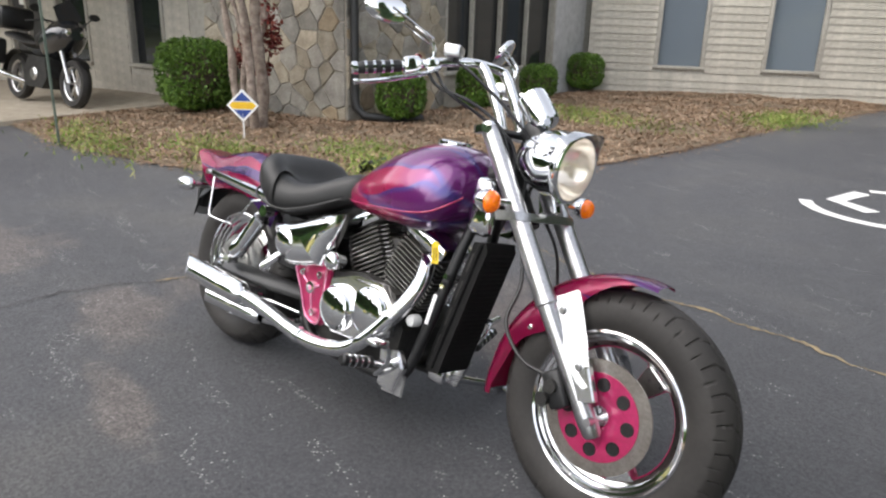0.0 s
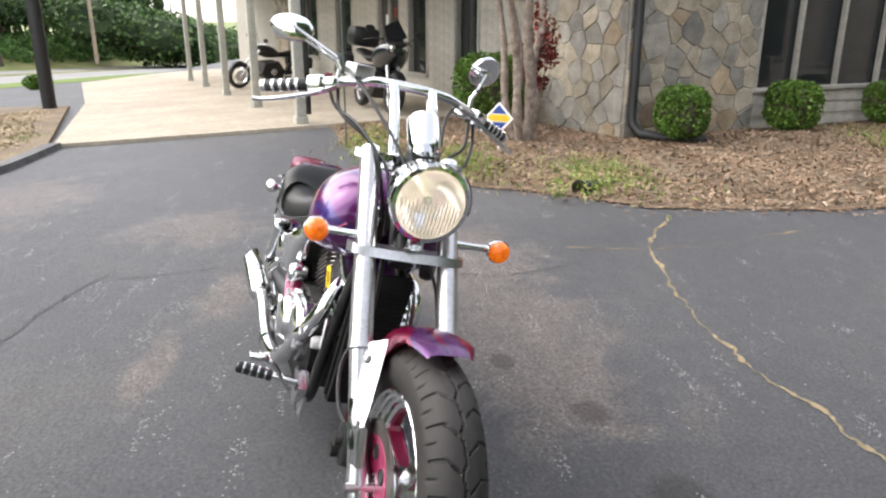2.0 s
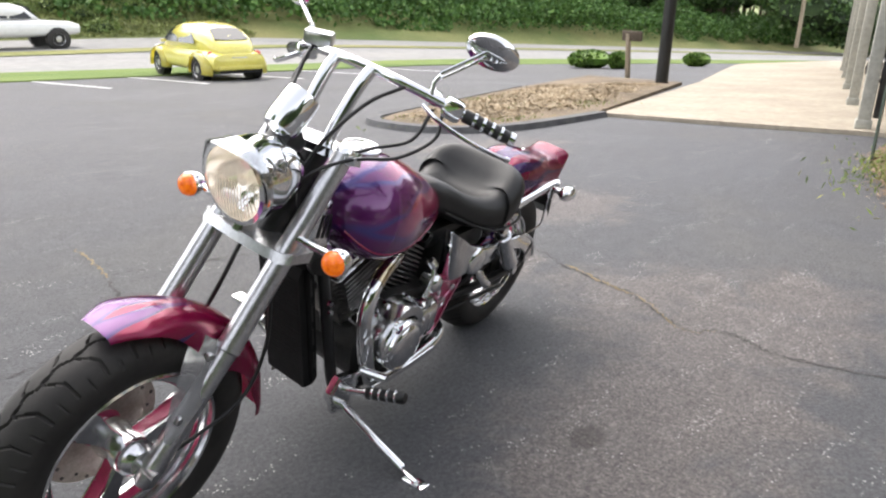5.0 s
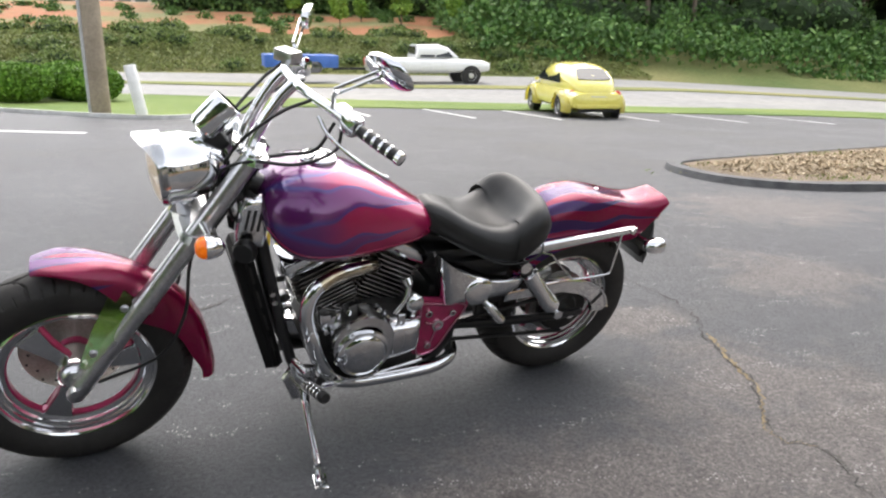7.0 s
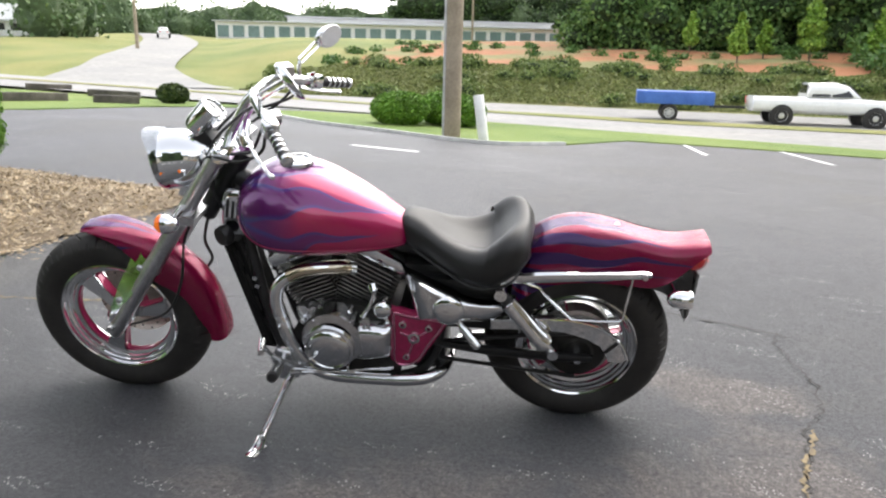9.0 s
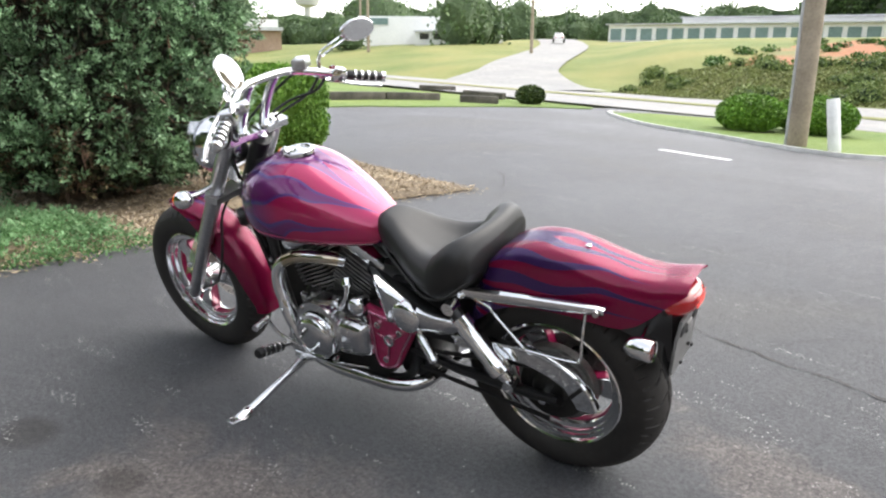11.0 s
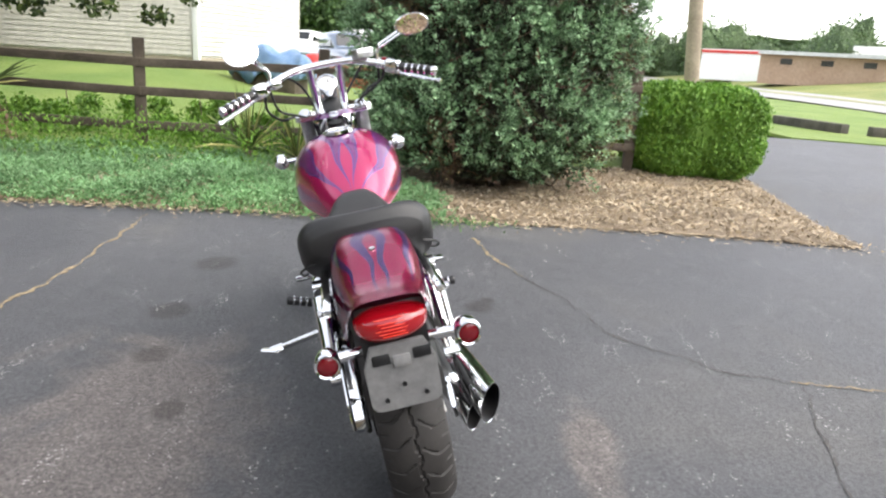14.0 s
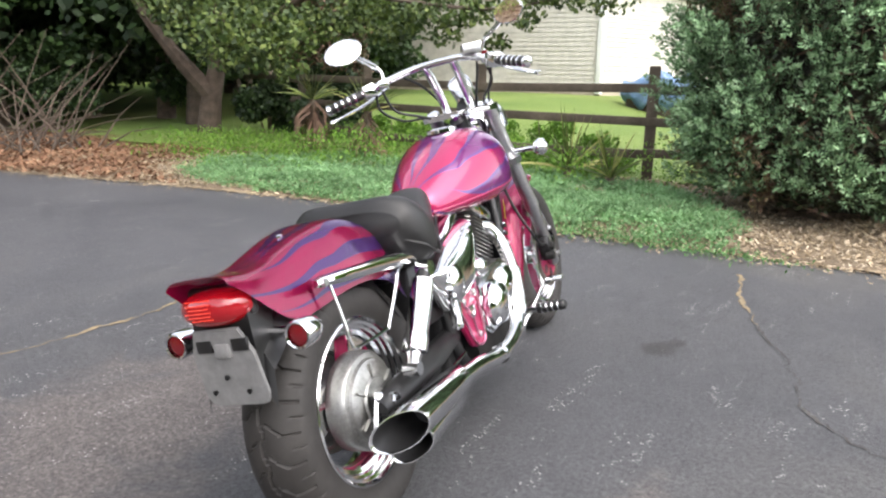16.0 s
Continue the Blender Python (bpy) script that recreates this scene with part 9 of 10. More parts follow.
seat = part("seat", seat_mesh(), LEATHER, bike, "wide dished black vinyl solo seat", sharp=60)
part("seat_piping", tube(curve_through([(0.57, 0.09, 0.700), (0.45, 0.142, 0.645), (0.36, 0.186, 0.620), (0.28, 0.206, 0.635), (0.23, 0.2, 0.665), (0.2, 0.12, 0.695), (0.195, 0.0, 0.720), (0.2, -0.12, 0.695), (0.23, -0.2, 0.665), (0.28, -0.206, 0.635), (0.36, -0.186, 0.620), (0.45, -0.142, 0.645), (0.57, -0.09, 0.700)], 5), 0.004, 8), LEATHER, seat, "sewn edge piping")
part("seat_rail", box((0.42, 0, 0.6), (0.4, 0.16, 0.07), 0.02), BLACKMETAL, bike, "black seat subframe")

REAR = [(0.235, 0.6, 0.52, 0.115), (0.2, 0.69, 0.545, 0.122), (0.15, 0.748, 0.585, 0.128), (0.08, 0.78, 0.613, 0.129), (0.0, 0.79, 0.623, 0.127), (-0.08, 0.78, 0.62, 0.122), (-0.15, 0.763, 0.611, 0.116), (-0.22, 0.745, 0.605, 0.109), (-0.27, 0.738, 0.622, 0.104), (-0.315, 0.738, 0.658, 0.097), (-0.36, 0.744, 0.7, 0.089), (-0.396, 0.748, 0.728, 0.081)]


def rear_fender():
    rings, arr = [], np.array(REAR)
    for q in np.linspace(0, len(REAR) - 1, 46):
        i = min(int(q), len(REAR) - 2)
        f = q - i
        p0, p1, p2, p3 = (arr[max(0, min(len(arr) - 1, i + k))] for k in (-1, 0, 1, 2))
        x, zt, zb, w = 0.5 * ((2 * p1) + (p2 - p0) * f + (2 * p0 - 5 * p1 + 4 * p2 - p3) * f * f + (3 * p1 - p0 - 3 * p2 + p3) * f ** 3)
        ring = []
        flat = smooth_max(-x, 0.22, 0.4)
        for j in range(25):
            q2 = -1 + 2 * j / 24
            s = abs(q2)
            y = w * min(1.0, 1.25 * s - 0.25 * s ** 3) * math.copysign(1, q2)
            rise = (1 - s ** (4.6 - 0.4 * flat))
            ring.append(Vector((x, y * (1 + 0.02 * flat), zb + (zt - zb) * rise)))
        rings.append(ring)
    bm = loft(rings, caps=False, closed=False)
    bmesh.ops.solidify(bm, geom=bm.faces[:], thickness=0.005)
    return bm


rf = part("rear_fender", rear_fender(), PAINT_REAR, bike, "magenta duck-tail rear fender with blue flames")
part("fender_bolt", lathe([(0.009, -0.004), (0.009, 0.003), (0.006, 0.005), (0, 0.006)], 6, pose(-0.1, 0, 0.7765, 90, 0, 0) @ pose(0, 0, 0, 0, 0, 0)), CHROME, rf, "chrome bolt")
part("inner_fender", loft([[Vector((x, y, z + (0.0 if abs(y) < 0.08 else -0.05))) for y in (-0.092, -0.07, 0, 0.07, 0.092)] for x, z in ((0.22, 0.52), (0.12, 0.63), (0, 0.68), (-0.14, 0.67), (-0.26, 0.63), (-0.335, 0.58), (-0.35, 0.5))], caps=False, closed=False), BLACKMETAL, bike, "black inner fender")

# tail lamp and number plate carrier
rings = []
for k in range(9):
    t = k / 8
    s = math.sqrt(max(0.0, 1 - (t * 0.96) ** 2.4))
    rings.append([Vector((-0.34 - 0.066 * t, 0.083 * s * math.copysign(abs(math.cos(a)) ** 0.75, math.cos(a)), 0.683 + (0.033 if math.sin(a) > 0 else 0.044) * s * math.copysign(abs(math.sin(a)) ** 0.85, math.sin(a)))) for a in [2 * math.pi * j / 36 for j in range(36)]])
tl = part("tail_lamp", loft(rings), LITLENS, bike, "wide red tail lamp, lit")
bm = bmesh.new()
for i in range(6):
    dz = -0.02 + 0.0078 * i
    s = abs(dz) / (0.033 if dz > 0 else 0.044)
    x = -0.34 - 0.066 * min(1.0, (1 - s * s) ** (1 / 2.4) / 0.96) - 0.0006
    tube([(x + 0.35 * abs(y) ** 1.6, y, 0.683 + dz) for y in (-0.03 + 0.004 * (i % 2), 0, 0.026 + 0.006 * (i % 3))], 0.001, 6, bm)
part("lens_ribs", bm, LAMPGLOW, tl, "moulded ribs of the lens")
part("lamp_gasket", box((-0.332, 0, 0.685), (0.03, 0.165, 0.07), 0.012), BLACKMETAL, bike, "black lamp mount")
pl = part("plate_carrier", slab([(-0.058, -0.09), (0.058, -0.09), (0.072, -0.086), (0.08, -0.076), (0.082, -0.062), (0.082, 0.03), (0.06, 0.085), (-0.06, 0.085), (-0.082, 0.03), (-0.082, -0.062), (-0.08, -0.076), (-0.072, -0.086)], 0.008, Matrix.Translation((-0.362, 0, 0.553)) @ pose(0, 0, 0, 0, -8, 0) @ pose(0, 0, 0, 0, 0, 90), 0.003), PLATEGREY, bike, "bare grey number plate carrier")
for y in (-0.052, 0.04):
    part("carrier_slot", box((-0.37, y, 0.601), (0.012, 0.042, 0.028), 0.004), BLACKMETAL, pl, "dark recessed bracket")
part("carrier_lamp", box((-0.372, -0.005, 0.59), (0.012, 0.04, 0.03), 0.004), PLATEGREY, pl, "small plate lamp block")
for y, z in ((-0.045, 0.487), (0.0, 0.52), (0.045, 0.487)):
    part("bolt", lathe([(0, 0.0), (0.005, 0.001), (0.006, 0.006)], 10, pose(-0.3725 + 0.14 * (0.54 - z), y, z + 0.013, 0, 0, 90)), BLACKMETAL, pl)
part("tail_bracket", loft([[Vector((x, y, z)) for x, z in ((-0.27, 0.66), (-0.355, 0.665), (-0.355, 0.52), (-0.33, 0.5))] for y in (-0.075, 0.075)]), BLACKMETAL, bike, "black tail bracket")

# rails, carriers, shocks
for s in (1, -1):
    y = 0.139 * s
    rail = part("fender_rail", loft([[Vector((x, y + dy * s, z + dz)) for dy, dz in ((-0.008, -h), (0.008, -h * 0.9), (0.014, -h * 0.2), (0.012, h * 0.7), (0.002, h), (-0.01, h * 0.8))] for x, z, h in ((0.28, 0.625, 0.013), (0.24, 0.634, 0.02), (0.1, 0.647, 0.019), (-0.05, 0.66, 0.016), (-0.185, 0.671, 0.013), (-0.205, 0.672, 0.009))]), CHROME, bike, "chrome fender rail")
    part("rail_bolt", rod((-0.185, y + 0.008 * s, 0.67), (-0.185, y + 0.022 * s, 0.67), 0.009, 8), ALLOY, rail)
    part("bag_guard", tube(curve_through([(0.225, 0.142 * s, 0.628), (0.15, 0.15 * s, 0.61), (0.13, 0.152 * s, 0.59), (0.045, 0.155 * s, 0.505), (0.02, 0.155 * s, 0.495), (-0.11, 0.155 * s, 0.497), (-0.132, 0.153 * s, 0.51), (-0.138, 0.15 * s, 0.56), (-0.15, 0.142 * s, 0.66)], 5), 0.0042, 8), CHROME, bike, "thin chrome bag guard wire")
    top, bot = Vector((0.27, 0.168 * s, 0.592)), Vector((0.088, 0.168 * s, 0.368))
    sh = part("shock_absorber", tube([top.lerp(bot, t) for t in (0.12, 0.14, 0.68, 0.7, 0.84, 0.86)], [0.02, 0.031, 0.031, 0.034, 0.034, 0.024], 28), CHROME, bike, "covered chrome rear shock")
    part("shock_eye", rod(top + Vector((0, -0.02 * s, 0)), top + Vector((0, 0.02 * s, 0)), 0.021, 20), CHROME, sh, "upper eye")
    part("shock_eye", rod(bot + Vector((0, -0.022 * s, 0)), bot + Vector((0, 0.022 * s, 0)), 0.018, 20), CHROME, sh, "lower eye")
    part("shock_neck", tube([top, top.lerp(bot, 0.14)], [0.017, 0.022], 16), BLACKMETAL, sh, "black spring neck")
    part("shock_tip", tube([top.lerp(bot, 0.85), bot], [0.022, 0.013], 16), POLISHED, sh, "polished lower end")
    part("swingarm", tube([(0.5, 0.1 * s, 0.335), (0.3, 0.125 * s, 0.33), (0.05, 0.133 * s, 0.325), (-0.05, 0.133 * s, 0.325)], [0.03, 0.036, 0.034, 0.028], 12, flat=0.5), BLACKMETAL, bike, "black swingarm")
    part("passenger_peg", tube([(0.42, 0.15 * s, 0.485), (0.395, 0.18 * s, 0.458), (0.39, 0.18 * s, 0.452), (0.34, 0.2 * s, 0.398), (0.336, 0.2 * s, 0.394)], [0.009, 0.011, 0.017, 0.017, 0.012], 14), CHROME, bike, "folded passenger peg")
cover = part("chain_cover", slab([(0.3, 0.466), (0.2, 0.476), (0.1, 0.484), (0.03, 0.482), (-0.04, 0.468), (-0.1, 0.436), (-0.145, 0.39), (-0.168, 0.335), (-0.155, 0.318), (-0.105, 0.318), (-0.1, 0.352), (-0.075, 0.39), (-0.025, 0.418), (0.05, 0.434), (0.14, 0.438), (0.3, 0.428)], 0.03, pose(0, 0.128, 0), 0.005), CHROME, bike, "curved chrome chain cover")
part("cover_lip", tube(curve_through([(0.3, 0.143, 0.466), (0.2, 0.143, 0.476), (0.1, 0.143, 0.484), (0.03, 0.143, 0.482), (-0.04, 0.143, 0.468), (-0.1, 0.143, 0.436), (-0.145, 0.143, 0.39), (-0.168, 0.143, 0.335)], 4), 0.006, 8), CHROME, cover, "rounded upper lip")
part("cover_slot", slab([(-0.03, -0.006), (0.03, -0.006), (0.034, 0.006), (-0.026, 0.006)], 0.004, pose(-0.112, 0.1435, 0.385, 0, 48, 0)), BLACKMETAL, cover, "dark slot")
part("chain", tube([(0.48, 0.108, 0.275), (0.2, 0.112, 0.25), (0.0, 0.112, 0.23)], 0.008, 6), BLACKMETAL, bike, "dark drive chain lower run")
part("chain", tube([(0.48, 0.108, 0.345), (0.2, 0.112, 0.39), (0.0, 0.112, 0.415)], 0.008, 6), BLACKMETAL, bike, "dark drive chain upper run")
part("brake_rod", tube([(0.0, -0.14, 0.28), (0.25, -0.15, 0.27), (0.5, -0.13, 0.27)], 0.005, 8), CHROME, bike, "chrome rear brake rod")
part("torque_arm", slab([(-0.05, 0.24), (-0.035, 0.225), (0.3, 0.285), (0.3, 0.305)], 0.008, pose(0, -0.135, 0), 0.002), BLACKMETAL, bike, "black torque arm")

# ---------- engine ----------
part("crankcase", loft([[Vector((x, y, z)) for x, z in ((0.6, 0.3), (0.62, 0.2), (0.92, 0.2), (0.99, 0.28), (1.0, 0.36), (0.94, 0.46), (0.78, 0.49), (0.62, 0.46), (0.58, 0.38))] for y in (-0.125, -0.11, 0.11, 0.125)]), ENGINE, bike, "dark engine crankcase")
part("frame_rail", tube(curve_through([(1.18, 0.0, 0.92), (1.14, 0.06, 0.72), (1.08, 0.1, 0.4), (1.02, 0.105, 0.22), (0.9, 0.11, 0.185), (0.6, 0.11, 0.19), (0.5, 0.105, 0.28), (0.47, 0.1, 0.42), (0.46, 0.09, 0.58)], 5), 0.018, 12), BLACKMETAL, bike, "black frame tube")
part("frame_rail", tube(curve_through([(1.18, 0.0, 0.92), (1.14, -0.06, 0.72), (1.08, -0.1, 0.4), (1.02, -0.105, 0.22), (0.9, -0.11, 0.185), (0.6, -0.11, 0.19), (0.5, -0.105, 0.28), (0.47, -0.1, 0.42), (0.46, -0.09, 0.58)], 5), 0.018, 12), BLACKMETAL, bike, "black frame tube")
part("backbone", tube([(1.17, 0, 0.9), (0.9, 0, 0.76), (0.5, 0, 0.64), (0.3, 0, 0.6)], 0.035, 14), BLACKMETAL, bike, "black frame backbone")


# blocks added as dark fill where gaps would let the ground show
part("battery_box", box((0.42, 0, 0.5), (0.28, 0.22, 0.2), 0.02), BLACKMETAL, bike, "black battery box filling the dark gap under the seat")
part("pivot_block", box((0.52, 0, 0.36), (0.13, 0.19, 0.3), 0.02), BLACKMETAL, bike, "dark swingarm pivot block filling a see-through gap")


def cylinder(name, a, b, label):
    """A finned barrel from a up to b."""
    a, b = Vector(a), Vector(b)
    d = (b - a).normalized()
    t = Matrix.Translation(a) @ d.to_track_quat("Z", "Y").to_matrix().to_4x4()
    barrel = part(name, rod(a, b, 0.062, 28), ENGINE, bike, label)
    L = (b - a).length
    n = 13
    for i in range(n):
        z = 0.012 + (L - 0.03) * i / (n - 1)
        w = 0.082 + 0.008 * math.sin(math.pi * i / (n - 1))
        fin = box((0, 0, z), (2 * w, 2 * w + 0.03, 0.0045), 0, m=t)
        bmesh.ops.bevel(fin, geom=[e for e in fin.edges if abs((e.verts[0].co - e.verts[1].co).normalized().dot(d)) > 0.9], offset=0.025, segments=3, affect="EDGES")
        part("fin", fin, FIN_EDGE, barrel, "thin cooling fin")
    part("rocker_cover", box((0, 0, L + 0.022), (0.17, 0.2, 0.05), 0.016, m=t), CHROME, barrel, "chrome rocker cover")
    part("spark_cap", rod(t @ Vector((0, 0.11, L * 0.8)), t @ Vector((0, 0.14, L * 0.86)), 0.011, 10), BLACKMETAL, barrel)
    part("spark_cap", rod(t @ Vector((0, -0.11, L * 0.8)), t @ Vector((0, -0.14, L * 0.86)), 0.011, 10), BLACKMETAL, barrel)


cylinder("rear_cylinder", (0.795, 0, 0.44), (0.692, 0, 0.63), "finned rear engine cylinder")
cylinder("front_cylinder", (0.89, 0, 0.44), (0.972, 0, 0.63), "finned front engine cylinder")
part("carburettor", box((0.83, 0, 0.58), (0.08, 0.11, 0.09), 0.015), ENGINE, bike, "dark carburettor between the cylinders")
# left engine covers
lc = part("stator_cover", lathe([(0, 0.232), (0.05, 0.231), (0.068, 0.226), (0.074, 0.218), (0.078, 0.222), (0.086, 0.219), (0.09, 0.2), (0.09, 0.12)], 56, pose(0.848, 0, 0.362)), CHROME, bike, "round chrome engine cover")
part("cover_ring", lathe([(0.074, 0.2), (0.104, 0.198), (0.108, 0.18), (0.108, 0.12)], 48, pose(0.84, 0, 0.385)), POLISHED, lc, "polished outer ring")
part("sprocket_cover", dome([(0.63, 0.335), (0.65, 0.3), (0.8, 0.29), (0.82, 0.42), (0.76, 0.445), (0.645, 0.44), (0.628, 0.42)], 0.12, 0.2), POLISHED, bike, "long polished side cover")
for x, z in ((0.76, 0.47), (0.9, 0.46), (0.93, 0.33), (0.79, 0.275)):
    part("cover_bolt", lathe([(0, 0.206), (0.006, 0.206), (0.008, 0.2), (0.008, 0.15)], 8, pose(x, 0, z)), CHROME, bike)
# right engine covers
for x, z, r, y in ((0.735, 0.36, 0.076, -0.205), (0.87, 0.385, 0.083, -0.185)):
    part("clutch_cover", lathe([(0, y), (r * 0.6, y + 0.003), (r * 0.86, y + 0.012), (r * 0.95, y + 0.026), (r * 1.03, y + 0.03), (r * 1.05, y + 0.05), (r * 1.05, -0.11)], 56, pose(x, 0, z)), CHROME, bike, "round chrome clutch cover")
part("right_case", slab([(0.64, 0.3), (0.7, 0.265), (0.9, 0.275), (0.97, 0.33), (0.97, 0.42), (0.9, 0.48), (0.78, 0.48), (0.66, 0.44)], 0.05, pose(0, -0.135, 0), 0.012), POLISHED, bike, "polished right engine case")
for s in (1, -1):
    cap = part("air_cap", lathe([(0, 0.185 * s), (0.02, 0.184 * s), (0.03, 0.176 * s), (0.034, 0.16 * s), (0.024, 0.12 * s)], 32, pose(0.665, 0, 0.5)), CHROME, bike, "domed chrome cap")
# side covers
sc = part("side_cover", dome([(0.6, 0.665), (0.565, 0.64), (0.4, 0.565), (0.262, 0.545), (0.24, 0.53), (0.25, 0.505), (0.315, 0.47), (0.53, 0.462), (0.555, 0.478), (0.585, 0.6)], 0.125, 0.186), CHROME, bike, "chrome left side cover")
part("cover_disc", lathe([(0, 0.2), (0.03, 0.199), (0.048, 0.194), (0.054, 0.186), (0.056, 0.17)], 40, pose(0.44, 0, 0.522)), CHROME, sc, "round chrome lock cover")
sc2 = part("side_cover", dome([(0.665, 0.665), (0.6, 0.65), (0.46, 0.6), (0.33, 0.565), (0.32, 0.54), (0.4, 0.44), (0.44, 0.425), (0.59, 0.46), (0.61, 0.48), (0.66, 0.6)], -0.125, -0.19), CHROME, bike, "chrome right side cover")
part("cover_screw", lathe([(0, -0.181), (0.012, -0.181), (0.015, -0.175), (0.015, -0.17)], 16, pose(0.6, 0, 0.625)), ALLOY, sc2)
part("cover_disc", lathe([(0, -0.2), (0.035, -0.198), (0.048, -0.19), (0.054, -0.17)], 40, pose(0.42, 0, 0.515)), CHROME, sc2, "round chrome bulge")
# magenta footrest plates with round holes
for s in (1, -1):
    br = part("frame_plate", slab([(0.64, 0.5), (0.5, 0.47), (0.445, 0.462), (0.45, 0.435), (0.545, 0.275), (0.57, 0.262), (0.632, 0.262), (0.648, 0.28)], 0.022, pose(0, 0.135 * s, 0), 0.005), PINK, bike, "magenta pierced frame plate")
    part("plate_rim", tube(curve_through([(0.63, 0.149 * s, 0.48), (0.54, 0.149 * s, 0.462), (0.462, 0.149 * s, 0.447), (0.51, 0.149 * s, 0.36), (0.56, 0.149 * s, 0.278), (0.628, 0.149 * s, 0.272), (0.63, 0.149 * s, 0.38), (0.63, 0.149 * s, 0.48)], 4), 0.005, 8), PLATEPINK, br, "raised plate edge")
    part("plate_rib", tube([(0.61, 0.149 * s, 0.4), (0.56, 0.149 * s, 0.38), (0.51, 0.149 * s, 0.415)], 0.005, 8), PLATEPINK, br)
    part("plate_rib", tube([(0.56, 0.149 * s, 0.38), (0.585, 0.149 * s, 0.295)], 0.005, 8), PLATEPINK, br)
    for x, z, r in ((0.562, 0.382, 0.021), (0.6, 0.435, 0.013), (0.51, 0.425, 0.012), (0.59, 0.3, 0.012)):
        part("plate_boss", lathe([(r * 0.5, 0.152 * s), (r * 0.6, 0.157 * s), (r, 0.156 * s), (r * 1.1, 0.144 * s)], 24, pose(x, 0, z)), POLISHED, br)

# radiator and neck
rad = part("radiator", loft([[Vector((x, y, z)) for x, z in ((1.225, 0.665), (1.215, 0.69), (1.17, 0.685), (1.075, 0.27), (1.09, 0.25), (1.13, 0.255))] for y in (-0.074, -0.068, 0.068, 0.074)]), RADBLACK, bike, "tall black radiator")
for i in range(26):
    t = i / 25
    part("radiator_fin", tube([(1.228 - 0.095 * t, y, 0.655 - 0.38 * t) for y in (-0.064, 0.064)], 0.0022, 6), RADBLACK, rad)
for s in (1, -1):
    part("radiator_edge", tube([(1.2, 0.076 * s, 0.685), (1.1, 0.076 * s, 0.27)], 0.008, 10), RADBLACK, rad)
    for q in range(4):
        part("edge_slot", slab([(-0.006, -0.03), (0.006, -0.03), (0.006, 0.03), (-0.006, 0.03)], 0.004, pose(1.175 - 0.021 * q, 0.077 * s, 0.62 - 0.09 * q, 0, 13, 0)), ENGINE, rad, "raised side bracket")
    part("frame_bolt", lathe([(0, 0.008 * s), (0.009, 0.008 * s), (0.011, 0.0)], 8, pose(1.118, 0.105 * s, 0.565)), CHROME, bike)
    part("frame_bolt", lathe([(0, 0.008 * s), (0.009, 0.008 * s), (0.011, 0.0)], 8, pose(1.112, 0.107 * s, 0.535)), CHROME, bike)
    neck = part("neck_cover", dome([(-0.05, -0.085), (0.03, -0.09), (0.045, 0.05), (0.01, 0.08), (-0.045, 0.07)], 0.06 * s, 0.088 * s, pose(1.17, 0, 0.8, 0, -12, 0)), CHROME, bike, "chrome slotted neck cover")
    for k in (-0.016, 0.002, 0.02):
        part("slot", slab([(k - 0.004, -0.02), (k + 0.004, -0.02), (k + 0.004, 0.045), (k - 0.004, 0.045)], 0.006, pose(1.17, 0.087 * s, 0.8, 0, -12, 0)), BLACKMETAL, neck, "dark slot")
part("frame_sticker", box((0, 0, 0), (0.014, 0.003, 0.1), 0.001, m=pose(1.092, -0.119, 0.455, 0, 10, 0)), SIGNWHITE, bike, "narrow white sticker on the frame tube")
part("coil_cap", lathe([(0, -0.016), (0.016, -0.015), (0.02, -0.006), (0.02, 0.02)], 24, pose(1.03, -0.12, 0.4)), GAUGEFACE, bike, "round pale plastic cap")
part("horn", lathe([(0, 0.02), (0.03, 0.018), (0.036, 0.005), (0.034, -0.015), (0, -0.03)], 24, pose(1.2, 0.115, 0.73, 0, 0, -30)), BLACKMETAL, bike, "small black horn")
part("inspection_tag", slab([(-0.011, -0.032), (0.011, -0.032), (0.011, 0.03), (0.004, 0.036), (-0.004, 0.036), (-0.011, 0.03)], 0.0015, pose(1.08, -0.135, 0.628, 4, -8, 20)), YELLOW, bike, "yellow paper tag with small print")
bm = bmesh.new()
for i in range(3):
    box((-0.005 + 0.005 * i, -0.0012, -0.003), (0.0014, 0.0006, 0.04), 0, bm, pose(1.08, -0.135, 0.628, 4, -8, 20))
part("tag_print", bm, BLACKMETAL, bike, "small dark lines of print")

# exhaust
up = part("upper_exhaust", tube(curve_through([(0.985, -0.06, 0.59), (1.015, -0.085, 0.572), (1.026, -0.115, 0.515), (0.995, -0.146, 0.43), (0.94, -0.165, 0.35), (0.872, -0.182, 0.278), (0.79, -0.194, 0.236), (0.66, -0.2, 0.22), (0.54, -0.204, 0.232), (0.4, -0.205, 0.256), (0.24, -0.207, 0.272)], 6), 0.0265, 22), CHROME, bike, "chrome front exhaust pipe")


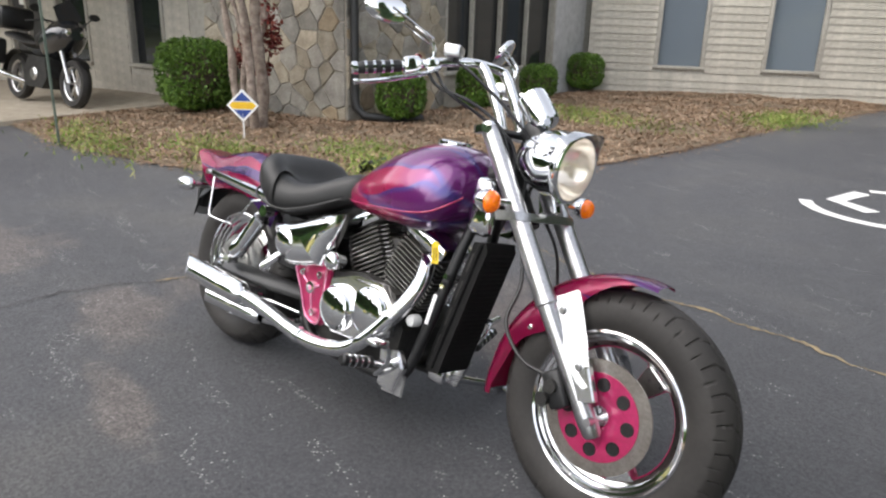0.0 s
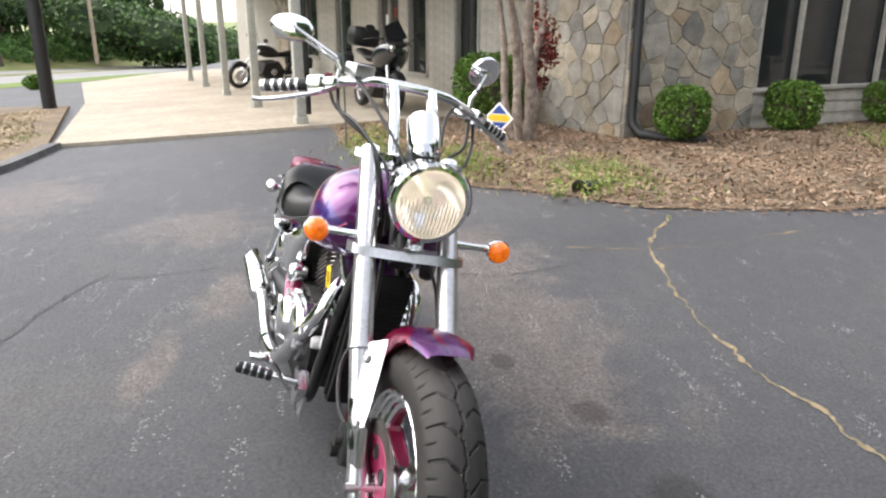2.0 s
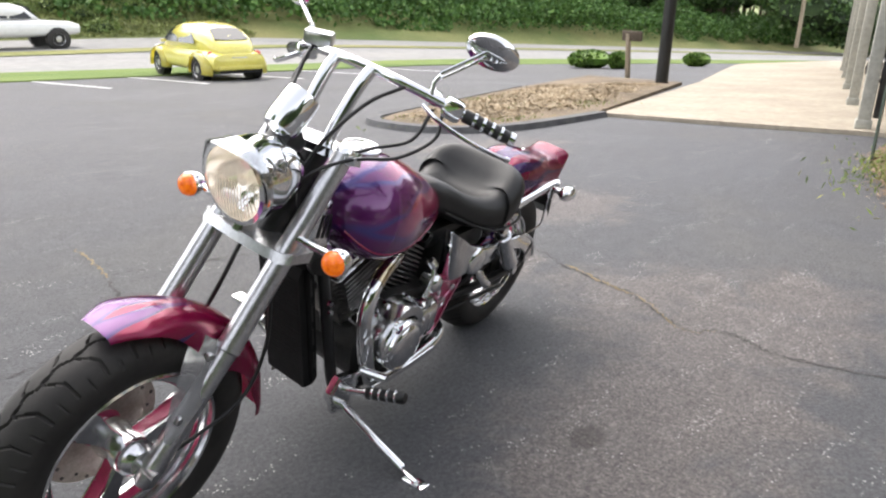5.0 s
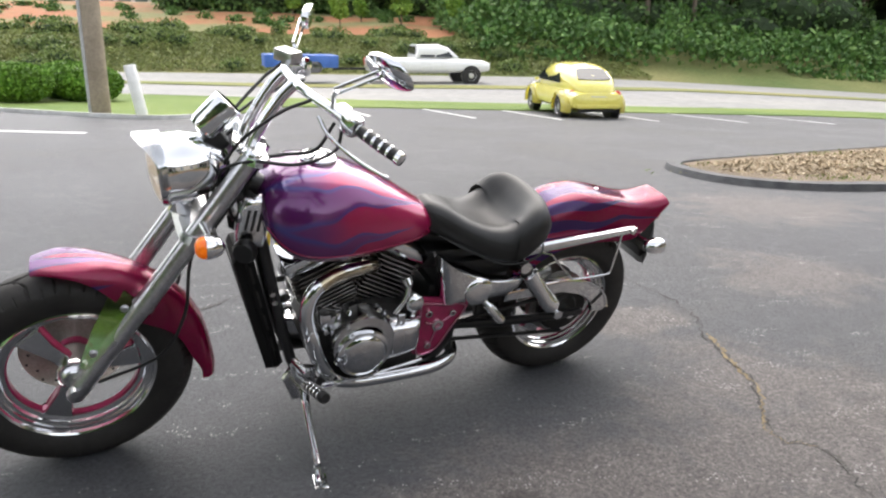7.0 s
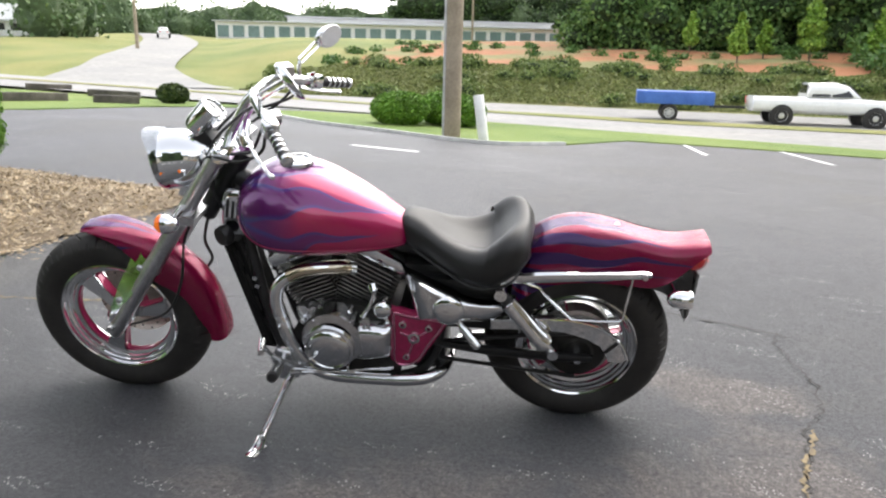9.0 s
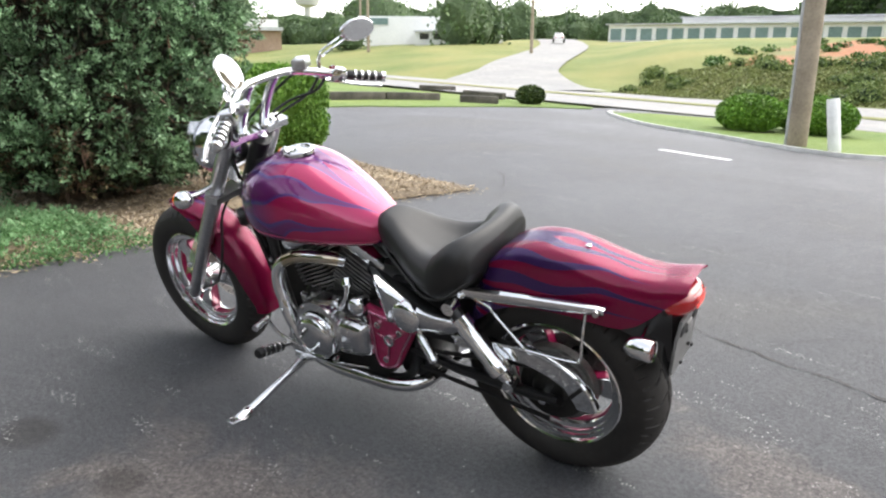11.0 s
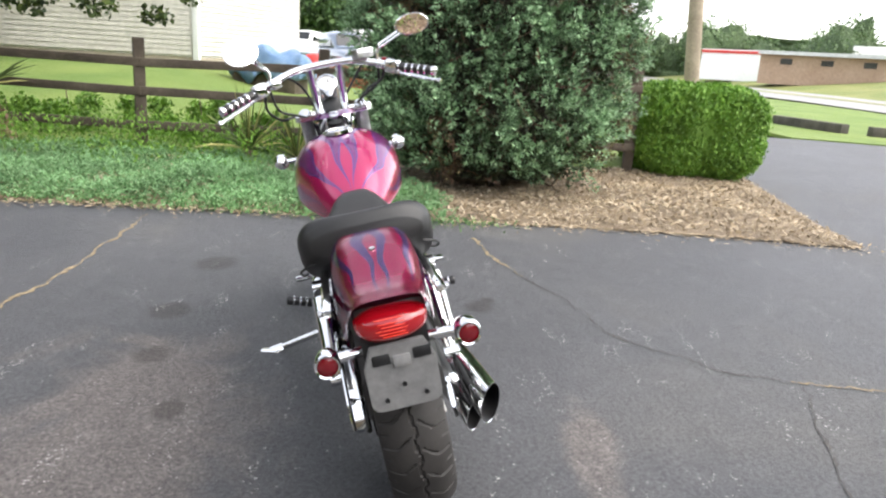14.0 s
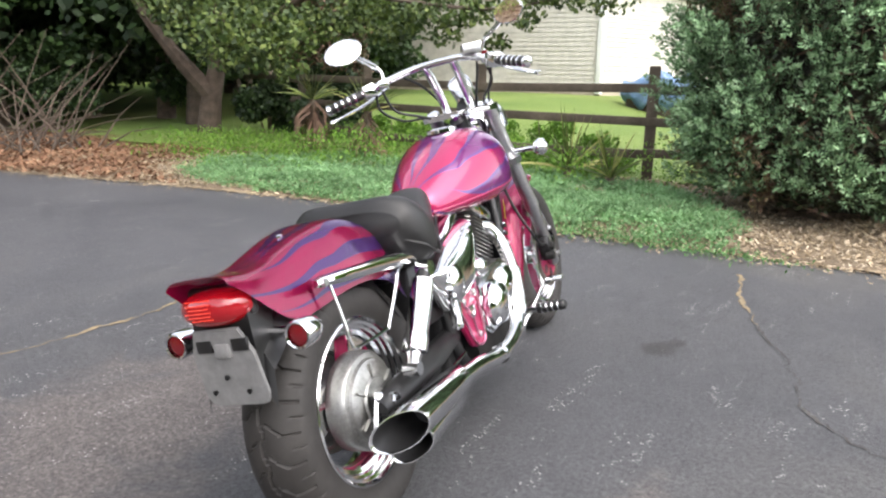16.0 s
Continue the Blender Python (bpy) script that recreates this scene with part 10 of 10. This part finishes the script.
def muffler(a, b, r, cut, label):
    """A straight can with a slash-cut open end."""
    a, b = Vector(a), Vector(b)
    d = (b - a).normalized()
    u = Vector((0, 1, 0))
    u = (u - d * u.dot(d)).normalized()
    v = d.cross(u)
    n = 32
    def rings_at(stations):
        rings = []
        for t, rad, sl in stations:
            ring = []
            for j in range(n):
                q = 2 * math.pi * j / n
                off = u * math.cos(q) * rad + v * math.sin(q) * rad
                ring.append(a.lerp(b, t) + off + d * (cut * off.y / r * sl))
            rings.append(ring)
        return rings

    shell = loft(rings_at(((0.0, 0.6 * r, 0), (0.04, 0.9 * r, 0), (0.07, r, 0), (0.9, r, 0.5), (1.0, r, 1), (1.0, r * 0.95, 1), (0.985, r * 0.93, 1))), caps=False)
    bore = loft(rings_at(((0.984, r * 0.935, 1), (0.85, r * 0.9, 0.4), (0.6, r * 0.88, 0), (0.59, r * 0.1, 0))), caps=False)
    return shell, bore


shell, bore = muffler((0.27, -0.207, 0.271), (-0.125, -0.222, 0.292), 0.045, 0.07, "")
part("muffler", shell, CHROME, up, "slash-cut chrome muffler")
part("muffler_mouth", bore, BLACKMETAL, up, "sooty muffler bore")
part("exhaust_clamp", tube([(0.62, -0.2035, 0.222), (0.595, -0.2035, 0.224)], 0.031, 20), CHROME, up, "chrome clamp")
part("heat_shield", tube(curve_through([(0.995, -0.156, 0.425), (0.935, -0.176, 0.34), (0.872, -0.192, 0.272)], 5), [0.02] + [0.026] * 9 + [0.02], 16), CHROME, up, "chrome heat shield")
low = part("lower_exhaust", tube(curve_through([(0.775, 0.07, 0.602), (0.83, 0.105, 0.622), (0.93, 0.137, 0.625), (1.005, 0.16, 0.59), (1.028, 0.17, 0.52), (1.012, 0.172, 0.43), (0.975, 0.17, 0.32), (0.925, 0.165, 0.24), (0.85, 0.16, 0.207), (0.7, 0.158, 0.2), (0.56, 0.155, 0.206), (0.485, 0.13, 0.218), (0.452, 0.06, 0.222), (0.44, -0.04, 0.215), (0.4, -0.12, 0.205), (0.3, -0.15, 0.2)], 6), 0.023, 22), CHROME, bike, "chrome rear exhaust pipe")
part("heat_tint", tube(curve_through([(0.79, 0.083, 0.61), (0.83, 0.105, 0.622), (0.93, 0.137, 0.625), (0.985, 0.154, 0.606)], 6), 0.024, 22), HEATGOLD, low, "heat-tinted golden length of pipe")
part("pipe_shield", tube(curve_through([(1.02, 0.176, 0.46), (0.985, 0.176, 0.34), (0.94, 0.17, 0.255)], 5), [0.02] + [0.025] * 9 + [0.02], 16), CHROME, low, "chrome heat shield")
shell, bore = muffler((0.33, -0.16, 0.205), (-0.025, -0.186, 0.21), 0.038, 0.05, "")
part("muffler", shell, CHROME, low, "lower slash-cut chrome muffler")
part("muffler_mouth", bore, BLACKMETAL, low, "sooty muffler bore")

# foot controls and stand
for s in (1, -1):
    root = Vector((1.04 if s > 0 else 1.0, 0.15 * s, 0.25))
    tip = Vector((1.011, 0.35, 0.33)) if s > 0 else Vector((0.966, -0.335, 0.272))
    arm = part("foot_peg", tube([root, root.lerp(tip, 0.42)], [0.012, 0.011], 12), CHROME, bike, "forward foot peg")
    part("peg_rubber", tube([root.lerp(tip, t) for t in (0.4, 0.42, 0.97, 1.0)], [0.013, 0.019, 0.019, 0.014], 16), BLACKMETAL, arm, "ribbed rubber peg")
    for t in (0.5, 0.62, 0.74, 0.86):
        part("peg_band", tube([root.lerp(tip, t), root.lerp(tip, t + 0.035)], 0.0205, 16), CHROME, arm, "chrome peg band")
    part("peg_bracket", slab([(-0.05, -0.08), (0.02, -0.09), (0.05, 0.0), (0.02, 0.05), (-0.06, 0.03)], 0.03, pose(root.x, root.y - 0.015 * s, root.z, 0, 0, 0), 0.006), POLISHED, bike, "polished peg bracket")
part("shift_lever", tube(curve_through([(1.0, 0.16, 0.24), (1.06, 0.2, 0.31), (1.08, 0.215, 0.365), (1.075, 0.23, 0.385)], 4), 0.007, 10), CHROME, bike, "chrome gear lever")
part("shift_toe", tube([(1.075, 0.225, 0.387), (1.055, 0.3, 0.392)], 0.0125, 14), CHROME, bike, "banded gear lever toe piece")
part("shift_rod", tube([(1.0, 0.2, 0.235), (0.8, 0.205, 0.262), (0.63, 0.2, 0.285)], 0.005, 8), CHROME, bike, "thin chrome linkage rod")
part("shift_rod", tube([(0.98, 0.21, 0.262), (0.8, 0.212, 0.262), (0.64, 0.205, 0.258)], 0.004, 8), CHROME, bike, "thin chrome linkage rod")
tap = part("fuel_tap", tube(curve_through([(0.7, 0.15, 0.59), (0.692, 0.165, 0.565), (0.705, 0.172, 0.52), (0.735, 0.175, 0.475)], 4), [0.017] * 4 + [0.008] * 9, 12), CHROME, bike, "chrome fuel tap and lever")
part("tap_fork", slab([(-0.014, -0.03), (-0.006, -0.03), (-0.004, -0.008), (0.004, -0.008), (0.006, -0.03), (0.014, -0.03), (0.012, 0.012), (-0.012, 0.012)], 0.01, pose(0.718, 0.19, 0.468), 0.002), CHROME, tap, "small chrome clevis")
for k, (x, z) in enumerate(((0.93, 0.47), (0.885, 0.487), (0.78, 0.478), (0.655, 0.448), (0.955, 0.42))):
    part("case_bolt", lathe([(0, 0.152), (0.009, 0.15), (0.011, 0.14), (0.011, 0.11)], 8, pose(x, 0, z)), CHROME, bike)
part("cam_box", box((0.93, 0.1, 0.45), (0.09, 0.07, 0.05), 0.012), POLISHED, bike, "polished upper case")
for x in (0.7, 0.74, 0.78):
    part("cover_rib", box((x, 0.199, 0.37), (0.004, 0.006, 0.09), 0.002), POLISHED, bike)
part("brake_pedal", tube(curve_through([(0.95, -0.16, 0.2), (1.03, -0.2, 0.27), (1.06, -0.24, 0.33), (1.055, -0.27, 0.345)], 4), 0.008, 10), CHROME, bike, "chrome brake pedal arm")
part("brake_pad", box((1.055, -0.285, 0.35), (0.045, 0.06, 0.016), 0.005), CHROME, bike, "brake pedal pad")
FOOT = Vector((1.05, 0.458, 0.1145))
st = part("side_stand", tube(curve_through([(1.01, 0.115, 0.185), (1.02, 0.16, 0.175), (1.035, 0.3, 0.147), (1.045, 0.415, 0.1255)], 4), [0.017] * 6 + [0.014] * 7, 12), CHROME, bike, "chrome side stand")
part("stand_foot", tube([(1.045, 0.405, 0.124), (1.046, 0.42, 0.1215), FOOT + Vector((0, 0.015, 0))], [0.011, 0.021, 0.019], 12, flat=0.45), CHROME, st, "flattened stand foot")
part("stand_pad", box((0, 0.008, 0), (0.042, 0.08, 0.011), 0.004, m=Matrix.Translation(FOOT + Vector((0, 0.005, -0.001))) @ pose(0, 0, 0, LEAN, 0, -8)), CHROME, st, "flat chrome foot pad")
part("stand_bracket", box((1.0, 0.1, 0.19), (0.07, 0.05, 0.06), 0.012), POLISHED, bike, "polished stand bracket")
part("skid_plate", slab([(-0.04, -0.035), (0.05, -0.03), (0.045, 0.035), (-0.03, 0.04)], 0.01, pose(1.0, -0.125, 0.185, -10, 0, 0), 0.003), PLATEGREY, bike, "grey metal lower bracket")
